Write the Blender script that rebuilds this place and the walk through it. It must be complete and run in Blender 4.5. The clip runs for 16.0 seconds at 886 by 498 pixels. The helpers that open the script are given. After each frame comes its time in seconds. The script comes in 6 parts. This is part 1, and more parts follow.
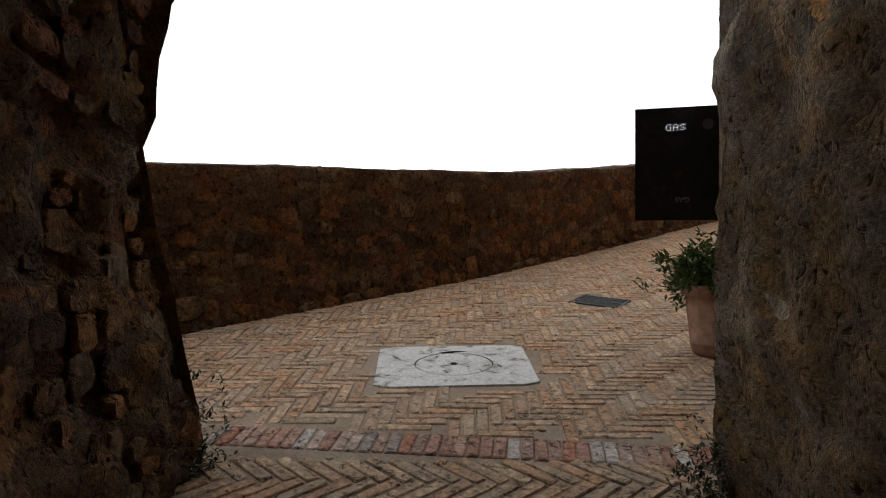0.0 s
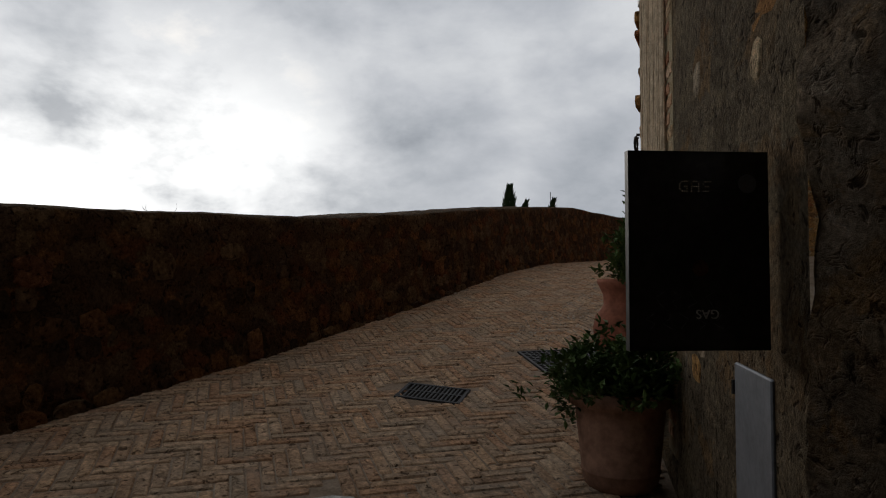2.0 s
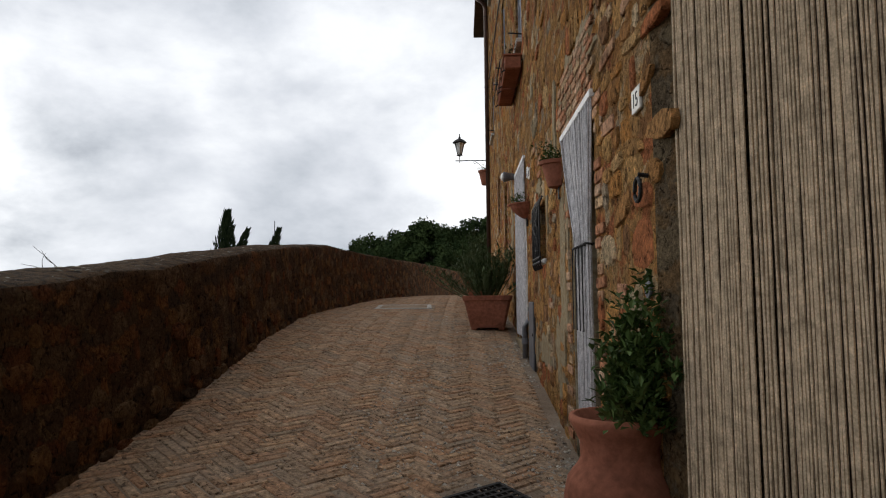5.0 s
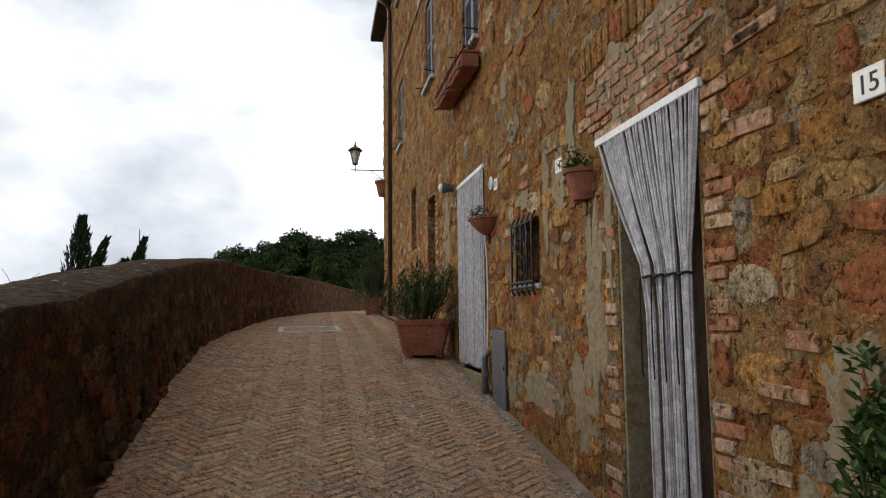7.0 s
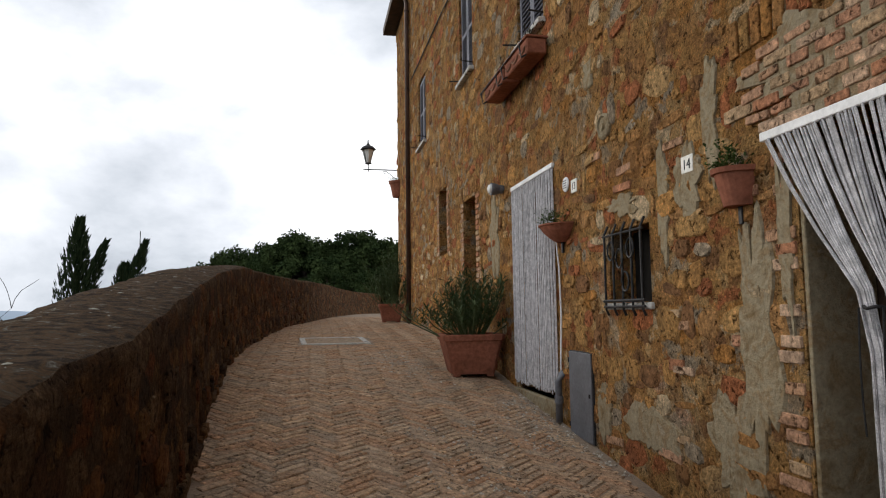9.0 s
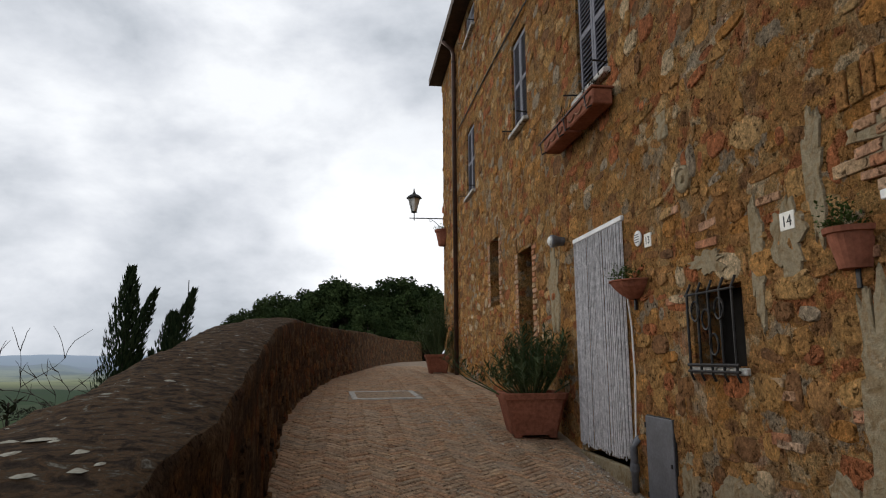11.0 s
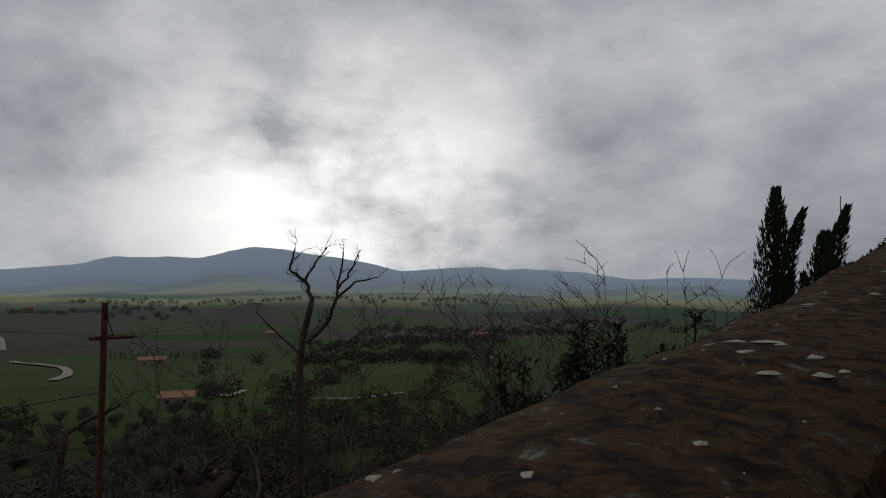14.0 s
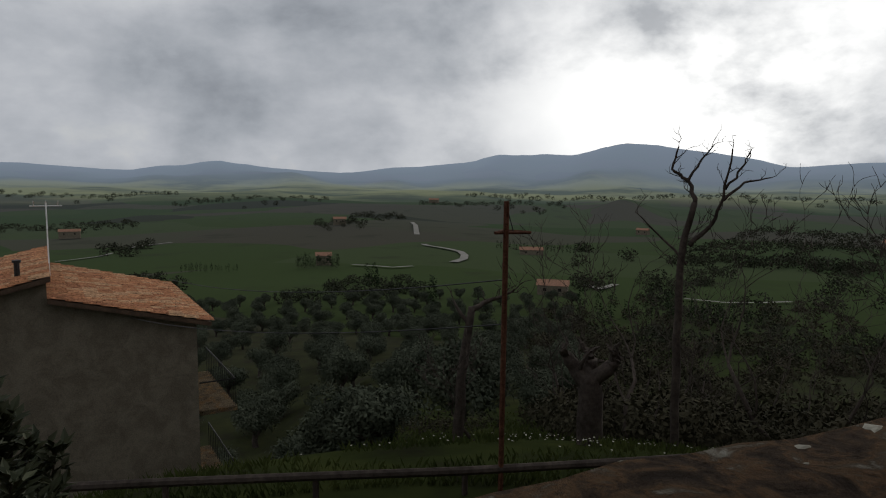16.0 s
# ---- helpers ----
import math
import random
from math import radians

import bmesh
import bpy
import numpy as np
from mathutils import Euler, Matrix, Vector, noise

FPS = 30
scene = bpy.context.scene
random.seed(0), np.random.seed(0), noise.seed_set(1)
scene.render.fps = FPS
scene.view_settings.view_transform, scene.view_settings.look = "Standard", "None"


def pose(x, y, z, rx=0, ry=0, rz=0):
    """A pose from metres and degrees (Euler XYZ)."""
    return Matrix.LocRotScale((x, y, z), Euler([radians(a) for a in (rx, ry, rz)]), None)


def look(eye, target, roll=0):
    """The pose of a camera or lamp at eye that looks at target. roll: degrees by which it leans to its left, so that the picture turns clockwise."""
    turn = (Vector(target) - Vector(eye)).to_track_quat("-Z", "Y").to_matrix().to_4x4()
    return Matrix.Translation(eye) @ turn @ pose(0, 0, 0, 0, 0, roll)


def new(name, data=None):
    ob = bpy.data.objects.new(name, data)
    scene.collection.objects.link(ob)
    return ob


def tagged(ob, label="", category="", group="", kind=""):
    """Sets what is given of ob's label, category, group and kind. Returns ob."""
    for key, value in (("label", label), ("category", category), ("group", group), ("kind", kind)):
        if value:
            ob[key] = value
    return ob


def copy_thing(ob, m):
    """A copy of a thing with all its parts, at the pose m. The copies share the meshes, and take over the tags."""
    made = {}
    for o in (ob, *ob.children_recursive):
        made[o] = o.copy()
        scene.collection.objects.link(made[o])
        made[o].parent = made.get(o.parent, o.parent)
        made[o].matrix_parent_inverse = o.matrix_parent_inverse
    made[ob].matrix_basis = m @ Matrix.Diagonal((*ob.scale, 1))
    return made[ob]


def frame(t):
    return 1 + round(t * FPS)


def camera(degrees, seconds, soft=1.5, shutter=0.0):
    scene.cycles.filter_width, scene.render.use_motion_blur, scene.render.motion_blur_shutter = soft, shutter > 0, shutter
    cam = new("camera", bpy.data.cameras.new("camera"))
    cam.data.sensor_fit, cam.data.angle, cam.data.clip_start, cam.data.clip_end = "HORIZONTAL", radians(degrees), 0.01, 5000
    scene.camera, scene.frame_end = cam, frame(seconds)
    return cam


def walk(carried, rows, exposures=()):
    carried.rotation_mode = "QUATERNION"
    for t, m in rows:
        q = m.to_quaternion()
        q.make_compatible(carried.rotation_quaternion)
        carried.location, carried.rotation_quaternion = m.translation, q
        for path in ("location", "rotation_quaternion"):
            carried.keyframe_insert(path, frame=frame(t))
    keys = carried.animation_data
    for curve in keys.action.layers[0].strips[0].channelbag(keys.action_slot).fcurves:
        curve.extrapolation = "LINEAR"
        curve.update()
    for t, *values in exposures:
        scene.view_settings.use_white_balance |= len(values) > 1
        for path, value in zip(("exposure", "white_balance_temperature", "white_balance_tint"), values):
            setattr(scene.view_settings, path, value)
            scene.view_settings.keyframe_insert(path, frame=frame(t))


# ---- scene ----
cam = camera(67.1, 16.0, 1.1)
EXPOSURES = [(0.0, 1.6), (0.5, 1.05), (1.0, 0.5), (1.5, 0.0), (2.5, -0.2), (4.2, 0.2), (6.3, 0.68), (9.2, 0.72), (11.3, 0.28), (12.5, -0.27), (13.5, -0.45), (14.5, -0.65), (16.0, -0.3)]
PATH = [
    (0, (1.999, -6.249, 0.696), (0.522, -4.901, 0.677), -0.09),
    (0.5, (1.702, -6.063, 0.747), (0.374, -4.568, 0.745), 0.05),
    (1, (1.414, -5.829, 0.858), (0.209, -4.233, 0.879), -0.00),
    (1.5, (1.092, -5.603, 0.904), (0.002, -3.927, 0.963), -0.06),
    (1.8, (0.937, -5.463, 0.969), (-0.080, -3.742, 1.038), -0.11),
    (2, (0.810, -5.342, 0.957), (-0.109, -3.567, 1.038), 0.08),
    (2.5, (0.530, -5.023, 1.059), (-0.322, -3.216, 1.160), -0.27),
    (2.7, (0.392, -4.924, 1.056), (-0.432, -3.105, 1.160), 0.04),
    (3, (0.209, -4.740, 1.141), (-0.550, -2.893, 1.258), -0.28),
    (3.5, (-0.036, -4.431, 1.167), (-0.583, -2.512, 1.308), -0.21),
    (4, (-0.236, -4.101, 1.268), (-0.631, -2.146, 1.423), -0.42),
    (4.2, (-0.342, -3.997, 1.290), (-0.680, -2.030, 1.429), -0.59),
    (6.3, (-1.303, -2.926, 1.505), (-0.980, -0.961, 1.691), -0.42),
    (6.5, (-1.397, -2.841, 1.503), (-1.053, -0.880, 1.690), -0.56),
    (7, (-1.606, -2.545, 1.535), (-1.250, -0.586, 1.720), -0.66),
    (7.5, (-1.864, -2.276, 1.576), (-1.508, -0.317, 1.760), -0.74),
    (8, (-2.059, -2.111, 1.613), (-1.698, -0.153, 1.802), -0.62),
    (8.5, (-2.093, -1.848, 1.663), (-1.706, 0.106, 1.846), -0.76),
    (9, (-2.123, -1.690, 1.699), (-1.740, 0.264, 1.883), -0.77),
    (9.2, (-2.158, -1.660, 1.707), (-1.784, 0.296, 1.892), -0.79),
    (11.3, (-2.350, -1.464, 1.828), (-2.119, 0.494, 2.162), -0.50),
    (11.5, (-2.372, -1.496, 1.832), (-2.186, 0.467, 2.171), -0.60),
    (12, (-2.432, -1.508, 1.814), (-2.472, 0.462, 2.162), -0.28),
    (12.5, (-2.456, -1.439, 1.812), (-2.741, 0.511, 2.154), -0.12),
    (13, (-2.465, -1.393, 1.781), (-3.109, 0.473, 2.099), 0.12),
    (13.5, (-2.488, -1.377, 1.763), (-3.529, 0.320, 1.951), 0.55),
    (14, (-2.533, -1.398, 1.763), (-3.902, 0.056, 1.858), 0.47),
    (14.5, (-2.610, -1.452, 1.758), (-4.219, -0.265, 1.786), 0.82),
    (15, (-2.657, -1.506, 1.756), (-4.408, -0.541, 1.749), 0.98),
    (15.5, (-2.622, -1.516, 1.793), (-4.483, -0.788, 1.720), 0.64),
    (16, (-2.603, -1.556, 1.813), (-4.515, -1.014, 1.590), 0.64),
]
walk(cam, [(t, look(eye, target, roll)) for t, eye, target, roll in PATH], EXPOSURES)

# World, sun and exposure
SUN_YAW, SUN_EL = 50.0, 16.0
sun_dir = Vector((-math.sin(radians(SUN_YAW)) * math.cos(radians(SUN_EL)), math.cos(radians(SUN_YAW)) * math.cos(radians(SUN_EL)), math.sin(radians(SUN_EL))))


def link(t, a, b):
    t.links.new(a, b)


def ramp(t, fac, stops, mode="LINEAR"):
    n = t.nodes.new("ShaderNodeValToRGB")
    n.color_ramp.interpolation = mode
    while len(n.color_ramp.elements) < len(stops):
        n.color_ramp.elements.new(0.5)
    for e, (p, c) in zip(n.color_ramp.elements, stops):
        e.position = p
        e.color = (*c, 1) if len(c) == 3 else c
    link(t, fac, n.inputs[0])
    return n.outputs[0]


def math_node(t, op, a, b=None, clamp=False):
    n = t.nodes.new("ShaderNodeMath")
    n.operation, n.use_clamp = op, clamp
    for i, v in enumerate((a, b)):
        if v is None:
            continue
        if isinstance(v, (int, float)):
            n.inputs[i].default_value = v
        else:
            link(t, v, n.inputs[i])
    return n.outputs[0]


def mix_rgb(t, fac, a, b, mode="MIX"):
    n = t.nodes.new("ShaderNodeMix")
    n.data_type, n.blend_type = "RGBA", mode
    for sock, v in ((n.inputs[0], fac), (n.inputs[6], a), (n.inputs[7], b)):
        if isinstance(v, (int, float)):
            sock.default_value = v
        elif isinstance(v, tuple):
            sock.default_value = (*v, 1) if len(v) == 3 else v
        else:
            link(t, v, sock)
    return n.outputs[2]


def noise_node(t, vec, scale, detail=4.0, rough=0.55, distort=0.0):
    n = t.nodes.new("ShaderNodeTexNoise")
    n.inputs["Scale"].default_value, n.inputs["Detail"].default_value = scale, detail
    n.inputs["Roughness"].default_value, n.inputs["Distortion"].default_value = rough, distort
    link(t, vec, n.inputs["Vector"])
    return n.outputs[0]


def stretch(t, vec, sx, sy, sz):
    n = t.nodes.new("ShaderNodeMapping")
    n.inputs["Scale"].default_value = (sx, sy, sz)
    link(t, vec, n.inputs["Vector"])
    return n.outputs[0]


world = bpy.data.worlds.new("overcast_sky")
scene.world = world
world.use_nodes = True
wt = world.node_tree
wt.nodes.clear()
coord = wt.nodes.new("ShaderNodeTexCoord").outputs["Generated"]
sky = wt.nodes.new("ShaderNodeTexSky")
sky.sky_type, sky.sun_disc, sky.sun_elevation, sky.sun_rotation = "NISHITA", False, radians(SUN_EL), radians(-SUN_YAW)
sky_blue = mix_rgb(wt, 1.0, sky.outputs[0], (0.1, 0.1, 0.1), "MULTIPLY")
flat = stretch(wt, coord, 1.0, 1.0, 2.1)
big = noise_node(wt, flat, 1.7, 7.0, 0.53, 0.1)
fine = noise_node(wt, stretch(wt, coord, 1.0, 1.0, 1.7), 4.6, 9.0, 0.57, 0.1)
rain = noise_node(wt, stretch(wt, coord, 1.0, 1.0, 0.35), 4.5, 3.0, 0.5, 0.2)
cloud_value = math_node(wt, "ADD", math_node(wt, "MULTIPLY", big, 0.52), math_node(wt, "MULTIPLY", fine, 0.48))
cloud_value = math_node(wt, "ADD", math_node(wt, "MULTIPLY", cloud_value, 0.85), math_node(wt, "MULTIPLY", rain, 0.15))
cloud = ramp(wt, cloud_value, ((0.38, (0.28, 0.305, 0.345)), (0.45, (0.42, 0.45, 0.495)), (0.52, (0.55, 0.575, 0.62)), (0.61, (0.73, 0.75, 0.78))))
dot = wt.nodes.new("ShaderNodeVectorMath")
dot.operation = "DOT_PRODUCT"
dot.inputs[1].default_value = Vector((-math.sin(radians(52)) * 0.985, math.cos(radians(52)) * 0.985, 0.115)).normalized()
link(wt, coord, dot.inputs[0])
height = wt.nodes.new("ShaderNodeSeparateXYZ")
link(wt, coord, height.inputs[0])
low_sky = ramp(wt, height.outputs["Z"], ((0.0, (0.85, 0.85, 0.85)), (0.09, (1, 1, 1)), (0.20, (0.9, 0.9, 0.9)), (0.30, (0.42, 0.42, 0.42)), (0.48, (0.12, 0.12, 0.12))))
near_sun = math_node(wt, "MULTIPLY", math_node(wt, "POWER", math_node(wt, "MAXIMUM", dot.outputs["Value"], 0.0), 30.0), low_sky)
far_gap = wt.nodes.new("ShaderNodeVectorMath")
far_gap.operation = "DOT_PRODUCT"
far_gap.inputs[1].default_value = Vector((0.07, 0.99, 0.12)).normalized()
link(wt, coord, far_gap.inputs[0])
second = math_node(wt, "MULTIPLY", math_node(wt, "POWER", math_node(wt, "MAXIMUM", far_gap.outputs["Value"], 0.0), 160.0), 0.32)
break_up = ramp(wt, cloud_value, ((0.42, (0.22, 0.22, 0.22)), (0.48, (0.65, 0.65, 0.65)), (0.54, (1.1, 1.1, 1.1))))
gap = math_node(wt, "MULTIPLY", math_node(wt, "ADD", near_sun, second), break_up)
light = mix_rgb(wt, math_node(wt, "MULTIPLY", gap, 1.0, True), cloud, (1.75, 1.74, 1.70))
blue_part = ramp(wt, fine, ((0.62, (0, 0, 0)), (0.74, (0.12, 0.12, 0.12))))
light = mix_rgb(wt, blue_part, light, sky_blue)
back = wt.nodes.new("ShaderNodeBackground")
back.inputs[1].default_value = 1.0
link(wt, light, back.inputs[0])
link(wt, back.outputs[0], wt.nodes.new("ShaderNodeOutputWorld").inputs[0])

sun = new("sun", bpy.data.lights.new("sun", "SUN"))
sun.data.energy, sun.data.angle, sun.data.color = 0.55, radians(14), (1.0, 0.93, 0.82)
sun.matrix_world = look(sun_dir * 50, (0, 0, 0))


# Materials
def material(name, rough=0.9, metal=0.0):
    m = bpy.data.materials.new(name)
    m.use_nodes = True
    t = m.node_tree
    b = t.nodes["Principled BSDF"]
    b.inputs["Roughness"].default_value, b.inputs["Metallic"].default_value = rough, metal
    b.inputs["Specular IOR Level"].default_value = 0.04 if rough >= 0.79 else 0.3
    return m, t, b


def bump(t, b, height, strength, distance):
    n = t.nodes.new("ShaderNodeBump")
    n.inputs["Strength"].default_value, n.inputs["Distance"].default_value = strength, distance
    link(t, height, n.inputs["Height"])
    link(t, n.outputs[0], b.inputs["Normal"])


def position(t):
    return t.nodes.new("ShaderNodeNewGeometry").outputs["Position"]


def masonry(name, palette, joined, grain=28.0, dirt=0.5, relief=0.02, rough=0.93, dirt_color=(0.05, 0.045, 0.04)):
    """Stone or brick whose tint differs from piece to piece, with grain, blotches and painted-dark pits."""
    m, t, b = material(name, rough)
    p = position(t)
    if joined:
        pick = t.nodes.new("ShaderNodeNewGeometry").outputs["Random Per Island"]
    else:
        pick = t.nodes.new("ShaderNodeObjectInfo").outputs["Random"]
    n = len(palette)
    base = ramp(t, pick, [(i / n, c) for i, c in enumerate(palette)], "CONSTANT")
    blot = noise_node(t, p, 4.0, 6.0, 0.6, 0.4)
    fine_n = noise_node(t, p, grain, 8.0, 0.7)
    mid = noise_node(t, p, grain * 0.38, 10.0, 0.78, 0.5)
    # Hollows of the bump are darkened in the colour too, as painted shade
    base = mix_rgb(t, 1.0, base, ramp(t, mid, ((0.30, (0.42, 0.40, 0.38)), (0.50, (1.0, 1.0, 1.0)), (0.70, (1.45, 1.42, 1.38)))), "MULTIPLY")
    col = mix_rgb(t, 1.0, base, ramp(t, fine_n, ((0.3, (0.48, 0.46, 0.44)), (0.5, (1, 1, 1)), (0.7, (1.5, 1.48, 1.45)))), "MULTIPLY")
    chips = noise_node(t, p, grain * 0.55, 4.0, 0.62, 0.8)
    col = mix_rgb(t, 1.0, col, ramp(t, chips, ((0.36, (0.30, 0.28, 0.26)), (0.43, (1, 1, 1)), (0.60, (1, 1, 1)), (0.66, (1.35, 1.32, 1.28)))), "MULTIPLY")
    col = mix_rgb(t, ramp(t, blot, ((0.45, (0, 0, 0)), (0.75, (dirt, dirt, dirt)))), col, dirt_color)
    link(t, col, b.inputs["Base Color"])
    pits = noise_node(t, p, grain * 2.5, 5.0, 0.75)
    bump(t, b, math_node(t, "ADD", math_node(t, "ADD", fine_n, math_node(t, "MULTIPLY", pits, 0.5)), math_node(t, "ADD", math_node(t, "MULTIPLY", mid, 1.4), math_node(t, "MULTIPLY", ramp(t, chips, ((0.36, (0, 0, 0)), (0.46, (1, 1, 1)))), 0.8))), 1.0, relief)
    return m


def plaster(name, stops, scale=3.0, grain=40.0, relief=0.02, rough=0.95):
    """Rough mortar or soil: blotches of several tints, with grain."""
    m, t, b = material(name, rough)
    p = position(t)
    blot = noise_node(t, p, scale, 8.0, 0.65, 0.6)
    fine_n = noise_node(t, p, grain, 8.0, 0.7)
    col = ramp(t, blot, stops)
    col = mix_rgb(t, 1.0, col, ramp(t, fine_n, ((0.3, (0.7, 0.7, 0.7)), (0.7, (1.25, 1.25, 1.25)))), "MULTIPLY")
    link(t, col, b.inputs["Base Color"])
    bump(t, b, math_node(t, "ADD", fine_n, math_node(t, "MULTIPLY", blot, 2.0)), 0.9, relief)
    return m


def plain(name, color, rough=0.6, metal=0.0, grain=30.0, vary=0.35, relief=0.003):
    """Paint, clay, metal or cord of one colour, with slight wear."""
    m, t, b = material(name, rough, metal)
    p = position(t)
    fine_n = noise_node(t, p, grain, 6.0, 0.65)
    wear = noise_node(t, p, grain * 0.15, 5.0, 0.6, 0.3)
    lo, hi = 1.0 - vary, 1.0 + vary
    col = mix_rgb(t, 1.0, color, ramp(t, fine_n, ((0.3, (lo, lo, lo)), (0.7, (hi, hi, hi)))), "MULTIPLY")
    col = mix_rgb(t, 1.0, col, ramp(t, wear, ((0.3, (lo, lo, lo)), (0.7, (hi, hi, hi)))), "MULTIPLY")
    link(t, col, b.inputs["Base Color"])
    bump(t, b, fine_n, 0.6, relief)
    return m


def leafage(name, dark, lit, rough=0.55, clump=0.0):
    """Leaves that differ one by one, or crown by crown where clump gives the scale."""
    m, t, b = material(name, rough)
    pick = t.nodes.new("ShaderNodeNewGeometry").outputs["Random Per Island"]
    if clump:
        tone = ramp(t, noise_node(t, position(t), clump, 2.0, 0.5), ((0.35, (0, 0, 0)), (0.65, (1, 1, 1))))
        pick = math_node(t, "ADD", math_node(t, "MULTIPLY", tone, 0.72), math_node(t, "MULTIPLY", pick, 0.28))
    b.inputs["Specular IOR Level"].default_value = 0.03 if rough > 0.7 else 0.12
    link(t, ramp(t, pick, ((0.0, dark), (1.0, lit))), b.inputs["Base Color"])
    return m


OCHRE = [(0.64, 0.335, 0.115), (0.57, 0.27, 0.08), (0.54, 0.20, 0.085), (0.55, 0.30, 0.11), (0.46, 0.225, 0.08), (0.64, 0.40, 0.18), (0.36, 0.18, 0.075), (0.53, 0.27, 0.10), (0.72, 0.54, 0.33), (0.50, 0.185, 0.08), (0.54, 0.30, 0.11), (0.33, 0.17, 0.08), (0.62, 0.36, 0.14), (0.46, 0.36, 0.25), (0.56, 0.30, 0.12)]
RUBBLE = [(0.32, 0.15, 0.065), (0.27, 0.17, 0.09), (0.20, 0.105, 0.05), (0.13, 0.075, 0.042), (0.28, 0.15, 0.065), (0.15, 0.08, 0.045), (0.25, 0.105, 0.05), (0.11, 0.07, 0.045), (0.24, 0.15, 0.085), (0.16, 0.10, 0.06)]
PAVE = [(0.43, 0.285, 0.18), (0.37, 0.24, 0.15), (0.47, 0.33, 0.215), (0.41, 0.245, 0.145), (0.36, 0.26, 0.175), (0.47, 0.31, 0.19), (0.40, 0.28, 0.185), (0.43, 0.26, 0.155)]
REDS = [(0.38, 0.22, 0.165), (0.34, 0.19, 0.14), (0.42, 0.27, 0.20), (0.42, 0.32, 0.26), (0.36, 0.24, 0.185), (0.50, 0.44, 0.38), (0.30, 0.24, 0.21), (0.38, 0.18, 0.12)]
M_STONE_J = masonry("facade_stone", OCHRE, True, 44, 0.45, 0.03)
M_STONE_O = masonry("facade_stone_piece", OCHRE, False, 44, 0.45, 0.03)
M_RUB_J = masonry("rubble", RUBBLE, True, 34, 0.55, 0.04)
M_RUB_O = masonry("rubble_piece", RUBBLE, False, 34, 0.55, 0.04)
M_PAVE_J = masonry("paving_brick", PAVE, True, 45, 0.45, 0.006, 0.8, (0.36, 0.32, 0.26))
M_PAVE_O = masonry("paving_brick_piece", PAVE, False, 45, 0.45, 0.006, 0.8, (0.36, 0.32, 0.26))
M_SILL = masonry("threshold_brick", REDS, False, 45, 0.3, 0.006, 0.8)
M_BRICK = masonry("wall_brick", [(0.50, 0.29, 0.18), (0.43, 0.20, 0.11), (0.53, 0.36, 0.24), (0.46, 0.27, 0.16), (0.50, 0.34, 0.20), (0.48, 0.25, 0.15)], False, 40, 0.35, 0.01)
def rubble_render(name, palette, joint, scale, relief, smear=0.55):
    """A wall of small stones half covered by smeared mortar."""
    m, t, b = material(name, 0.94)
    p = position(t)
    nz_ = t.nodes.new("ShaderNodeTexNoise")
    nz_.inputs["Scale"].default_value, nz_.inputs["Detail"].default_value = 8.0, 8.0
    nz_.inputs["Roughness"].default_value = 0.66
    link(t, p, nz_.inputs["Vector"])
    bend = t.nodes.new("ShaderNodeVectorMath")
    bend.operation = "MULTIPLY_ADD"
    bend.inputs[1].default_value = (0.34, 0.34, 0.34)
    link(t, nz_.outputs["Color"], bend.inputs[0])
    link(t, stretch(t, p, 1.0, 1.0, 1.7), bend.inputs[2])
    cell, edge_ = t.nodes.new("ShaderNodeTexVoronoi"), t.nodes.new("ShaderNodeTexVoronoi")
    edge_.feature = "DISTANCE_TO_EDGE"
    for q in (cell, edge_):
        q.inputs["Scale"].default_value = scale
        link(t, bend.outputs[0], q.inputs["Vector"])
    sp = t.nodes.new("ShaderNodeSeparateColor")
    link(t, cell.outputs["Color"], sp.inputs[0])
    n = len(palette)
    stone = ramp(t, sp.outputs[0], [(i / n, c) for i, c in enumerate(palette)], "CONSTANT")
    mid = noise_node(t, p, 15.0, 10.0, 0.8, 0.5)
    fine_n = noise_node(t, p, 62.0, 8.0, 0.75)
    blot = noise_node(t, p, 1.5, 8.0, 0.68, 0.8)
    cover = math_node(t, "MAXIMUM", math_node(t, "MULTIPLY", ramp(t, edge_.outputs["Distance"], ((0.01, (1, 1, 1)), (0.16, (0, 0, 0)))), ramp(t, mid, ((0.42, (0.1, 0.1, 0.1)), (0.55, (1, 1, 1))))), ramp(t, blot, ((0.50, (0, 0, 0)), (0.60, (smear, smear, smear)))))
    col = mix_rgb(t, cover, stone, ramp(t, blot, joint))
    # Low spots of mid and pits get shade painted into the colour
    col = mix_rgb(t, 1.0, col, ramp(t, mid, ((0.32, (0.34, 0.32, 0.30)), (0.50, (1, 1, 1)), (0.68, (1.5, 1.48, 1.42)))), "MULTIPLY")
    col = mix_rgb(t, 1.0, col, ramp(t, fine_n, ((0.32, (0.45, 0.44, 0.42)), (0.5, (1, 1, 1)), (0.68, (1.55, 1.52, 1.48)))), "MULTIPLY")
    pits = noise_node(t, p, 24.0, 4.0, 0.62, 0.9)
    col = mix_rgb(t, 1.0, col, ramp(t, pits, ((0.35, (0.26, 0.24, 0.22)), (0.43, (1, 1, 1)), (0.60, (1, 1, 1)), (0.67, (1.4, 1.36, 1.3)))), "MULTIPLY")
    link(t, col, b.inputs["Base Color"])
    fine_n = math_node(t, "ADD", fine_n, math_node(t, "MULTIPLY", ramp(t, pits, ((0.35, (0, 0, 0)), (0.46, (1, 1, 1)))), 1.2))
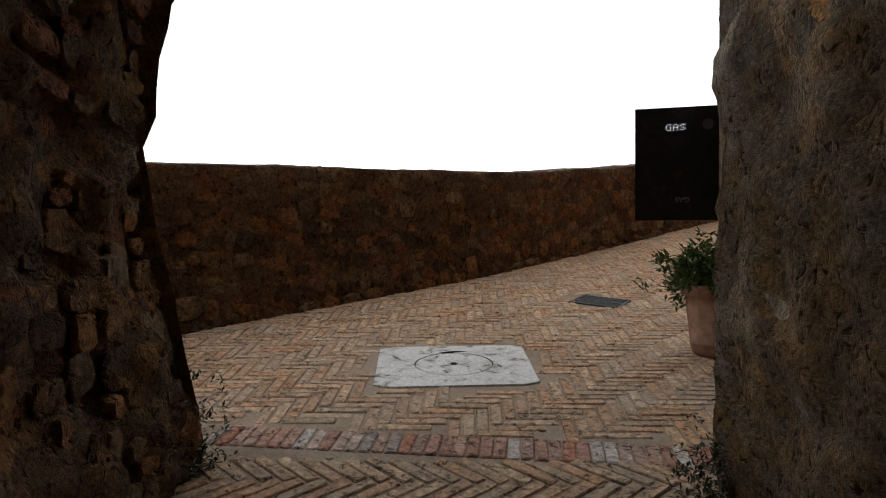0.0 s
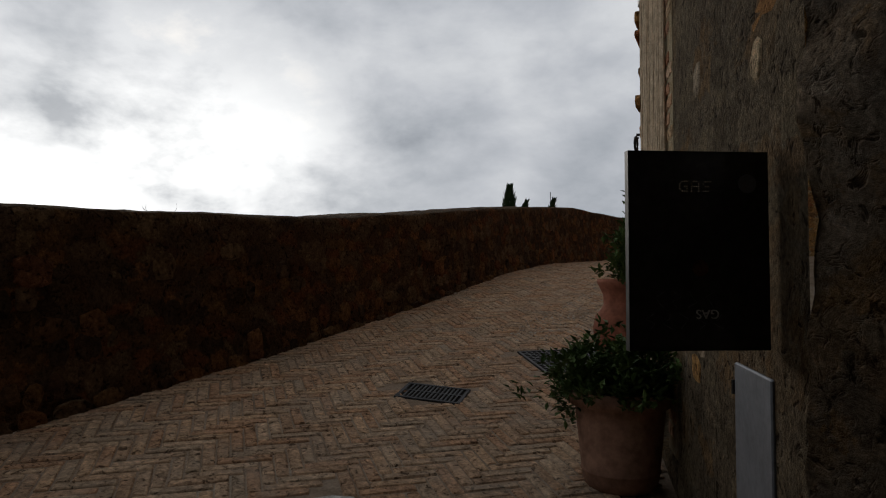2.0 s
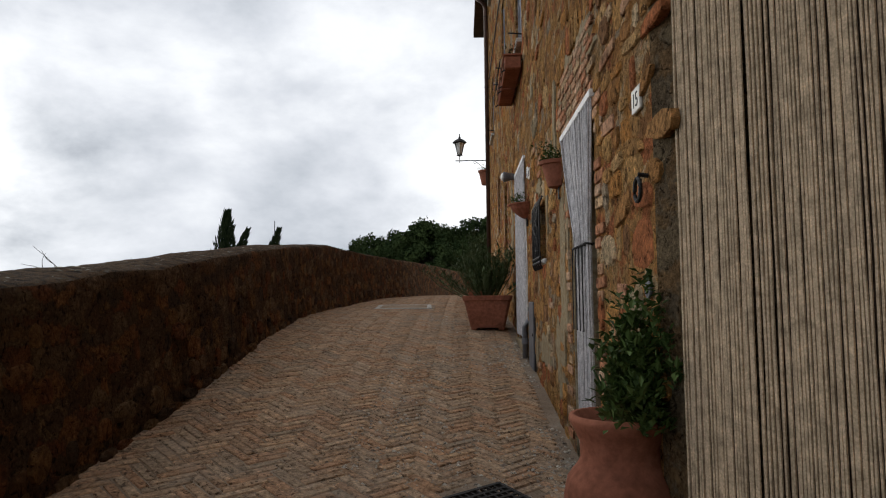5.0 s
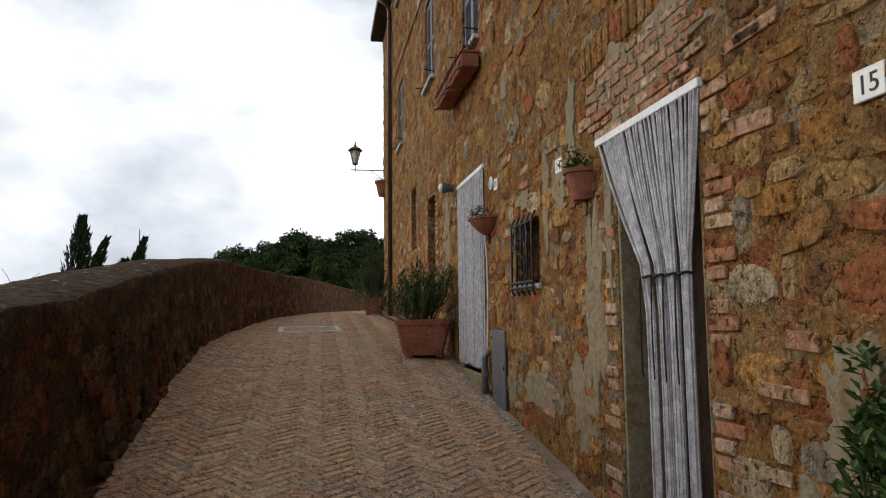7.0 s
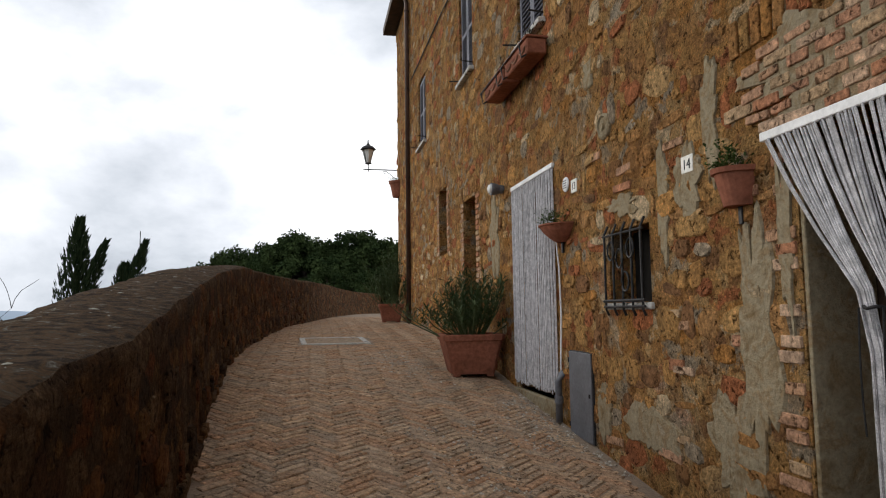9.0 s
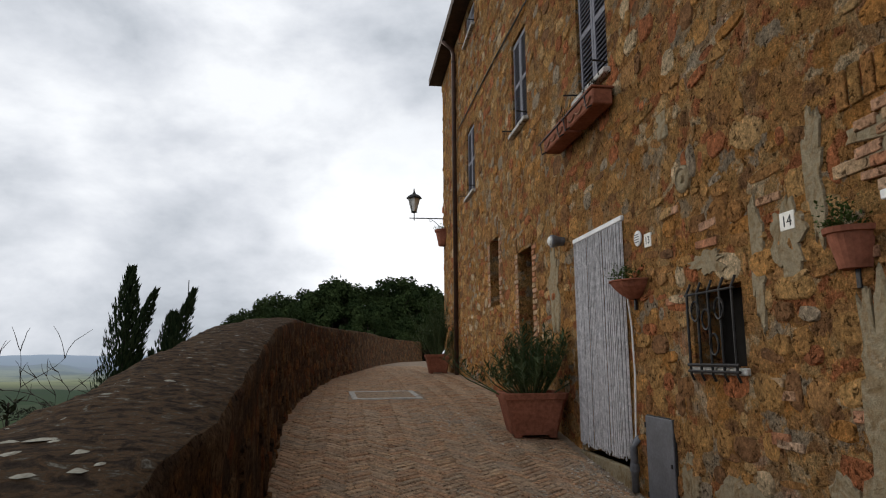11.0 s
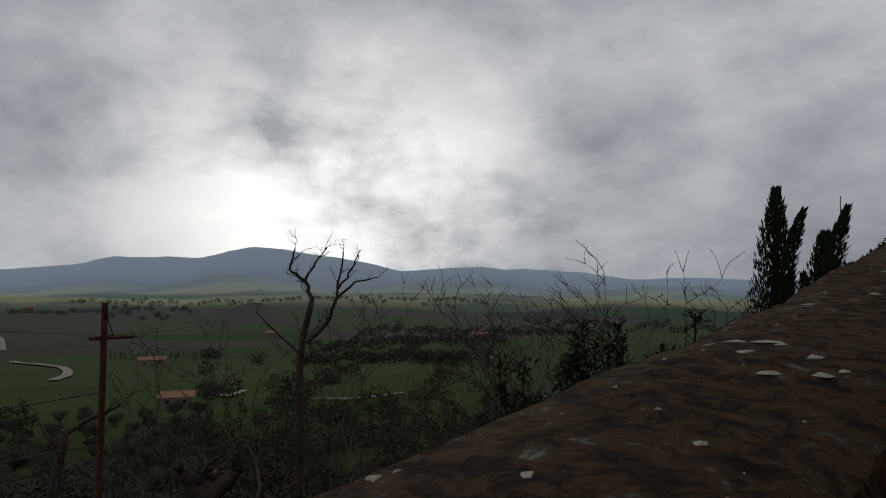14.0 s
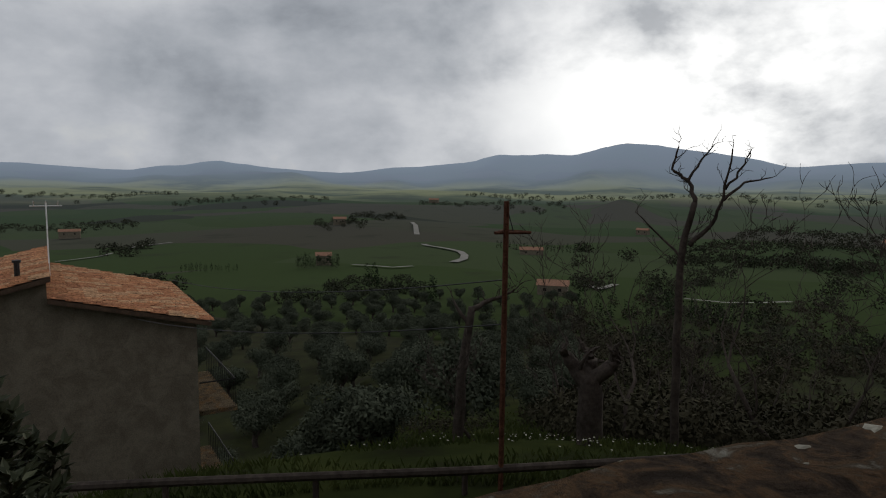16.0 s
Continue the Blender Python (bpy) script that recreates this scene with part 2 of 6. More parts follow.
    h = math_node(t, "ADD", math_node(t, "MULTIPLY", cover, -0.4), math_node(t, "ADD", fine_n, math_node(t, "MULTIPLY", mid, 1.6)))
    bump(t, b, h, 1.0, relief)
    return m


M_MORTAR = rubble_render("facade_mortar", OCHRE, ((0.40, (0.50, 0.25, 0.085)), (0.53, (0.57, 0.32, 0.12)), (0.60, (0.54, 0.37, 0.20)), (0.66, (0.70, 0.58, 0.42))), 5.6, 0.08)
M_MORTAR_OLD = plaster("old_facade_mortar", ((0.34, (0.20, 0.125, 0.06)), (0.45, (0.34, 0.22, 0.105)), (0.55, (0.40, 0.27, 0.13)), (0.62, (0.30, 0.26, 0.19)), (0.70, (0.42, 0.38, 0.29))), 1.6, 34, 0.03)
M_GREY = rubble_render("grey_render", [(0.24, 0.15, 0.075), (0.20, 0.15, 0.095), (0.28, 0.18, 0.09), (0.16, 0.12, 0.075), (0.25, 0.19, 0.115)], ((0.35, (0.14, 0.11, 0.075)), (0.5, (0.21, 0.165, 0.11)), (0.62, (0.25, 0.19, 0.12)), (0.7, (0.32, 0.29, 0.24))), 4.6, 0.06, 0.7)
M_SMOOTH = plaster("smooth_render", ((0.35, (0.26, 0.18, 0.095)), (0.5, (0.36, 0.30, 0.20)), (0.6, (0.30, 0.21, 0.115)), (0.7, (0.42, 0.36, 0.26))), 6.0, 42, 0.02)
M_JAMB = rubble_render("passage_stone", [(0.32, 0.20, 0.10), (0.27, 0.185, 0.11), (0.37, 0.22, 0.10), (0.24, 0.18, 0.12), (0.33, 0.24, 0.15)], ((0.40, (0.24, 0.165, 0.10)), (0.50, (0.34, 0.22, 0.12)), (0.58, (0.27, 0.21, 0.15)), (0.66, (0.40, 0.33, 0.25))), 6.5, 0.09, 0.75)
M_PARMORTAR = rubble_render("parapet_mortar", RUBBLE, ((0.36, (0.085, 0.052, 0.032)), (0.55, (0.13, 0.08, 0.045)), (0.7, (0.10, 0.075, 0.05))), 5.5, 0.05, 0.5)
M_COPING = plaster("coping", ((0.36, (0.035, 0.024, 0.017)), (0.47, (0.085, 0.058, 0.038)), (0.53, (0.16, 0.095, 0.05)), (0.60, (0.12, 0.09, 0.06)), (0.69, (0.36, 0.34, 0.28))), 14.0, 55, 0.06)
M_BED = plaster("paving_bed", ((0.35, (0.25, 0.185, 0.13)), (0.55, (0.34, 0.26, 0.19)), (0.7, (0.38, 0.32, 0.25))), 2.5, 60, 0.015)
M_LICHEN = plain("lichen", (0.40, 0.38, 0.31), 0.95, 0, 60, 0.3, 0.004)
M_TRAV = plaster("pale_slab_stone", ((0.36, (0.14, 0.13, 0.115)), (0.43, (0.46, 0.44, 0.40)), (0.55, (0.62, 0.60, 0.56)), (0.7, (0.50, 0.48, 0.43))), 9.0, 60, 0.008, 0.8)
M_IRON = plain("dark_iron", (0.035, 0.033, 0.032), 0.55, 0.6, 60, 0.4, 0.002)
M_RUST = plain("rusty_iron", (0.10, 0.045, 0.028), 0.85, 0.2, 50, 0.5, 0.003)
M_GASDOOR = plain("dark_metal_door", (0.036, 0.032, 0.031), 0.5, 0.0, 35, 0.4, 0.001)
M_GREYBOX = plain("grey_painted_metal", (0.15, 0.155, 0.17), 0.45, 0.2, 40, 0.2, 0.001)
M_TERRA = plain("terracotta", (0.27, 0.105, 0.065), 0.8, 0, 25, 0.28, 0.003)
M_TERRA_PALE = plain("weathered_terracotta", (0.27, 0.15, 0.10), 0.85, 0, 18, 0.35, 0.004)
M_ROPE = plain("pale_grey_cord", (0.52, 0.50, 0.50), 0.9, 0, 140, 0.35, 0.002)
M_ROPE_TAN = plain("beige_cord", (0.50, 0.39, 0.27), 0.9, 0, 140, 0.35, 0.002)
M_WHITE = plain("white_paint", (0.78, 0.77, 0.75), 0.5, 0, 30, 0.12, 0.001)
M_TILE = plain("white_ceramic", (0.76, 0.73, 0.66), 0.35, 0, 20, 0.15, 0.001)
M_INK = plain("black_lettering", (0.02, 0.02, 0.02), 0.6, 0, 20, 0.2, 0.001)
M_SHUTTER = plain("blue_grey_shutter", (0.135, 0.135, 0.165), 0.6, 0, 30, 0.25, 0.002)
# Near-black colour painted as the shade in windows, grates and holes
M_SHADE = plain("painted_shade", (0.02, 0.018, 0.016), 0.9, 0, 10, 0.3, 0.002)
M_WOOD = plain("dark_wood", (0.075, 0.045, 0.028), 0.7, 0, 25, 0.4, 0.003)
M_COPPER = plain("brown_pipe", (0.085, 0.048, 0.035), 0.5, 0.3, 25, 0.3, 0.001)
M_GLASS = plain("frosted_lamp_glass", (0.75, 0.74, 0.70), 0.3, 0, 20, 0.1, 0.001)
M_BARK = plain("grey_bark", (0.062, 0.050, 0.042), 0.95, 0, 12, 0.4, 0.02)
# Used only for the painted shadow under the round pot
M_POT_SHADOW = plain("pot_shadow", (0.05, 0.035, 0.025), 0.98, 0, 60, 0.5, 0.01)
M_ROOF = masonry("clay_tile", [(0.36, 0.17, 0.10), (0.42, 0.22, 0.13), (0.30, 0.15, 0.09), (0.44, 0.27, 0.17)], True, 20, 0.4, 0.01)
M_ROOF_BELOW = masonry("orange_clay_tile", [(0.44, 0.20, 0.10), (0.50, 0.25, 0.13), (0.38, 0.17, 0.09), (0.50, 0.30, 0.17)], True, 20, 0.35, 0.01)
M_BELOW = plaster("house_wall_below", ((0.4, (0.135, 0.115, 0.085)), (0.6, (0.185, 0.158, 0.118))), 2.0, 30, 0.01)
M_SUCC = leafage("succulent_leaf", (0.035, 0.065, 0.016), (0.10, 0.15, 0.045), 0.45)
M_OLEA = leafage("oleander_leaf", (0.035, 0.06, 0.02), (0.10, 0.13, 0.06))
M_LAUREL = leafage("laurel_leaf", (0.034, 0.042, 0.022), (0.085, 0.092, 0.05))
M_CYP = leafage("cypress_leaf", (0.012, 0.022, 0.010), (0.035, 0.05, 0.022), 0.8)
M_PINE = leafage("pine_needles", (0.015, 0.028, 0.010), (0.06, 0.085, 0.03), 0.8, 0.9)
M_OLIVE = leafage("olive_leaf", (0.036, 0.043, 0.029), (0.088, 0.098, 0.066), 0.9, 0.5)
M_GRASS = leafage("bank_grass", (0.035, 0.050, 0.014), (0.085, 0.10, 0.03), 0.8, 0.4)
M_GRIT = masonry("mortar_grit", [(0.34, 0.29, 0.23), (0.44, 0.39, 0.32), (0.30, 0.24, 0.19), (0.50, 0.46, 0.39)], True, 60, 0.2, 0.004)
M_WOODS = leafage("far_wood_leaf", (0.024, 0.027, 0.017), (0.048, 0.050, 0.032), 0.95, 0.05)
M_ROAD = plaster("white_road", ((0.4, (0.21, 0.20, 0.175)), (0.6, (0.27, 0.255, 0.225))), 0.2, 3, 0.01)
M_SCRUB = leafage("winter_scrub", (0.022, 0.021, 0.013), (0.065, 0.058, 0.036), 0.9, 0.3)


# Mesh tools
class Shape:
    """Gathers vertices and faces of one mesh."""

    def __init__(self):
        self.v, self.f = [], []

    def add(self, verts, faces):
        n = len(self.v)
        self.v.extend(tuple(p) for p in verts)
        self.f.extend(tuple(i + n for i in f) for f in faces)
        return self

    def box(self, lo, hi, m=None, bevel=0.0):
        (x0, y0, z0), (x1, y1, z1) = lo, hi
        if bevel <= 0:
            v = [(x, y, z) for z in (z0, z1) for x, y in ((x0, y0), (x1, y0), (x1, y1), (x0, y1))]
            f = [(3, 2, 1, 0), (4, 5, 6, 7), (0, 1, 5, 4), (1, 2, 6, 5), (2, 3, 7, 6), (3, 0, 4, 7)]
        else:
            b = min(bevel, (x1 - x0) / 2.2, (y1 - y0) / 2.2, (z1 - z0) / 2.2)
            ring = lambda x0, y0, x1, y1, c: [(x0 + c, y0), (x1 - c, y0), (x1, y0 + c), (x1, y1 - c), (x1 - c, y1), (x0 + c, y1), (x0, y1 - c), (x0, y0 + c)]
            v = []
            for z, inset in ((z0, b), (z0 + b, 0), (z1 - b, 0), (z1, b)):
                v += [(x, y, z) for x, y in ring(x0 + inset, y0 + inset, x1 - inset, y1 - inset, b)]
            f = [tuple(range(7, -1, -1)), tuple(range(24, 32))]
            for k in range(3):
                f += [(8 * k + i, 8 * k + (i + 1) % 8, 8 * k + 8 + (i + 1) % 8, 8 * k + 8 + i) for i in range(8)]
        if m is not None:
            v = [m @ Vector(p) for p in v]
        return self.add(v, f)

    def tube(self, points, radius, sides=6, closed=False):
        """A tube along points; radius a number or one for each point."""
        pts = [Vector(p) for p in points]
        rs = radius if isinstance(radius, (list, tuple)) else [radius] * len(pts)
        verts, faces = [], []
        for i, p in enumerate(pts):
            if closed:
                d = pts[(i + 1) % len(pts)] - pts[i - 1]
            else:
                d = pts[min(i + 1, len(pts) - 1)] - pts[max(i - 1, 0)]
            d = d.normalized() if d.length > 1e-9 else Vector((0, 0, 1))
            side = d.cross(Vector((0.13, 0.21, 0.97)))
            if side.length < 0.05:
                side = d.cross(Vector((1, 0, 0)))
            side.normalize()
            up = side.cross(d)
            for k in range(sides):
                a = 2 * math.pi * k / sides
                verts.append(p + (side * math.cos(a) + up * math.sin(a)) * rs[i])
        n = len(pts)
        for i in range(n if closed else n - 1):
            j = (i + 1) % n
            for k in range(sides):
                l = (k + 1) % sides
                faces.append((i * sides + k, i * sides + l, j * sides + l, j * sides + k))
        if not closed:
            faces += [tuple(range(sides - 1, -1, -1)), tuple(range((n - 1) * sides, n * sides))]
        return self.add(verts, faces)

    def lathe(self, profile, center=(0, 0, 0), sides=28):
        """Turns (radius, height) rows about a vertical axis."""
        cx, cy, cz = center
        verts = [(cx + r * math.cos(2 * math.pi * k / sides), cy + r * math.sin(2 * math.pi * k / sides), cz + z) for r, z in profile for k in range(sides)]
        faces = [(i * sides + k, i * sides + (k + 1) % sides, (i + 1) * sides + (k + 1) % sides, (i + 1) * sides + k) for i in range(len(profile) - 1) for k in range(sides)]
        faces += [tuple(range(sides - 1, -1, -1)), tuple(range((len(profile) - 1) * sides, len(profile) * sides))]
        return self.add(verts, faces)

    def leaf(self, base, way, length, width, up=None):
        """A folded leaf of two bent halves."""
        way = Vector(way).normalized()
        side = way.cross(up or Vector((0.1, 0.2, 1)))
        side = side.normalized() if side.length > 0.05 else Vector((1, 0, 0))
        b = Vector(base)
        lift = side.cross(way) * width * 0.25
        return self.add([b, b + way * length * 0.5 + side * width / 2 + lift, b + way * length, b + way * length * 0.5 - side * width / 2 + lift, b + way * length * 0.5],
                        [(0, 1, 4), (1, 2, 4), (2, 3, 4), (3, 0, 4)])

    def sliver(self, base, way, length, width, up):
        """A far leaf of two triangles."""
        way = Vector(way).normalized()
        side = way.cross(up)
        side = side.normalized() * width / 2 if side.length > 0.05 else Vector((width / 2, 0, 0))
        b = Vector(base)
        m = b + way * length * 0.5
        return self.add([b, m + side, b + way * length, m - side], [(0, 1, 2, 3)])

    def mesh(self, name, mat, smooth=False):
        me = bpy.data.meshes.new(name)
        me.from_pydata(self.v, [], self.f)
        me.materials.append(mat)
        if smooth:
            me.polygons.foreach_set("use_smooth", [True] * len(me.polygons))
        me.update()
        return me


def part(name, shape, mat, parent=None, label="", smooth=False, kind=""):
    ob = new(name, shape.mesh(name, mat, smooth))
    if parent is not None:
        ob.parent = parent
    if label or kind:
        tagged(ob, label, kind=kind)
    return ob


def thing(name, label, category, group="", at=(0, 0, 0), rz=0.0):
    """An Empty at the base of a thing; its parts are modelled about it."""
    ob = new(name)
    ob.empty_display_size = 0.1
    ob.matrix_basis = pose(*at, 0, 0, rz)
    return tagged(ob, label, category, group)


rnd = random.Random(7)


def lerp_rows(y, ys, vs):
    return float(np.interp(y, ys, vs))


def ground(x, y):
    b = lerp_rows(y, (-7, -6, -4.1, -1.5, -0.45, 1.1, 2.5, 3.7, 6, 8.8, 12, 16, 30), (-0.34, -0.27, -0.08, 0.17, 0.30, 0.5, 0.67, 0.8, 1.05, 1.26, 1.42, 1.5, 1.6))
    return b - 0.094 * (max(-3.5, min(x, 3.5)) + 1) * max(0.0, min(1.0, (9 - y) / 5))


def parapet_x(y):
    """The lane side of the parapet."""
    return lerp_rows(y, (-12, -4.5, -3, 0.0, 1.2, 3, 5.3, 7.5, 9, 11, 13, 15, 22, 28, 34), (-2.80, -2.75, -2.74, -2.74, -2.75, -2.86, -3.02, -3.04, -2.98, -2.78, -2.5, -2.1, -1.3, -0.3, 1.5))


def parapet_top(y):
    return lerp_rows(y, (-12, -4.6, -3, -0.8, 1.4, 3, 5.4, 8, 11, 14, 20, 34), (1.0, 1.25, 1.33, 1.44, 1.68, 1.87, 2.12, 2.34, 2.38, 2.42, 2.54, 2.6))


BEND_Y = -1.05


def facade_x(y):
    """The house front: straight along y, and set back at an angle towards the passage."""
    return 0.0 if y >= BEND_Y else -(y - BEND_Y) * 0.308


CORNER_R = (facade_x(-3.8), -3.8)
PASS_DIR = Vector((0.72, -0.694))
CORNER_L = (-0.78, -5.17)

# Lane bed
bed = Shape()
ys = np.arange(-9.0, 34.01, 0.4)
xs = np.arange(-3.4, 4.61, 0.4)
for y in ys:
    for x in xs:
        bed.v.append((x, y, ground(x, y) + 0.001))
nx = len(xs)
bed.f = [(j * nx + i, j * nx + i + 1, (j + 1) * nx + i + 1, (j + 1) * nx + i) for j in range(len(ys) - 1) for i in range(nx - 1)]
lane = tagged(part("pavement", bed, M_BED, smooth=True), "sloping lane paved with worn herringbone brick", "pavement", kind="structure")


# Stones set in irregular courses on a wall surface
def stone_shape(w, h, d, r):
    """An irregular dressed stone, flat at the back, about the origin; x along the wall, y outwards, z up."""
    s = Shape()
    outer, inner = [], []
    n = 10
    turn0 = r.uniform(0, 0.6)
    for i in range(n):
        a = turn0 + 2 * math.pi * i / n
        c, q = math.cos(a), math.sin(a)
        p = r.uniform(2.4, 5.0)
        k = (abs(c) ** p + abs(q) ** p) ** (-1 / p)
        x, z = c * k * w / 2 * r.uniform(0.86, 1.05), q * k * h / 2 * r.uniform(0.84, 1.06)
        outer.append((x, z))
        f = r.uniform(0.80, 0.95)
        inner.append((x * f, z * f * r.uniform(0.92, 1.05)))
    tilt, roll_ = r.uniform(-0.35, 0.35), r.uniform(-0.4, 0.25)
    v = [(x, -0.03, z) for x, z in outer] + [(x, d * 0.35, z) for x, z in outer] + [(x, d * (r.uniform(0.75, 1.15) + tilt * x / w + roll_ * z / h), z) for x, z in inner]
    v.append((r.uniform(-0.1, 0.1) * w, d * r.uniform(0.85, 1.2), r.uniform(-0.1, 0.1) * h))
    f = [(i, (i + 1) % n, n + (i + 1) % n, n + i) for i in range(n)] + [(n + i, n + (i + 1) % n, 2 * n + (i + 1) % n, 2 * n + i) for i in range(n)]
    f += [(2 * n + i, 2 * n + (i + 1) % n, 3 * n) for i in range(n)]
    return s.add(v, f)


def courses(u0, u1, v0, v1, hs, ws, r):
    """Cells (u, v, width, height) of a rubble wall."""
    v = v0
    while v < v1:
        h = r.uniform(*hs)
        u = u0 - r.uniform(0, ws[1])
        while u < u1:
            w = r.uniform(*ws) * (0.7 if r.random() < 0.2 else 1.0)
            hh = h * r.uniform(0.7, 1.25)
            yield u + w / 2, v + h / 2 + r.uniform(-0.035, 0.035), w, hh
            u += w + r.uniform(0.006, 0.03)
        v += h + r.uniform(0.004, 0.02)


def lay_stones(name, parent, cells, place, mats, near, depth, r, limit=280, skip=None):
    """Lays stones on a surface: those near the walker as pieces of their own, the rest joined."""
    meshes = [stone_shape(1, 1, 1, r).mesh(name, mats[0]) for _ in range(14)]
    joined, count = Shape(), 0
    for u, v, w, h in cells:
        if skip and skip(u, v, w, h):
            continue
        m = place(u, v)
        if m is None:
            continue
        d = r.uniform(*depth)
        turn = Matrix.Rotation(r.gauss(0, 0.12), 4, "Y")
        if near(u, v) and count < limit:
            ob = new(name, meshes[r.randrange(14)])
            ob.parent = parent
            ob.matrix_basis = m @ turn @ Matrix.Diagonal((w, d, h, 1))
            count += 1
        else:
            s = stone_shape(w, h, d, r)
            full = m @ turn
            joined.add([full @ Vector(p) for p in s.v], s.f)
    if joined.v:
        part(name + "s_beyond", joined, mats[1], parent, kind="stuff")


def wall_frame(p, along, z):
    """Axes on an upright wall: x along it, y out of it (to the left of x seen from above), z up."""
    a = Vector((along[0], along[1], 0)).normalized()
    o = Vector((-a.y, a.x, 0))
    return Matrix(((a.x, o.x, 0, p[0]), (a.y, o.y, 0, p[1]), (0, 0, 1, z), (0, 0, 0, 1)))


# Parapet: body with a rounded coping
def parapet_point(y, k):
    x, top, base = parapet_x(y), parapet_top(y), ground(parapet_x(y), y)
    slope = (parapet_x(y + 0.2) - parapet_x(y - 0.2)) / 0.4
    n = Vector((-1, slope, 0)).normalized()
    out, z = k
    jit = noise.noise((y * 1.7, out * 3, 0.0 if isinstance(z, str) else z * 4)) * 0.018 + noise.noise((y * 9.0, out * 12, 0.5)) * 0.008
    zz = base - 0.4 if z == "foot" else base - 3.0 if z == "deep" else top + z + jit
    return Vector((x, y, zz)) + n * (out + jit)


yy = list(np.arange(-11, 33.9, 0.09))
rows = [(-0.05, "foot"), (0.0, -0.62), (0.0, -0.13), (0.002, -0.03), (0.018, 0.0)]
tops = [(0.018, 0.0), (0.06, 0.013), (0.14, 0.021), (0.28, 0.03), (0.46, 0.032), (0.60, 0.012), (0.65, -0.04)]
outs = [(0.65, -0.04), (0.62, -0.3), (0.62, "deep")]
parapet = thing("parapet_wall", "low rubble-stone parapet wall along the lane with a rounded coping", "wall")
parapet["kind"] = "structure"
for nm, prof, mat in (("wall_face", rows, M_PARMORTAR), ("coping", tops, M_COPING), ("outer_face", outs, M_PARMORTAR)):
    s = Shape()
    s.v = [tuple(parapet_point(y, k)) for y in yy for k in prof]
    n = len(prof)
    s.f = [(j * n + i, j * n + i + 1, (j + 1) * n + i + 1, (j + 1) * n + i) for j in range(len(yy) - 1) for i in range(n - 1)]
    part(nm, s, mat, parapet, smooth=True)
lich = Shape()
for _ in range(150):
    y, o = rnd.uniform(-3, 9) if rnd.random() < 0.6 else rnd.uniform(-2, 1.5), rnd.uniform(0.06, 0.58)
    c = parapet_point(y, (o, lerp_rows(o, (0.045, 0.13, 0.28, 0.46, 0.60), (0.0, 0.02, 0.03, 0.032, 0.012)) - 0.004))
    r0 = rnd.choice((0.006, 0.010, 0.018, 0.030)) * rnd.uniform(0.7, 1.4)
    ring = [(c.x + r0 * rnd.uniform(0.35, 1.3) * math.cos(a), c.y + 1.5 * r0 * rnd.uniform(0.35, 1.3) * math.sin(a), c.z + 0.001) for a in np.linspace(0, 6.28, 9)[:-1]]
    lich.add([(c.x, c.y, c.z + 0.006)] + ring, [(0, i + 1, (i + 1) % 8 + 1) for i in range(8)])
part("lichen_patches", lich, M_LICHEN, parapet, "pale lichen spots", kind="stuff")

# House with its front along the lane
HOUSE_END, EAVE = 15.0, 8.95
DEPTH = 0.42
OPENINGS = {  # y0, y1, z0, z1
    "doorway_b": (0.06, 0.90, 0.20, 2.47),
    "doorway_c": (3.98, 5.02, 0.90, 2.94),
    "window_low": (2.24, 2.84, 1.74, 2.25),
    "slit_far": (8.76, 9.42, 2.62, 3.72),
    "slit_near": (6.84, 7.56, 1.55, 3.24),
    "shutter_1": (6.87, 7.65, 5.0, 6.36),
    "shutter_2": (4.08, 4.87, 4.43, 5.75),
    "shutter_3": (10.68, 11.53, 4.97, 6.33),
    "shutter_4": (10.5, 11.5, 8.2 - 0.9 + 0.95, 8.8),
}
front = Shape()
cy = sorted({BEND_Y, HOUSE_END} | {v for o in OPENINGS.values() for v in o[:2]})
cz = sorted({-0.6, EAVE} | {v for o in OPENINGS.values() for v in o[2:]})


def in_opening(y, z, pad=0.0):
    return any(a - pad < y < b + pad and c - pad < z < d + pad for a, b, c, d in OPENINGS.values())


for a, b in zip(cy, cy[1:]):
    for c, d in zip(cz, cz[1:]):
        if not in_opening((a + b) / 2, (c + d) / 2):
            front.add([(0, a, c), (0, b, c), (0, b, d), (0, a, d)], [(0, 3, 2, 1)])
            front.add([(DEPTH, a, c), (DEPTH, b, c), (DEPTH, b, d), (DEPTH, a, d)], [(0, 1, 2, 3)])
for a, b, c, d in OPENINGS.values():
    v = [(x, y, z) for x in (0, DEPTH) for y, z in ((a, c), (b, c), (b, d), (a, d))]
    front.add(v, [(i, (i + 1) % 4, 4 + (i + 1) % 4, 4 + i) for i in range(4)])
front.add([(0, HOUSE_END, -0.6), (9, HOUSE_END, -0.6), (9, HOUSE_END, EAVE), (0, HOUSE_END, EAVE)], [(0, 3, 2, 1)])
house = tagged(part("wall_house", front, M_MORTAR), "tall ochre stone house front with patched mortar", "house wall", kind="structure")

# The set-back front, with the curtained doorway nearest the passage
DOOR_A = (-2.0, -1.26, 0.1, 2.52)  # y range, z range
near_front = Shape()
for a, b in ((CORNER_R[1], DOOR_A[0]), (DOOR_A[0], DOOR_A[1]), (DOOR_A[1], BEND_Y)):
    for c, d in ((-0.6, DOOR_A[2]), (DOOR_A[2], DOOR_A[3]), (DOOR_A[3], EAVE)):
        if (a, c) == (DOOR_A[0], DOOR_A[2]):
            continue
        xa, xb = facade_x(a), facade_x(b)
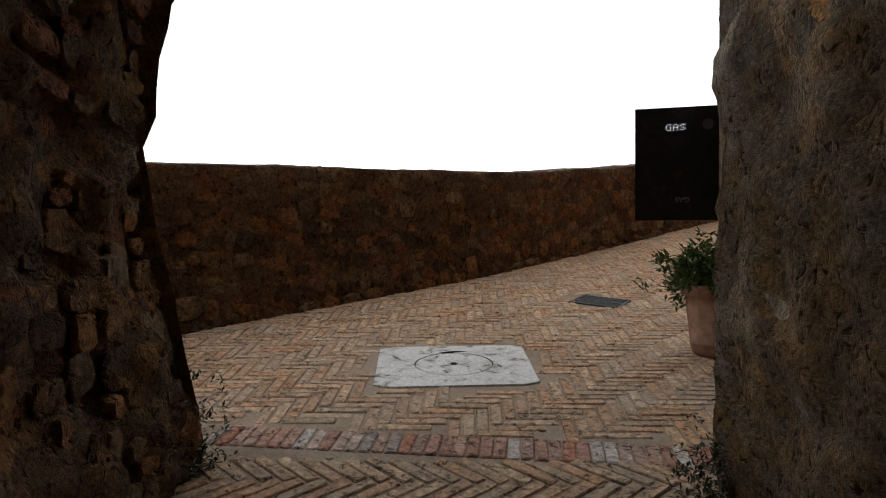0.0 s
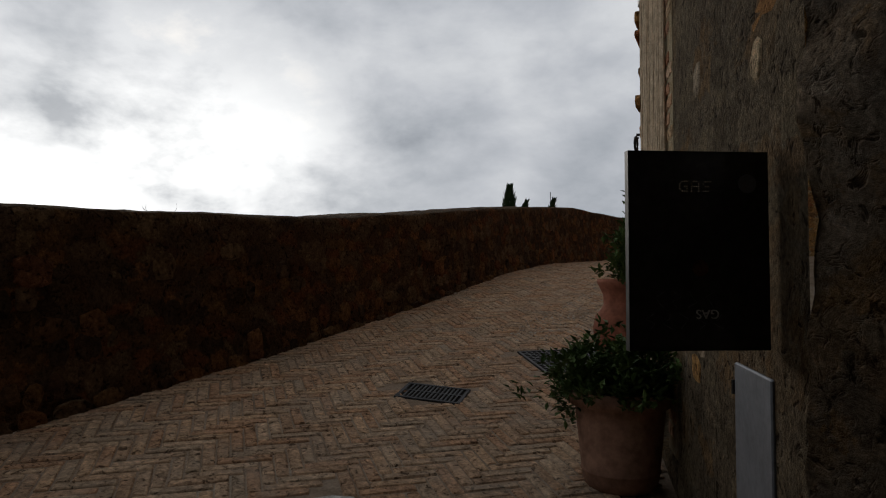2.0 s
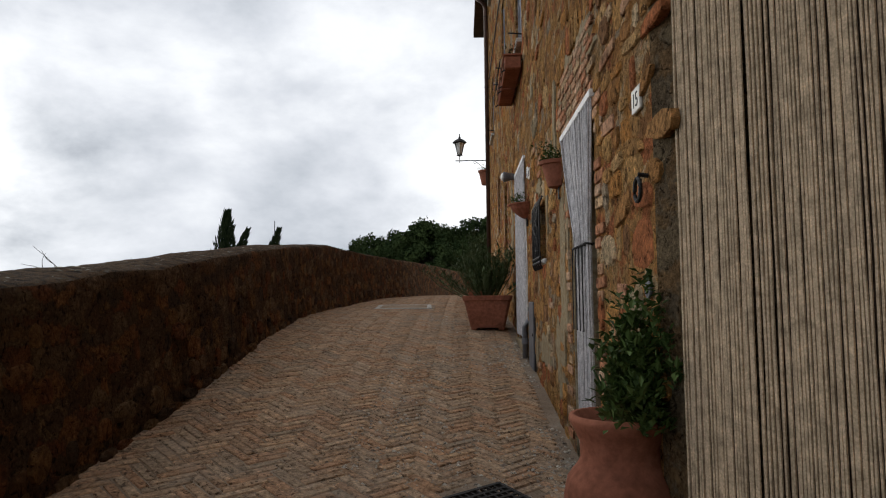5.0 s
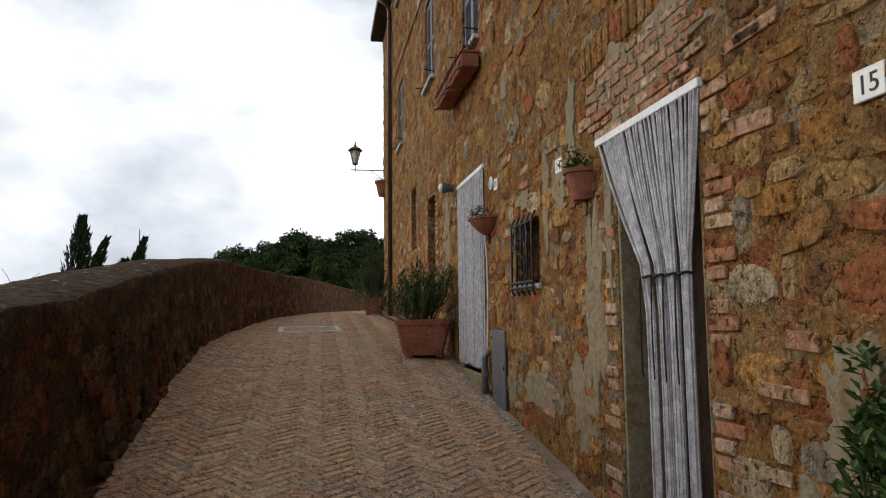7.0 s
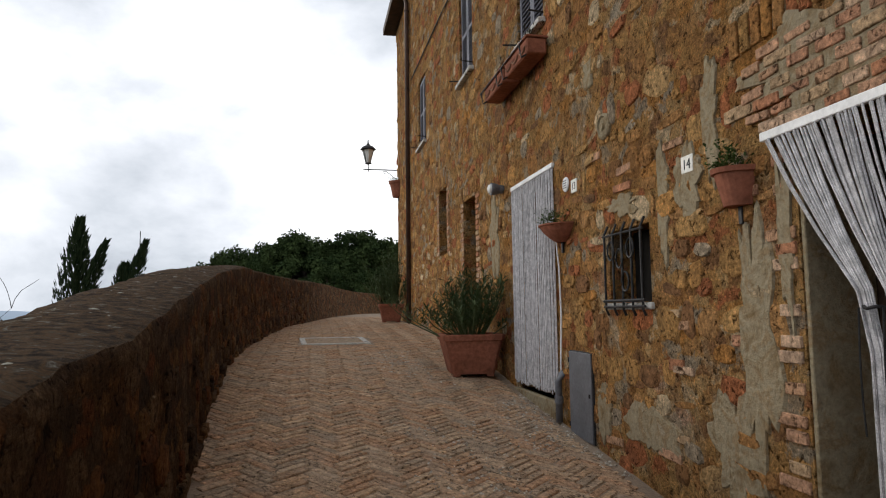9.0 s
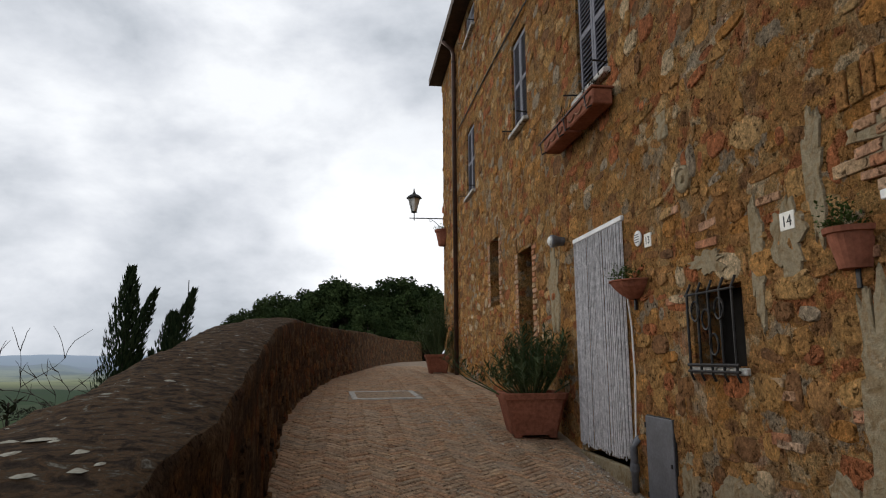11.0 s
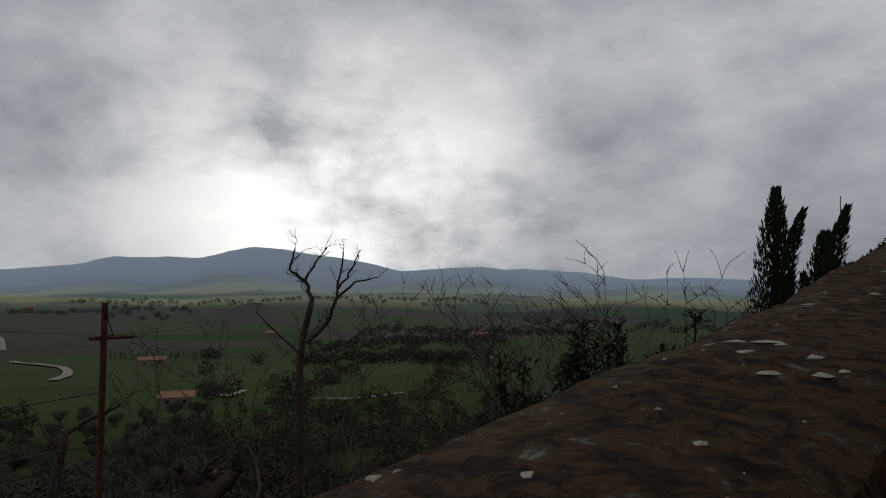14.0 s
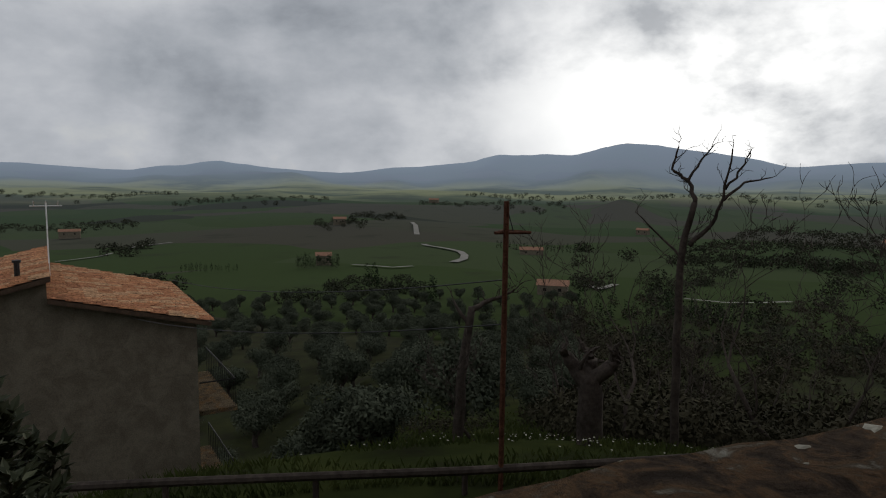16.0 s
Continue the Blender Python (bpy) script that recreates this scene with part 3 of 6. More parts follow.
        near_front.add([(xa, a, c), (xb, b, c), (xb, b, d), (xa, a, d)], [(0, 3, 2, 1)])
nx_, ny_ = 0.4, 0.12
v = []
for dx, dy in ((0, 0), (nx_, ny_)):
    for y, z in ((DOOR_A[0], DOOR_A[2]), (DOOR_A[1], DOOR_A[2]), (DOOR_A[1], DOOR_A[3]), (DOOR_A[0], DOOR_A[3])):
        v.append((facade_x(y) + dx, y + dy, z))
near_front.add(v, [(i, (i + 1) % 4, 4 + (i + 1) % 4, 4 + i) for i in range(4)])
near_front.add(v[4:], [(0, 3, 2, 1)])
house_near = tagged(part("wall_house_near", near_front, M_GREY), "rough grey-rendered stone wall beside the passage", "house wall", kind="structure")

# Passage walls, the building on its other side, and an added vault and end wall
end_r = Vector(CORNER_R) + PASS_DIR * 6
end_l = Vector(CORNER_L) + PASS_DIR * 6


def rough_wall(name, a, b, z0, z1, mat, label, amp=0.05, step=0.12, inset=None):
    """An uneven rubble wall from a to b; its visible side is to the left of a-b seen from above."""
    s = Shape()
    a, b = Vector(a), Vector(b)
    d = (b - a).normalized()
    o = Vector((-d.y, d.x))
    n, m = max(2, int((b - a).length / step)), int((z1 - z0) / step)
    for j in range(m + 1):
        for i in range(n + 1):
            p = a + (b - a) * i / n
            z = z0 + (z1 - z0) * j / m
            k = noise.fractal((p.x * 3.1, p.y * 3.1, z * 3.4), 0.8, 2.1, 4) * amp
            e = inset(p, z) if inset else Vector((0, 0))
            s.v.append((p.x + o.x * k + e.x, p.y + o.y * k + e.y, z))
    s.f = [(j * (n + 1) + i, j * (n + 1) + i + 1, (j + 1) * (n + 1) + i + 1, (j + 1) * (n + 1) + i) for j in range(m) for i in range(n)]
    return tagged(part(name, s, mat, smooth=True), label, "wall", kind="structure")


def jamb_inset(p, z):
    """How far the worn left jamb of the passage stands back from its line: hollow at breast height, jutting above and at the foot."""
    return Vector((-PASS_DIR.y, PASS_DIR.x)) * -lerp_rows(z, (-0.3, 0.0, 0.25, 0.5, 0.75, 1.12, 1.18, 1.42, 1.62, 1.85, 2.4), (-0.05, -0.03, 0.03, 0.08, 0.15, 0.20, 0.15, 0.14, 0.08, 0.05, 0.02))


wall_right = rough_wall("wall_passage_right", end_r, CORNER_R, -1.2, 3.4, M_JAMB, "pitted stone side wall of the passage", 0.045, 0.05)
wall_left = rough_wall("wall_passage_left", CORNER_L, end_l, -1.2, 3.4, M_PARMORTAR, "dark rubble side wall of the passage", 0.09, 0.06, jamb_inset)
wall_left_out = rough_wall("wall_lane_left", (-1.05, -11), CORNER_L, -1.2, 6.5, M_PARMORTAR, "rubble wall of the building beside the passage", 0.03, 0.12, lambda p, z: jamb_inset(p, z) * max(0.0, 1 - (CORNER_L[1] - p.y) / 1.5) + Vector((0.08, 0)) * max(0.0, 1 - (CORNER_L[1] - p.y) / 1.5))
# Unseen end wall, added to shut light out of the passage
wall_back = rough_wall("wall_passage_back", end_l, end_r, -1.2, 3.4, M_PARMORTAR, "unseen end wall added to close off the passage", 0.03, 0.25)
# Unseen vault, added to keep sky light off the passage walls
vault = Shape()
for k in range(9):
    a = math.pi * k / 8
    f = (1 - math.cos(a)) / 2
    for p, q in ((CORNER_L, CORNER_R), (tuple(end_l), tuple(end_r))):
        vault.v.append((p[0] + (q[0] - p[0]) * f, p[1] + (q[1] - p[1]) * f, 2.55 + 0.7 * math.sin(a)))
vault.f = [(2 * i, 2 * i + 1, 2 * i + 3, 2 * i + 2) for i in range(8)]
tagged(part("ceiling", vault, M_PARMORTAR, smooth=True), "unseen vault added over the passage to keep it dark", "ceiling", kind="structure")
over = Shape()
over.add([(*CORNER_L, 2.5), (*CORNER_R, 2.5), (*CORNER_R, EAVE), (*CORNER_L, EAVE)], [(0, 1, 2, 3)])
cr = [(CORNER_L[0] + (CORNER_R[0] - CORNER_L[0]) * (1 - math.cos(math.pi * k / 8)) / 2, CORNER_L[1] + (CORNER_R[1] - CORNER_L[1]) * (1 - math.cos(math.pi * k / 8)) / 2, 2.55 + 0.7 * math.sin(math.pi * k / 8)) for k in range(9)]
over = Shape().add(cr + [(x, y, EAVE) for x, y, z in cr], [(i, i + 1, 10 + i, 9 + i) for i in range(8)])
tagged(part("wall_over_passage", over, M_MORTAR), "house wall above the passage arch", "wall", kind="structure")

# Roof edge
roof = Shape()
roof.add([(-0.32, -4.5, EAVE + 0.02), (-0.32, HOUSE_END + 0.35, EAVE + 0.02), (-0.32, HOUSE_END + 0.35, EAVE + 0.2), (-0.32, -4.5, EAVE + 0.2), (5, -4.5, EAVE + 0.05), (5, HOUSE_END + 0.35, EAVE + 0.05), (5, HOUSE_END + 0.35, EAVE + 2.1), (5, -4.5, EAVE + 2.1)],
         [(0, 1, 2, 3), (0, 4, 5, 1), (3, 2, 6, 7), (1, 5, 6, 2), (0, 3, 7, 4)])
tagged(part("roof", roof, M_WOOD), "overhanging eave of the stone house", "roof", kind="structure")


# Land outside: one sheet from the foot of the parapet to the horizon
def land(x, y):
    r = math.hypot(x + 3, y)
    z = lerp_rows(r, (0, 4, 9, 16, 30, 60, 120, 250, 500, 900, 2500, 4800), (-1.6, -1.9, -2.3, -5.0, -10, -17, -26, -38, -52, -60, -62, -58))
    roll = noise.fractal((x / 420, y / 420, 0.3), 1.0, 2.0, 3)
    z += roll * lerp_rows(r, (0, 40, 200, 600, 1500, 4800), (0, 0.8, 5, 9, 16, 20))
    ang = math.degrees(math.atan2(-(x + 3), y))
    # the terrace falls away beside the house below
    z -= 5.0 * lerp_rows(ang, (82, 90), (0, 1)) * lerp_rows(r, (11, 17, 40, 80), (0, 1, 1, 0))
    # wooded knoll in mid-distance, and rising ground along the lane
    z += 27 * math.exp(-(((ang - 59.0) / 2.4) ** 2) - ((r - 1150) / 170) ** 2)
    return z


def hills(ang, r):
    """Far ridges by bearing (degrees left of the lane) and distance."""
    far = lerp_rows(ang, (-180, -60, 0, 20, 26, 36, 40, 43, 47, 53, 56.5, 59.2, 61, 63.3, 66.2, 69.6, 71.5, 75.4, 79, 83, 88.6, 92.6, 96, 99, 105, 112, 180), (30, 40, 50, 50, 43, 100, 108, 93, 95, 163, 208, 236, 210, 159, 149, 140, 98, 82, 57, 32, 44, 84, 58, 38, 57, 50, 20))
    wob = noise.fractal((ang / 5, r / 900, 1.0), 0.9, 2.0, 5)
    return (far + 32 + 7 * wob) * math.exp(-(((r - 4150) / 520) ** 2)) + 55 * max(0, noise.fractal((ang / 11, 4.2, 0), 1, 2, 3) + 0.5) * math.exp(-(((r - 3350) / 300) ** 2))


radii = [3.4, 4.5, 6, 8, 11, 15, 20, 27, 36, 48, 64, 85, 115, 150, 200, 260, 340, 440, 560, 720, 900, 1000, 1080, 1160, 1240, 1330, 1450, 1650, 1900, 2200, 2500, 2800, 3050, 3200, 3350, 3500, 3650, 3800, 3950, 4100, 4200, 4300, 4450, 4650, 4850]
sheet = Shape()
angs = list(np.arange(-180, -30, 5.0)) + list(np.arange(-30, 130, 0.5)) + list(np.arange(130, 180, 5.0))
for r in radii:
    for a in angs:
        x, y = -3 - r * math.sin(radians(a)), r * math.cos(radians(a))
        z = land(x, y) + (hills(a, r) if r > 2300 else 0)
        sheet.v.append((x, y, min(z, ground(0, -7) - 0.4) if r < 12 else z))
na = len(angs)
sheet.f = [(j * na + i, j * na + (i + 1) % na, (j + 1) * na + (i + 1) % na, (j + 1) * na + i) for j in range(len(radii) - 1) for i in range(na)]
sheet.f.append(tuple(range(na - 1, -1, -1)))

m_land, t, b = material("valley_land", 0.95)
b.inputs["Specular IOR Level"].default_value = 0.0
p = position(t)
vor = t.nodes.new("ShaderNodeTexVoronoi")
vor.inputs["Scale"].default_value = 0.0052
warp = t.nodes.new("ShaderNodeVectorMath")
warp.operation = "ADD"
nz = t.nodes.new("ShaderNodeTexNoise")
nz.inputs["Scale"].default_value = 0.004
link(t, p, nz.inputs["Vector"])
sc = t.nodes.new("ShaderNodeVectorMath")
sc.operation = "SCALE"
sc.inputs["Scale"].default_value = 160
link(t, nz.outputs["Color"], sc.inputs[0])
link(t, p, warp.inputs[0])
link(t, sc.outputs[0], warp.inputs[1])
flat2 = stretch(t, warp.outputs[0], 1, 1, 0.0)
link(t, flat2, vor.inputs["Vector"])
sep = t.nodes.new("ShaderNodeSeparateColor")
link(t, vor.outputs["Color"], sep.inputs[0])
fields = ramp(t, sep.outputs[0], ((0.0, (0.052, 0.072, 0.031)), (0.30, (0.070, 0.070, 0.049)), (0.42, (0.060, 0.078, 0.038)), (0.64, (0.071, 0.067, 0.050)), (0.76, (0.046, 0.068, 0.029)), (0.92, (0.043, 0.047, 0.032))), "CONSTANT")
patch = noise_node(t, stretch(t, p, 1, 1, 0), 0.02, 8, 0.65)
fields = mix_rgb(t, ramp(t, patch, ((0.55, (0, 0, 0)), (0.66, (0.5, 0.5, 0.5)))), fields, (0.045, 0.048, 0.032))
dist = t.nodes.new("ShaderNodeVectorMath")
dist.operation = "LENGTH"
link(t, p, dist.inputs[0])
near_scrub = ramp(t, noise_node(t, p, 0.35, 6, 0.7), ((0.35, (0.017, 0.016, 0.010)), (0.5, (0.024, 0.030, 0.010)), (0.7, (0.042, 0.047, 0.014))))
kd = math_node(t, "MULTIPLY", dist.outputs["Value"], 0.004, True)
# Sunlit strip of far fields, its light put into the base colour
sunlit_tone = ramp(t, noise_node(t, stretch(t, p, 1, 1, 0), 0.0016, 5, 0.6), ((0.42, (0.08, 0.10, 0.05)), (0.55, (0.26, 0.27, 0.12))))
sunlit_band = ramp(t, math_node(t, "MULTIPLY", dist.outputs["Value"], 0.0002), ((0.30, (0, 0, 0)), (0.42, (1, 1, 1)), (0.62, (1, 1, 1)), (0.68, (0, 0, 0))))
fields = mix_rgb(t, sunlit_band, fields, sunlit_tone)
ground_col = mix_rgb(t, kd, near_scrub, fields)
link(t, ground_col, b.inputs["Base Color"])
# Distance haze painted on as blue emission that grows with range
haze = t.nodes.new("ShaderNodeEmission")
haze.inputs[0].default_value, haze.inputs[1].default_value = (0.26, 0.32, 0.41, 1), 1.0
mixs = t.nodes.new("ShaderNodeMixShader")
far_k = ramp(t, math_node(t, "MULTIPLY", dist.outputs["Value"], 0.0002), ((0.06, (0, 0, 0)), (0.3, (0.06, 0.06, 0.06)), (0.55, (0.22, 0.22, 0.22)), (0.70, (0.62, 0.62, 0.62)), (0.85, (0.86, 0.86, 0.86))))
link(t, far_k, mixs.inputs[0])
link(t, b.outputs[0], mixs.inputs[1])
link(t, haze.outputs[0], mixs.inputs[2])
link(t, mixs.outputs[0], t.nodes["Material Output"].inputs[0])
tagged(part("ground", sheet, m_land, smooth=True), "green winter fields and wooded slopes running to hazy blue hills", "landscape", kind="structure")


# Openings and things on the house front
def curtain(name, label, y0, y1, top, bottom, count, cord, along, origin, gathers=None, tie=None, width=0.0045):
    """A cord curtain hung from a rail. along: unit way on the wall; origin: where y0 meets the wall."""
    c = thing(name, label, "door curtain", at=origin)
    a = Vector((along[0], along[1], 0)).normalized()
    o = Vector((-a.y, a.x, 0))
    L = y1 - y0
    rail = Shape().box((-0.01, 0.0, top - 0.022), (L + 0.01, 0.032, top + 0.022), wall_frame((0, 0), a, 0), 0.004)
    part("rail", rail, M_WHITE, c, "white rail")
    knots = Shape()
    for i in range(count):
        s = L * (i + 0.5) / count
        off = 0.012 + 0.014 * rnd.random()
        pts = []
        low = bottom + rnd.uniform(-0.02, 0.03)
        for k in range(9):
            z = top - 0.02 - (top - 0.02 - low) * k / 8
            u = s + 0.006 * noise.noise((i * 3.3, z * 2.2, y0))
            if gathers:
                g = gathers[min(len(gathers) - 1, int(len(gathers) * i / count))]
                n_in = count / len(gathers)
                spread = ((i % n_in) / n_in - 0.5) * 0.056
                f = min(1.0, max(0.0, (top - z) / (top - tie)))
                sag = f * (0.75 + 0.25 * f)
                u = s + (g + spread * (1.0 if z < tie else 0.8) - s) * sag
            pts.append(a * u + o * (off + (0.008 * math.sin(i * 1.9) if gathers else 0.0)) + Vector((0, 0, z)))
        part("cord", Shape().tube(pts, width * rnd.uniform(0.85, 1.15), 5), cord, c)
        knots.lathe([(0.002, -0.022), (0.008, -0.014), (0.009, 0), (0.003, 0.01)], pts[-1], 6)
    part("knots", knots, cord, c, kind="stuff")
    if gathers:
        for g in gathers:
            ring = Shape().tube([a * (g + 0.038 * math.cos(k)) + o * (0.024 + 0.03 * math.sin(k)) + Vector((0, 0, tie + 0.004 * math.sin(3 * k))) for k in np.linspace(0, 6.28, 13)[:-1]], 0.007, 6, True)
            part("tie_ring", ring, M_IRON, c, "dark tie ring")
            hang = Shape().tube([a * (g + 0.045 + 0.012 * math.sin(k * 0.4)) + o * 0.05 + Vector((0, 0, tie - 0.07 * k)) for k in range(8)], 0.004, 5)
            part("tie_cord", hang, M_IRON, c)
    return c


def sign_text(text, size, mat, m, parent):
    cu = bpy.data.curves.new("lettering", "FONT")
    cu.body, cu.size, cu.align_x, cu.align_y, cu.extrude = text, size, "CENTER", "CENTER", 0.0012
    cu.materials.append(mat)
    ob = new("lettering", cu)
    ob.parent = parent
    ob.matrix_basis = m
    return ob


FACE = wall_frame((0, 0), (0, 1), 0)  # x along +y, y out to -x


def number_tile(text, y, z, w=0.122, h=0.1):
    tile = thing("house_number", "white ceramic house number tile reading " + text, "sign", "house numbers", (-0.002, y, z))
    part("tile", Shape().box((-0.014, -w / 2, -h / 2), (0.0, w / 2, h / 2), None, 0.003), M_TILE, tile)
    sign_text(text, 0.085, M_INK, Matrix(((0, 0, -1, -0.0148), (-1, 0, 0, 0), (0, 1, 0, -0.004), (0, 0, 0, 1))), tile)
    return tile


number_tile("15", -0.875, 2.195)
number_tile("14", 1.75, 2.52)
number_tile("13", 3.435, 2.71, 0.12, 0.11)

curtain("cord_curtain", "pale grey cord curtain gathered and tied in bundles", 0.0, 1.08, 2.5, 0.56, 84, M_ROPE, (0, 1), (-0.002, 0, 0), (0.165, 0.275, 0.385, 0.50), 1.69, 0.0052)
curtain("cord_curtain", "pale grey cord curtain hanging straight over a doorway", 3.9, 5.14, 2.985, 0.98, 92, M_ROPE, (0, 1), (-0.002, 3.9, 0), width=0.0055)
curtain("cord_curtain", "beige cord curtain over the doorway near the passage", 0.0, 0.90, 2.62, 0.42, 74, M_ROPE_TAN, (-0.308, 1), (facade_x(-2.08) - 0.004, -2.08, 0), width=0.0052)

# Doors behind the curtains and the dark of the openings
def wooden_door(name, y0, y1, z0, z1, label, x=0.36):
    d = thing(name, label, "door", at=(x, (y0 + y1) / 2, z0))
    w = (y1 - y0) / 5
    for k in range(5):
        part("plank", Shape().box((0, -(y1 - y0) / 2 + k * w + 0.003, 0), (0.04, -(y1 - y0) / 2 + (k + 1) * w - 0.003, z1 - z0), None, 0.004), M_WOOD, d)
    return d


wooden_door("door_1", 0.06, 0.90, 0.30, 2.47, "dark wooden door behind a cord curtain")
wooden_door("door_2", 3.98, 5.02, 0.92, 2.94, "dark wooden door behind a cord curtain")
d3 = wooden_door("door_3", -0.37, 0.37, 0.15, 2.5, "dark wooden door behind a beige cord curtain", 0.30)
d3.matrix_basis = wall_frame((facade_x(-1.63) + 0.3, -1.63 + 0.1), (0.308, -1), 0.15) @ pose(0, 0, 0, 0, 0, 90)


def step(y0, y1, z0, z1, mat, out=0.12):
    return tagged(part("door_step", Shape().box((-out, y0, z0), (0.34, y1, z1), None, 0.01), mat), "worn stone door step at a doorway", "step")


step(3.92, 5.12, 0.70, 0.90, M_SMOOTH, 0.05)
step(0.06, 0.90, 0.2, 0.44, M_GREY, -0.003)

# Shuttered windows
def shuttered_window(y0, y1, z0, z1):
    w = thing("window_shuttered", "blue-grey louvred shutters closed in a stone window opening", "window", "shuttered windows", (0, (y0 + y1) / 2, z0))
    W, H = y1 - y0, z1 - z0
    # Near-black sheet behind the slats, standing for the unlit recess
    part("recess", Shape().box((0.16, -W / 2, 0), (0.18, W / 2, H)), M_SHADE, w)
    part("window_sill", Shape().box((-0.07, -W / 2 - 0.06, -0.06), (0.1, W / 2 + 0.06, -0.004), None, 0.008), M_TRAV, w, "pale stone sill")
    for s in (-1, 1):
        a, b = (-W / 2 + 0.01, -0.005) if s < 0 else (0.005, W / 2 - 0.01)
        leaf = Shape()
        for lo, hi in (((a, 0.01), (a + 0.05, H - 0.01)), ((b - 0.05, 0.01), (b, H - 0.01)), ((a + 0.05, 0.01), (b - 0.05, 0.08)), ((a + 0.05, H - 0.08), (b - 0.05, H - 0.01)), ((a + 0.05, H / 2 - 0.03), (b - 0.05, H / 2 + 0.03))):
            leaf.box((0.03, lo[0], lo[1]), (0.07, hi[0], hi[1]), None, 0.003)
        sh = part("shutter", leaf, M_SHUTTER, w)
        n = int((H - 0.1) / 0.052)
        me = Shape().box((-0.022, a + 0.05, -0.006), (0.022, b - 0.05, 0.006), Matrix.Rotation(radians(-38), 4, "Y")).mesh("slat", M_SHUTTER)
        for k in range(n):
            o = new("slat", me)
            o.parent = sh
            o.location = (0.05, 0, 0.08 + (H - 0.16) * (k + 0.5) / n)
    for s in (-1, 1):
        part("shutter_stay", Shape().tube([(0.02, s * W / 2, 0.06), (-0.1, s * (W / 2 + 0.02), 0.06), (-0.16, s * (W / 2 + 0.03), 0.06)], 0.009, 5), M_IRON, w)
    return w


for key in ("shutter_1", "shutter_2", "shutter_3", "shutter_4"):
    shuttered_window(*OPENINGS[key])

# Slit windows and the low barred window
for key in ("slit_far", "slit_near"):
    a, b, c, d = OPENINGS[key]
    w = thing("window_slit", "narrow dark window recess lined with brick", "window", "slit windows", (0, (a + b) / 2, c))
    # Near-black sheet painted as the shade inside the slit
    part("shade_sheet", Shape().box((0.30, a - (a + b) / 2, 0), (0.33, b - (a + b) / 2, d - c)), M_SHADE, w)
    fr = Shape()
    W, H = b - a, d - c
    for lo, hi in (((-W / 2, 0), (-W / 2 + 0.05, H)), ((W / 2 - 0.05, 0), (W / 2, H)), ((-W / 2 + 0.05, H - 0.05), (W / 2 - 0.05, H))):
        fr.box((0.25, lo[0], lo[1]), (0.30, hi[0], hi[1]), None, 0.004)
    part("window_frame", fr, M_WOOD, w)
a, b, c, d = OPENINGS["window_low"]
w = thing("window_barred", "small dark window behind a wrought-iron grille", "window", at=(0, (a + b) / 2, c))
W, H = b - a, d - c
# Shade behind the grille, painted as a near-black sheet
part("shade_sheet", Shape().box((0.2, -W / 2, 0), (0.22, W / 2, H)), M_SHADE, w)
part("window_sill", Shape().box((-0.03, -W / 2 - 0.03, -0.05), (0.15, W / 2 + 0.03, -0.004), None, 0.008), M_TRAV, w)
g = part("grille", Shape().tube([(-0.05, -W / 2, 0.01), (-0.05, W / 2, 0.01)], 0.012, 6).tube([(-0.05, -W / 2, -0.03), (-0.05, W / 2, -0.03)], 0.01, 6).tube([(-0.05, -W / 2, H * 0.93), (-0.05, W / 2, H * 0.93)], 0.008, 6), M_IRON, w, "wrought-iron grille")
for k in range(5):
    yk = -W / 2 + W * (k + 0.2) / 4.4
    part("bar", Shape().tube([(-0.02, yk, H * 1.08), (-0.05, yk, H * 0.95), (-0.05, yk, H * 0.4), (-0.05, yk, -0.05), (-0.03, yk, -0.09)], 0.009, 6), M_IRON, g)
for yk, zk in ((-0.13, 0.36), (0.03, 0.3), (0.16, 0.36), (-0.05, 0.14)):
    part("scroll_ring", Shape().tube([(-0.056, yk + 0.05 * math.cos(q), zk + 0.065 * math.sin(q)) for q in np.linspace(0, 6.28, 15)[:-1]], 0.008, 5, True), M_IRON, g)

# Meter boxes
def meter_box(y0, y1, z0, z1, m, label):
    k = thing("meter_box", label, "meter box", "meter boxes")
    k.matrix_basis = m
    body = part("body", Shape().box((y0, -0.02, z0), (y1, 0.012, z1), None, 0.004), M_IRON, k)
    door = part("door", Shape().box((y0 + 0.008, 0.012, z0 + 0.008), (y1 - 0.008, 0.026, z1 - 0.008), None, 0.004), M_GREYBOX, k, "grey painted metal door")
    part("lock", Shape().box((y0 + 0.03, 0.026, (z0 + z1) / 2), (y0 + 0.05, 0.034, (z0 + z1) / 2 + 0.03), None, 0.002), M_IRON, door)
    for z in (z0 + 0.08, z1 - 0.1):
        part("hinge", Shape().tube([(y1 - 0.006, 0.028, z), (y1 - 0.006, 0.028, z + 0.04)], 0.006, 6), M_IRON, door)
    return k


meter_box(3.18, 3.64, 0.66, 1.36, wall_frame((0, 0), (0, 1), 0), "grey metal meter box door low in the house wall")
NEAR = wall_frame((facade_x(-3.55) + 0.018, -3.55), (-0.308, 1), 0)
meter_box(-0.02, 0.34, 0.0, 0.72, NEAR, "grey metal gas meter box in the wall by the passage")

# Open gas cabinet door, with pierced letters
GX0, GY0, GX1, GY1 = 0.484, -3.785, 0.77, -3.61
gdir = Vector((GX1 - GX0, GY1 - GY0, 0))
GW, GH = gdir.length, 0.462
gas = thing("gas_cabinet", "black metal gas cabinet door standing open with pierced lettering", "cabinet door", at=(GX0, GY0, 0.786))
gm = Matrix.Rotation(math.atan2(gdir.y, gdir.x), 4, "Z")
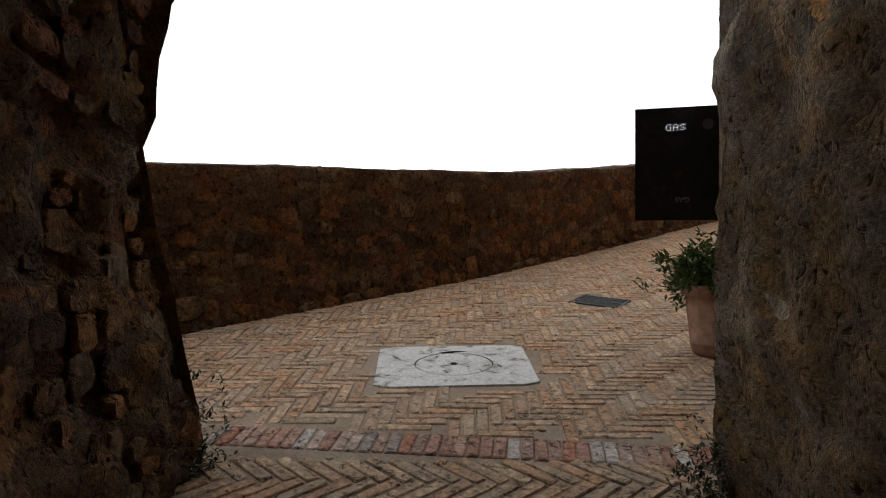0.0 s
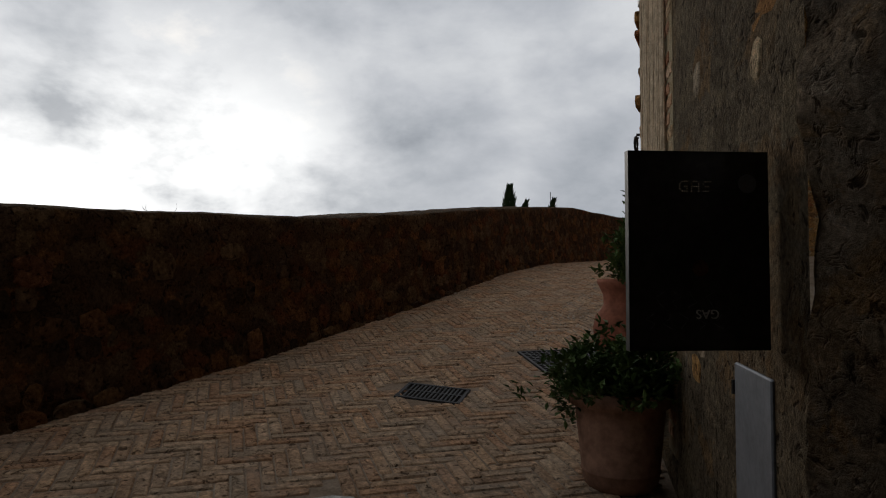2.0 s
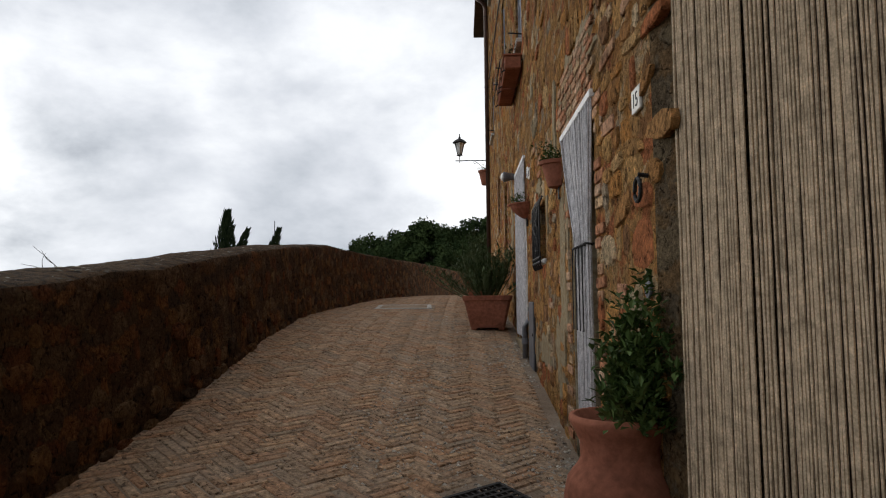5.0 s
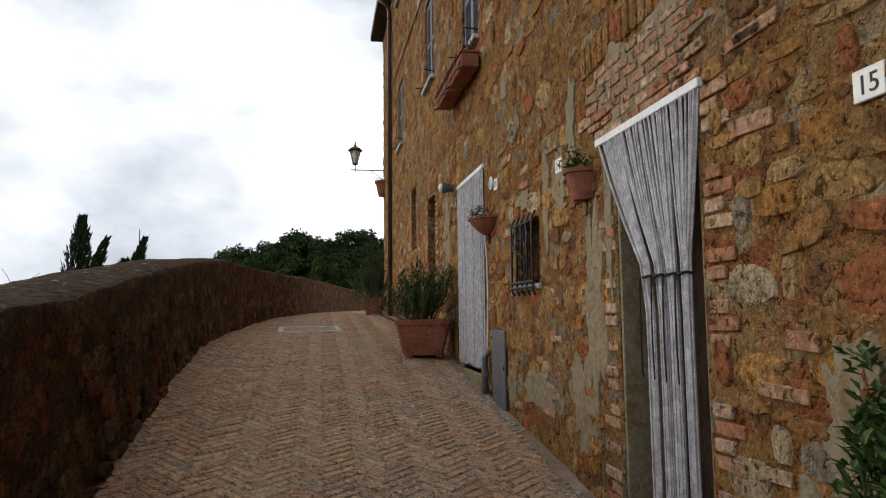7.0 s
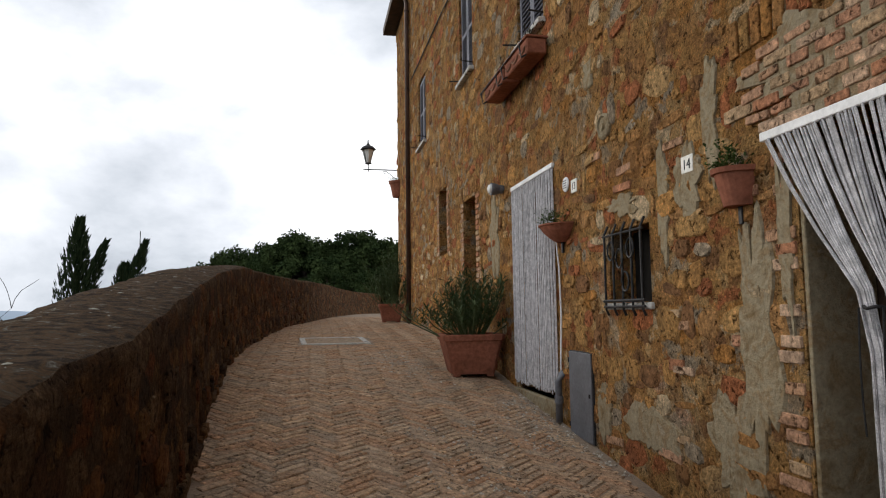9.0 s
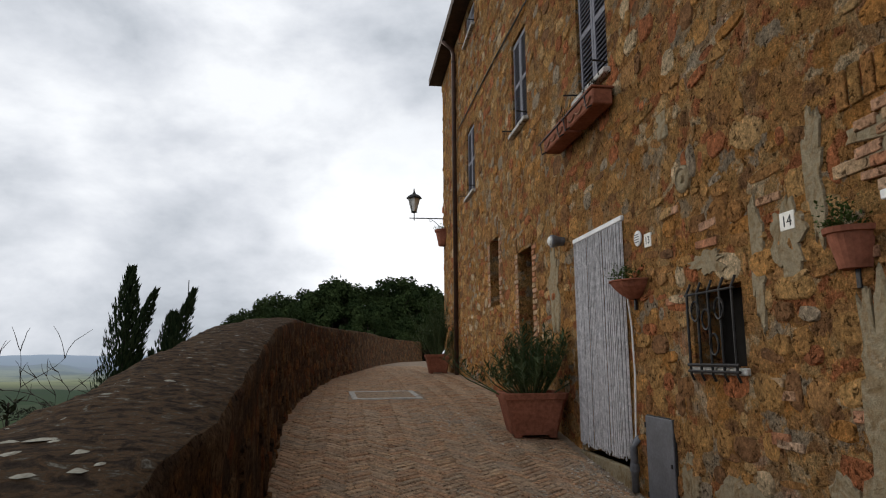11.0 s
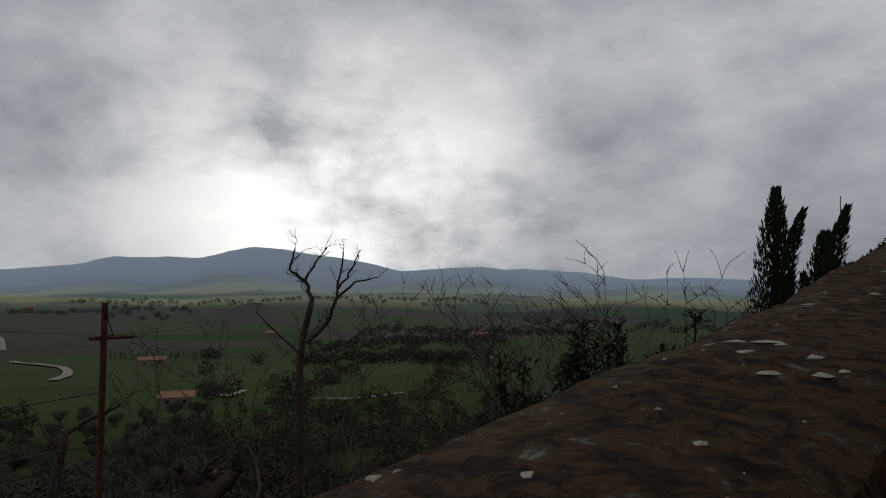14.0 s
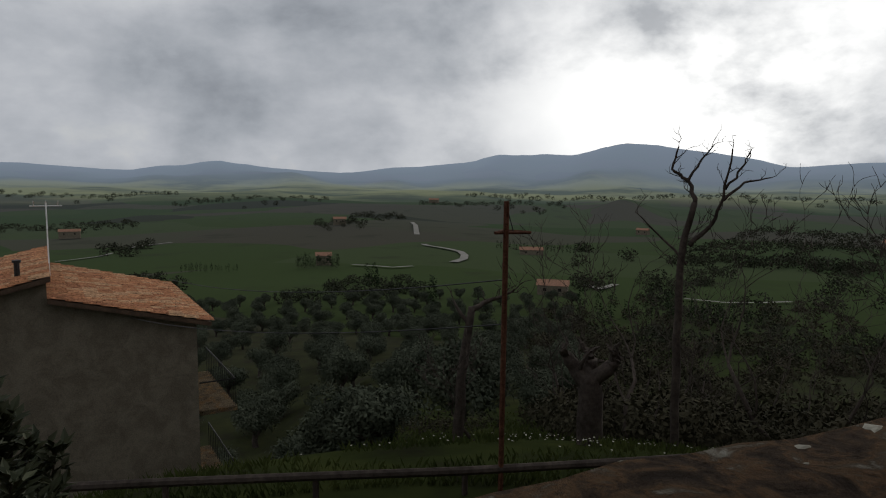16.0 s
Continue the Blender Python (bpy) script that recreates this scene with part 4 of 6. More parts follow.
GLYPHS = {"G": ("0111", "1000", "1011", "1001", "0111"), "A": ("0110", "1001", "1111", "1001", "1001"), "S": ("0111", "1000", "0110", "0001", "1110")}
holes = set()
pitch = 0.0056
for li, ch in enumerate("GAS"):
    for rr, line in enumerate(GLYPHS[ch]):
        for cc, bit in enumerate(line):
            if bit == "1":
                holes.add((li * 5 + cc, 4 - rr))
HX, HZ = 0.120, GH - 0.096
ux = [0.0] + [HX + pitch * k for k in range(15)] + [GW]
uz = [0.0] + [HZ + pitch * k for k in range(6)] + [GH]
panel = Shape()
for i in range(len(ux) - 1):
    for j in range(len(uz) - 1):
        cell = (i - 1, j - 1)
        x0, x1, z0, z1 = ux[i], ux[i + 1], uz[j], uz[j + 1]
        if cell in holes:
            q = 0.0016
            ring = [(x0, z0), (x1, z0), (x1, z1), (x0, z1)]
            inn = [(x0 + q, z0 + q), (x1 - q, z0 + q), (x1 - q, z1 - q), (x0 + q, z1 - q)]
            panel.add([gm @ Vector((x, 0, z)) for x, z in ring + inn], [(k, (k + 1) % 4, 4 + (k + 1) % 4, 4 + k) for k in range(4)])
        else:
            panel.add([gm @ Vector((x, 0, z)) for x, z in ((x0, z0), (x1, z0), (x1, z1), (x0, z1))], [(0, 1, 2, 3)])
gdoor = part("door_panel", panel, M_GASDOOR, gas)
edge = Shape()
for lo, hi in (((0, 0, 0), (0.006, 0.022, GH)), ((GW - 0.006, 0, 0), (GW, 0.022, GH)), ((0.006, 0, 0), (GW - 0.006, 0.022, 0.006)), ((0.006, 0, GH - 0.006), (GW - 0.006, 0.022, GH))):
    edge.box(lo, hi, gm)
part("folded_edge", edge, M_GASDOOR, gas)
part("round_mark", Shape().lathe([(0.016, 0.0), (0.022, 0.001), (0.022, 0.002), (0.001, 0.002)], (0, 0, 0), 20), M_GREYBOX, gdoor).matrix_basis = gm @ pose(GW - 0.052, -0.001, GH - 0.075, 90)
part("lock_plate", Shape().lathe([(0.012, 0.0), (0.019, 0.001), (0.019, 0.003), (0.001, 0.003)], (0, 0, 0), 18), M_RUST, gdoor).matrix_basis = gm @ pose(GW * 0.5, -0.001, 0.19, 90)
scratch = Shape()
for k in range(9):
    x = 0.05 + 0.02 * k
    scratch.tube([gm @ Vector((x + 0.012 * math.sin(2.3 * q + k), -0.0012, 0.05 + 0.035 * q / 3 + (0.05 if k % 2 else 0))) for q in range(4)], 0.0006, 4)
part("scratched_scrawl", scratch, M_GREYBOX, gdoor, "faint scratched scrawl")
# Second pierced word, drawn in pale letters for the daylight through its holes
sign_text("GAS", 0.03, M_TRAV, gm @ Matrix(((-1, 0, 0, GW * 0.55), (0, 0, -1, -0.0015), (0, -1, 0, 0.085), (0, 0, 0, 1))), gdoor)
# Flush near-black panel painted as the niche's shade; nothing is hollowed out
gbox = tagged(part("gas_niche_shade", Shape().box((0.0, -0.02, 0.76), (0.30, 0.004, 1.24), NEAR, 0.002), M_SHADE), "flat near-black panel painted as the shade of the gas meter niche", "meter box")


# Planting
def tuft(n, centre, spread, length, width, r, up=0.5, clusters=0, droop=0.0):
    s = Shape()
    cs = [Vector((r.gauss(0, spread[0]), r.gauss(0, spread[1]), abs(r.gauss(0, spread[2])))) for _ in range(clusters)] if clusters else None
    for _ in range(n):
        if cs:
            p = cs[r.randrange(clusters)] + Vector((r.gauss(0, 0.018), r.gauss(0, 0.018), r.gauss(0, 0.018)))
        else:
            p = Vector((r.gauss(0, spread[0]), r.gauss(0, spread[1]), r.uniform(0, 1) ** 0.8 * spread[2]))
        way = Vector((r.gauss(0, 1), r.gauss(0, 1), r.gauss(up, 0.6))) + Vector((p.x, p.y, -droop)) * 3
        s.leaf(Vector(centre) + p, way, length * r.uniform(0.6, 1.25), width * r.uniform(0.7, 1.2))
    return s


def stems(n, centre, height, spread, r, rad=0.006):
    s = Shape()
    for _ in range(n):
        x, y = r.gauss(0, spread), r.gauss(0, spread)
        s.tube([centre, Vector(centre) + Vector((x * 0.5, y * 0.5, height * 0.5)), Vector(centre) + Vector((x, y, height * r.uniform(0.7, 1)))], [rad, rad * 0.8, rad * 0.4], 5)
    return s


r = random.Random(21)
pot = thing("flower_pot", "round weathered terracotta pot with a fleshy green succulent", "potted plant", at=(0.105, -2.2, ground(0.105, -2.2)))
pot.scale = (1.12, 1.12, 1.02)
part("pot_body", Shape().lathe([(0.14, 0.0), (0.152, 0.04), (0.158, 0.07), (0.162, 0.075), (0.158, 0.082), (0.178, 0.30), (0.182, 0.36), (0.203, 0.365), (0.21, 0.40), (0.205, 0.43), (0.186, 0.43), (0.18, 0.40), (0.02, 0.395)]), M_TERRA_PALE, pot, smooth=True)
# Dark disc under the pot, painted as its contact shadow; no saucer
part("painted_shadow_disc", Shape().lathe([(0.12, -0.02), (0.13, 0.004)]), M_POT_SHADOW, pot)
part("stems", stems(16, (0, 0, 0.38), 0.2, 0.1, r, 0.009), M_OLEA, pot, kind="stuff")
part("foliage", tuft(4200, (0, 0, 0.40), (0.12, 0.12, 0.11), 0.045, 0.026, r, 0.8, 260), M_SUCC, pot, "fleshy rosettes of green leaves")
part("trailing_growth", tuft(160, (-0.17, -0.07, 0.40), (0.035, 0.035, 0.03), 0.045, 0.024, r, 0.1, 9).add(*(lambda q: (q.v, q.f))(tuft(90, (-0.2, -0.09, 0.30), (0.025, 0.025, 0.05), 0.042, 0.022, r, 0.0, 6))), M_SUCC, pot)

jar = thing("terracotta_jar", "bulbous terracotta oil jar planted with a leafy shrub", "potted plant", at=(-0.125, -0.92, ground(-0.125, -0.92)))
jar.scale = (1.08, 1.08, 1.06)
part("jar_body", Shape().lathe([(0.105, 0), (0.13, 0.05), (0.175, 0.22), (0.20, 0.36), (0.205, 0.44), (0.19, 0.51), (0.155, 0.555), (0.142, 0.58), (0.145, 0.64), (0.168, 0.69), (0.182, 0.715), (0.178, 0.735), (0.158, 0.735), (0.145, 0.70), (0.01, 0.69)]), M_TERRA, jar, smooth=True)
part("stems", stems(14, (0, 0, 0.66), 0.28, 0.07, r, 0.008), M_OLEA, jar, kind="stuff")
part("foliage", tuft(2600, (0.05, -0.07, 0.72), (0.055, 0.085, 0.18), 0.045, 0.024, r, 0.7, 170), M_SUCC, jar)

def square_planter(at, w, h, plant_h, seed, label):
    r = random.Random(seed)
    k = thing("square_planter", label, "potted plant", "square terracotta planters", at, r.uniform(-6, 6))
    prof = []
    s = Shape()
    for q, z in ((0.70, 0.03), (0.72, 0.06), (0.95, h - 0.07), (1.0, h - 0.065), (1.02, h - 0.01), (1.0, h), (0.9, h), (0.86, h - 0.05)):
        a = w / 2 * q
        c = a * 0.12
        prof.append([(-a + c, -a, z), (a - c, -a, z), (a, -a + c, z), (a, a - c, z), (a - c, a, z), (-a + c, a, z), (-a, a - c, z), (-a, -a + c, z)])
    for p in prof:
        s.v.extend(p)
    s.f = [(j * 8 + i, j * 8 + (i + 1) % 8, (j + 1) * 8 + (i + 1) % 8, (j + 1) * 8 + i) for j in range(len(prof) - 1) for i in range(8)]
    s.f += [tuple(range(7, -1, -1)), tuple(range(8 * (len(prof) - 1), 8 * len(prof)))]
    part("planter_box", s, M_TERRA, k)
    for sx in (-1, 1):
        for sy in (-1, 1):
            part("foot", Shape().box((sx * w * 0.28 - 0.04, sy * w * 0.28 - 0.04, 0), (sx * w * 0.28 + 0.04, sy * w * 0.28 + 0.04, 0.034), None, 0.006), M_TERRA, k)
    st, fo = Shape(), Shape()
    for _ in range(58):
        x, y = r.gauss(0, w * 0.46), r.gauss(0, w * 0.46)
        top = Vector((x, y, h + plant_h * r.uniform(0.4, 1.0) * (1 - 0.35 * min(1.0, (x * x + y * y) / (w * w)))))
        base = Vector((x * 0.3, y * 0.3, h - 0.06))
        mid = base.lerp(top, 0.5) + Vector((x * 0.1, y * 0.1, 0))
        st.tube([base, mid, top], [0.008, 0.006, 0.003], 5)
        for q in np.linspace(0.3, 1.05, 17):
            p = base.lerp(top, float(q))
            for _ in range(3):
                a = r.uniform(0, 6.28)
                fo.leaf(p, (math.cos(a), math.sin(a), r.uniform(0.2, 1.3)), r.uniform(0.07, 0.13), 0.017)
    part("stems", st, M_OLEA, k, kind="stuff")
    part("foliage", fo, M_OLEA, k, "narrow dull-green oleander leaves")
    return k


square_planter((-0.38, 5.70, ground(-0.38, 5.70)), 0.66, 0.46, 0.70, 3, "square terracotta planter with a bushy oleander beside the door")
square_planter((-0.36, 13.6, ground(-0.36, 13.6)), 0.56, 0.42, 1.3, 4, "square terracotta planter with a tall oleander near the house corner")


def wall_pot(at, w, h, d, name, label, seed, sides_round):
    r = random.Random(seed)
    k = thing(name, label, "wall planter", "wall planters", at)
    n = 13
    s = Shape()
    levels = [(0.30, 0.0), (0.62, h * 0.3), (0.86, h * 0.62), (1.0, h * 0.92), (1.06, h * 0.93), (1.06, h), (0.94, h), (0.9, h - 0.02)] if sides_round else [(0.62, 0.0), (0.9, h * 0.85), (1.0, h * 0.86), (1.02, h), (0.92, h), (0.9, h - 0.02)]
    for q, z in levels:
        for i in range(n):
            a = math.pi * i / (n - 1)
            s.v.append((-d * q * math.sin(a) - 0.001, w / 2 * q * math.cos(a), z))
    s.f = [(j * n + i, j * n + i + 1, (j + 1) * n + i + 1, (j + 1) * n + i) for j in range(len(levels) - 1) for i in range(n - 1)]
    s.f += [(j * n, (j + 1) * n, (j + 1) * n + n - 1, j * n + n - 1) for j in range(len(levels) - 1)]
    s.f += [tuple(range(n - 1, -1, -1)), tuple(range(n * (len(levels) - 1), n * len(levels)))]
    part("planter_body", s, M_TERRA, k, smooth=False)
    part("foliage", tuft(260, (-d * 0.5, 0, h), (d * 0.22, w * 0.2, 0.05), 0.03, 0.016, r, 0.6, 26), M_SUCC, k)
    part("bracket", Shape().box((-0.02, -0.015, -0.09), (0.0, 0.015, 0.02), None, 0.003), M_IRON, k)
    return k


wall_pot((-0.003, 1.28, 2.20), 0.25, 0.19, 0.15, "wall_pot", "terracotta half pot with small plants fixed to the wall", 5, False)
wall_pot((-0.003, 3.72, 2.27), 0.46, 0.15, 0.2, "wall_bowl", "rounded terracotta half bowl with small plants fixed to the wall", 6, True)
wall_pot((-0.003, 14.8, 4.55), 0.45, 0.4, 0.25, "wall_pot", "terracotta pot hanging on the far house corner", 8, False)

# Window boxes under the nearest shuttered window
for y0 in (3.92, 4.72):
    k = thing("window_box", "terracotta window box with relief swags in an iron cradle", "window box", "window boxes", (-0.004, y0 + 0.38, 4.0))
    part("trough", Shape().box((-0.21, -0.36, 0.03), (-0.02, 0.36, 0.18), None, 0.012), M_TERRA, k)
    part("rim", Shape().box((-0.225, -0.372, 0.18), (-0.005, 0.372, 0.202), None, 0.006), M_TERRA, k)
    for q in (-0.22, 0.0, 0.22):
        part("relief_swag", Shape().tube([(-0.216, q + 0.09 * math.cos(a), 0.12 + 0.05 * math.sin(a)) for a in np.linspace(3.3, 6.1, 9)], 0.009, 5), M_TERRA_PALE, k)
    for q in (-0.3, 0.3):
        part("cradle_bar", Shape().tube([(0.0, q, 0.16), (-0.25, q, 0.005), (-0.265, q, 0.1), (-0.262, q, 0.13)], 0.009, 5), M_IRON, k)
    part("cradle_rail", Shape().tube([(-0.262, -0.38, 0.13), (-0.262, 0.38, 0.13)], 0.007, 5), M_IRON, k)
    part("dry_plants", tuft(120, (-0.12, 0, 0.21), (0.04, 0.2, 0.10), 0.05, 0.012, random.Random(9), 1.0), M_SCRUB, k, kind="stuff")

# Small fittings
fit_ = thing("wall_lamp", "small grey conical bulkhead lamp fixed to the wall", "lamp", at=(-0.002, 5.52, 3.06))
part("lamp_body", Shape().lathe([(0.045, 0), (0.05, 0.03), (0.05, 0.05), (0.07, 0.12), (0.072, 0.15), (0.06, 0.15)], sides=16), M_GREYBOX, fit_).matrix_basis = pose(0, 0, 0, 0, -90, 0)
part("glass", Shape().lathe([(0.055, 0.15), (0.05, 0.17), (0.02, 0.185)], sides=16), M_GLASS, fit_).matrix_basis = pose(0, 0, 0, 0, -90, 0)
vent = thing("vent_disc", "round white slotted vent cover on the wall", "vent", at=(-0.002, 3.62, 2.755))
part("disc", Shape().lathe([(0.062, 0), (0.066, 0.008), (0.058, 0.016), (0.01, 0.018)], sides=22), M_WHITE, vent).matrix_basis = pose(0, 0, 0, 0, -90, 0)
for k in range(4):
    part("slot", Shape().box((-0.021, -0.04, -0.033 + 0.02 * k), (-0.018, 0.04, -0.027 + 0.02 * k)), M_INK, vent)
ringt = thing("tethering_ring", "iron tethering ring hanging from a wall staple", "ring", at=(-0.003, -0.99, 1.80))
part("staple", Shape().tube([(0.0, 0, 0.06), (-0.04, 0, 0.065), (-0.05, 0, 0.05), (-0.03, 0, 0.04)], 0.009, 6), M_IRON, ringt)
part("ring", Shape().tube([(-0.045, 0.042 * math.cos(q), 0.005 + 0.045 * math.sin(q)) for q in np.linspace(0, 6.28, 17)[:-1]], 0.0085, 6, True), M_IRON, ringt)
spot = thing("socket_plate", "round grey socket set in the stone wall", "socket", at=(-0.006, -0.97, 1.42))
part("plate", Shape().lathe([(0.03, 0), (0.036, 0.006), (0.034, 0.012), (0.02, 0.012), (0.018, 0.004)], sides=20), M_GREYBOX, spot).matrix_basis = pose(0, 0, 0, 0, -90, 0)
ringl = thing("tethering_ring", "small iron ring in the dark rubble wall of the passage", "ring", at=(CORNER_L[0] - 0.105, CORNER_L[1] - 0.105, 1.60))
part("ring", Shape().tube([(0.02 * math.cos(q) + 0.03, 0.02 * math.sin(q) + 0.03, 0.004 * math.sin(2 * q)) for q in np.linspace(0, 6.28, 13)[:-1]], 0.005, 5, True), M_IRON, ringl)

pipe = thing("drainpipe", "brown drainpipe running down the house front", "drainpipe", at=(-0.07, 12.7, ground(0, 12.7)))
part("pipe", Shape().tube([(0, 0, 0), (0, 0, 7.2), (-0.05, 0, 7.35), (-0.25, 0, 7.5)], 0.05, 10), M_COPPER, pipe, smooth=True)
for z in (1.2, 3.2, 5.2, 7.0):
    part("pipe_clip", Shape().tube([(0.055 * math.cos(q), 0.055 * math.sin(q), z) for q in np.linspace(0, 6.28, 13)[:-1]], 0.008, 5, True), M_IRON, pipe)
drain = thing("waste_pipe", "grey plastic waste pipe beside the door step", "pipe", at=(-0.05, 3.82, 0.74))
part("pipe", Shape().tube([(0, 0, 0), (0, 0, 0.34), (0.03, 0, 0.40), (0.06, 0, 0.42)], 0.03, 10), M_GREYBOX, drain, smooth=True)
part("collar", Shape().tube([(0, 0, 0.16), (0, 0, 0.22)], 0.038, 10), M_GREYBOX, drain)
part("cable", Shape().tube([(0.03, 0.02, 0.4), (0.035, -0.02, 0.9), (0.035, 0.0, 1.3), (0.03, 0.05, 1.6)], 0.008, 6), M_WHITE, drain, "white cable")
cable = tagged(part("wall_cable", Shape().tube([(-0.02, 12.4, 6.75), (-0.02, 9, 6.68), (-0.02, 6.4, 6.56), (-0.02, 3, 6.5), (-0.02, 0, 6.45)], 0.012, 5), M_IRON), "thin dark cable running along the house front", "cable")

lamp = thing("street_lamp", "wrought-iron lantern on a scrolled bracket at the house corner", "street lamp", at=(-0.02, 14.9, 5.2))
part("bracket_arm", Shape().tube([(0, 0, 0.06), (-0.78, 0, 0.06), (-0.86, 0, 0.06)], 0.014, 6), M_IRON, lamp)
part("scroll", Shape().tube([(-0.02, 0, -0.16), (-0.1, 0, -0.13), (-0.2, 0, -0.04), (-0.3, 0, 0.03), (-0.36, 0, 0.02), (-0.34, 0, -0.03), (-0.3, 0, -0.02)], 0.009, 5), M_IRON, lamp)
part("stem", Shape().tube([(-0.74, 0, 0.0), (-0.74, 0, 0.22)], 0.014, 6), M_IRON, lamp)
lantern = part("lantern_frame", Shape().lathe([(0.06, 0.2), (0.09, 0.215), (0.06, 0.23)], (-0.74, 0, 0), 8).lathe([(0.19, 0.56), (0.2, 0.575), (0.14, 0.64), (0.05, 0.68), (0.02, 0.74), (0.012, 0.82)], (-0.74, 0, 0), 8), M_IRON, lamp)
for q in range(4):
    a = math.pi / 4 + q * math.pi / 2
    part("corner_rod", Shape().tube([(-0.74 + 0.075 * math.cos(a), 0.075 * math.sin(a), 0.22), (-0.74 + 0.185 * math.cos(a), 0.185 * math.sin(a), 0.57)], 0.01, 5), M_IRON, lantern)
part("glass", Shape().lathe([(0.06, 0.23), (0.15, 0.56)], (-0.74, 0, 0), 4), M_GLASS, lantern)


# Trees and what stands beyond the parapet
def bare_tree(at, height, seed, label, lean=(0, 0), spread=0.5, depth=5, trunk=0.13, stubby=False, fork=0.3):
    r = random.Random(seed)
    k = thing("bare_tree", label, "tree", "bare trees", at)
    trunk_s, limbs = Shape(), Shape()

    def grow(p, d, length, rad, level):
        pts, rs = [p], [rad]
        for i in range(4):
            d = (d + Vector((r.gauss(0, 0.26), r.gauss(0, 0.26), r.gauss(0.05, 0.12)))).normalized()
            p = p + d * length / 4
            pts.append(p)
            rs.append(rad * (1 - 0.13 * (i + 1)))
        (trunk_s if level == 0 else limbs).tube(pts, rs, 6 if level < 2 else 4)
        if level >= depth:
            return
        for q in range(r.choice((2, 2, 3)) if level else 3):
            a = r.uniform(0, 6.28)
            nd = (d + Vector((math.cos(a), math.sin(a), r.uniform(-0.1, 0.5))) * spread * r.uniform(0.8, 1.9)).normalized()
            start = pts[-1] if q < 2 else pts[2]
            grow(start, nd, length * r.uniform(0.55, 0.8), max(0.008, rs[-1] * r.uniform(0.66, 0.85)), level + 1)

    grow(Vector((0, 0, -0.3)), Vector((lean[0], lean[1], 1)).normalized(), height * fork, trunk, 0)
    q = height / max(p[2] for p in limbs.v)
    for s in (trunk_s, limbs):
        s.v = [(p[0] * q, p[1] * q, p[2] * q) for p in s.v]
    part("trunk", trunk_s, M_BARK, k, smooth=True)
    part("branchwork", limbs, M_BARK, k, kind="stuff")
    return k


def bearing(deg, dist):
    return -2.6 - dist * math.sin(radians(deg)), -1.45 + dist * math.cos(radians(deg))


BARE = "leafless grey tree with upswept forked branches on the slope"
for deg, dist, top, seed, sp, fork in ((46.0, 16, 2.2, 5, 0.42, 0.4), (42.5, 17, 2.1, 8, 0.45, 0.4), (20.5, 15, 2.7, 11, 0.6, 0.4), (58.3, 15, 1.2, 12, 0.4, 0.45), (71.0, 12.5, -0.9, 19, 0.5, 0.45)):
    x, y = bearing(deg, dist)
    z = land(x, y)
    bare_tree((x, y, z), top - z, seed, BARE, (0, 0), sp, 5, 0.035 + 0.007 * (top - z), fork=fork)
thicket = [bare_tree((*bearing(deg, dist), land(*bearing(deg, dist)) - 0.2), h, seed, "slender leafless tree in the winter thicket", (0, 0), 0.42, 5, 0.07, fork=0.42) for deg, dist, h, seed in ((35, 22, 6.4, 41), (50, 24, 7.0, 42), (62, 20, 4.6, 43), (26, 27, 7.4, 44))]
r = random.Random(63)
for i in range(46):
    deg, dist = r.uniform(12, 65), 17 + 60 * r.random() ** 1.5
    x, y = bearing(deg, dist)
    q = r.uniform(0.75, 1.15)
    copy_thing(thicket[i % 4], pose(x, y, land(x, y) - 0.3, 0, 0, r.uniform(0, 360)) @ Matrix.Diagonal((q, q, q, 1)))


def limb_tree(name, label, at, limbs, twigs, seed, rz=0.0):
    """A tree of bent main limbs (points and end radii), each set with crooked bare twigs."""
    r = random.Random(seed)
    k = thing(name, label, "tree", "bare trees", at, rz)
    tw = Shape()

    def twig(p, d, length, rad, level):
        pts = [p]
        for _ in range(4):
            d = (d + Vector((r.gauss(0, 0.33), r.gauss(0, 0.33), r.gauss(0.06, 0.25)))).normalized()
            pts.append(pts[-1] + d * length / 4)
        tw.tube(pts, [rad * (1 - 0.17 * i) for i in range(5)], 4)
        if level:
            for q in (1, 2, 3, 4):
                if r.random() < 0.7:
                    twig(pts[q], (d + Vector((r.gauss(0, 0.8), r.gauss(0, 0.8), r.uniform(0, 0.7)))).normalized(), length * r.uniform(0.45, 0.7), rad * 0.6, level - 1)

    for i, (pts, r0, r1) in enumerate(limbs):
        fine_p = []
        for a, b in zip(pts, pts[1:]):
            a, b = Vector(a), Vector(b)
            fine_p += [a.lerp(b, q / 4) + Vector((r.gauss(0, 0.02), r.gauss(0, 0.02), 0)) * (1 if q else 0) for q in range(4)]
        fine_p.append(Vector(pts[-1]))
        n = len(fine_p) - 1
        part("trunk" if i == 0 else "limb", Shape().tube(fine_p, [r0 + (r1 - r0) * j / n for j in range(n + 1)], 8), M_BARK, k, smooth=True)
        if i and twigs:
            for j in range(2, n + 1):
                if r.random() < 0.6 or j == n:
                    d = (fine_p[j] - fine_p[j - 1]).normalized()
                    twig(fine_p[j], (d + Vector((r.gauss(0, 0.6), r.gauss(0, 0.6), r.uniform(0, 0.5)))).normalized(), twigs * r.uniform(0.6, 1.1), r1 * 0.75, 1)
    part("twigs", tw, M_BARK, k, kind="stuff") if tw.v else None
    return k


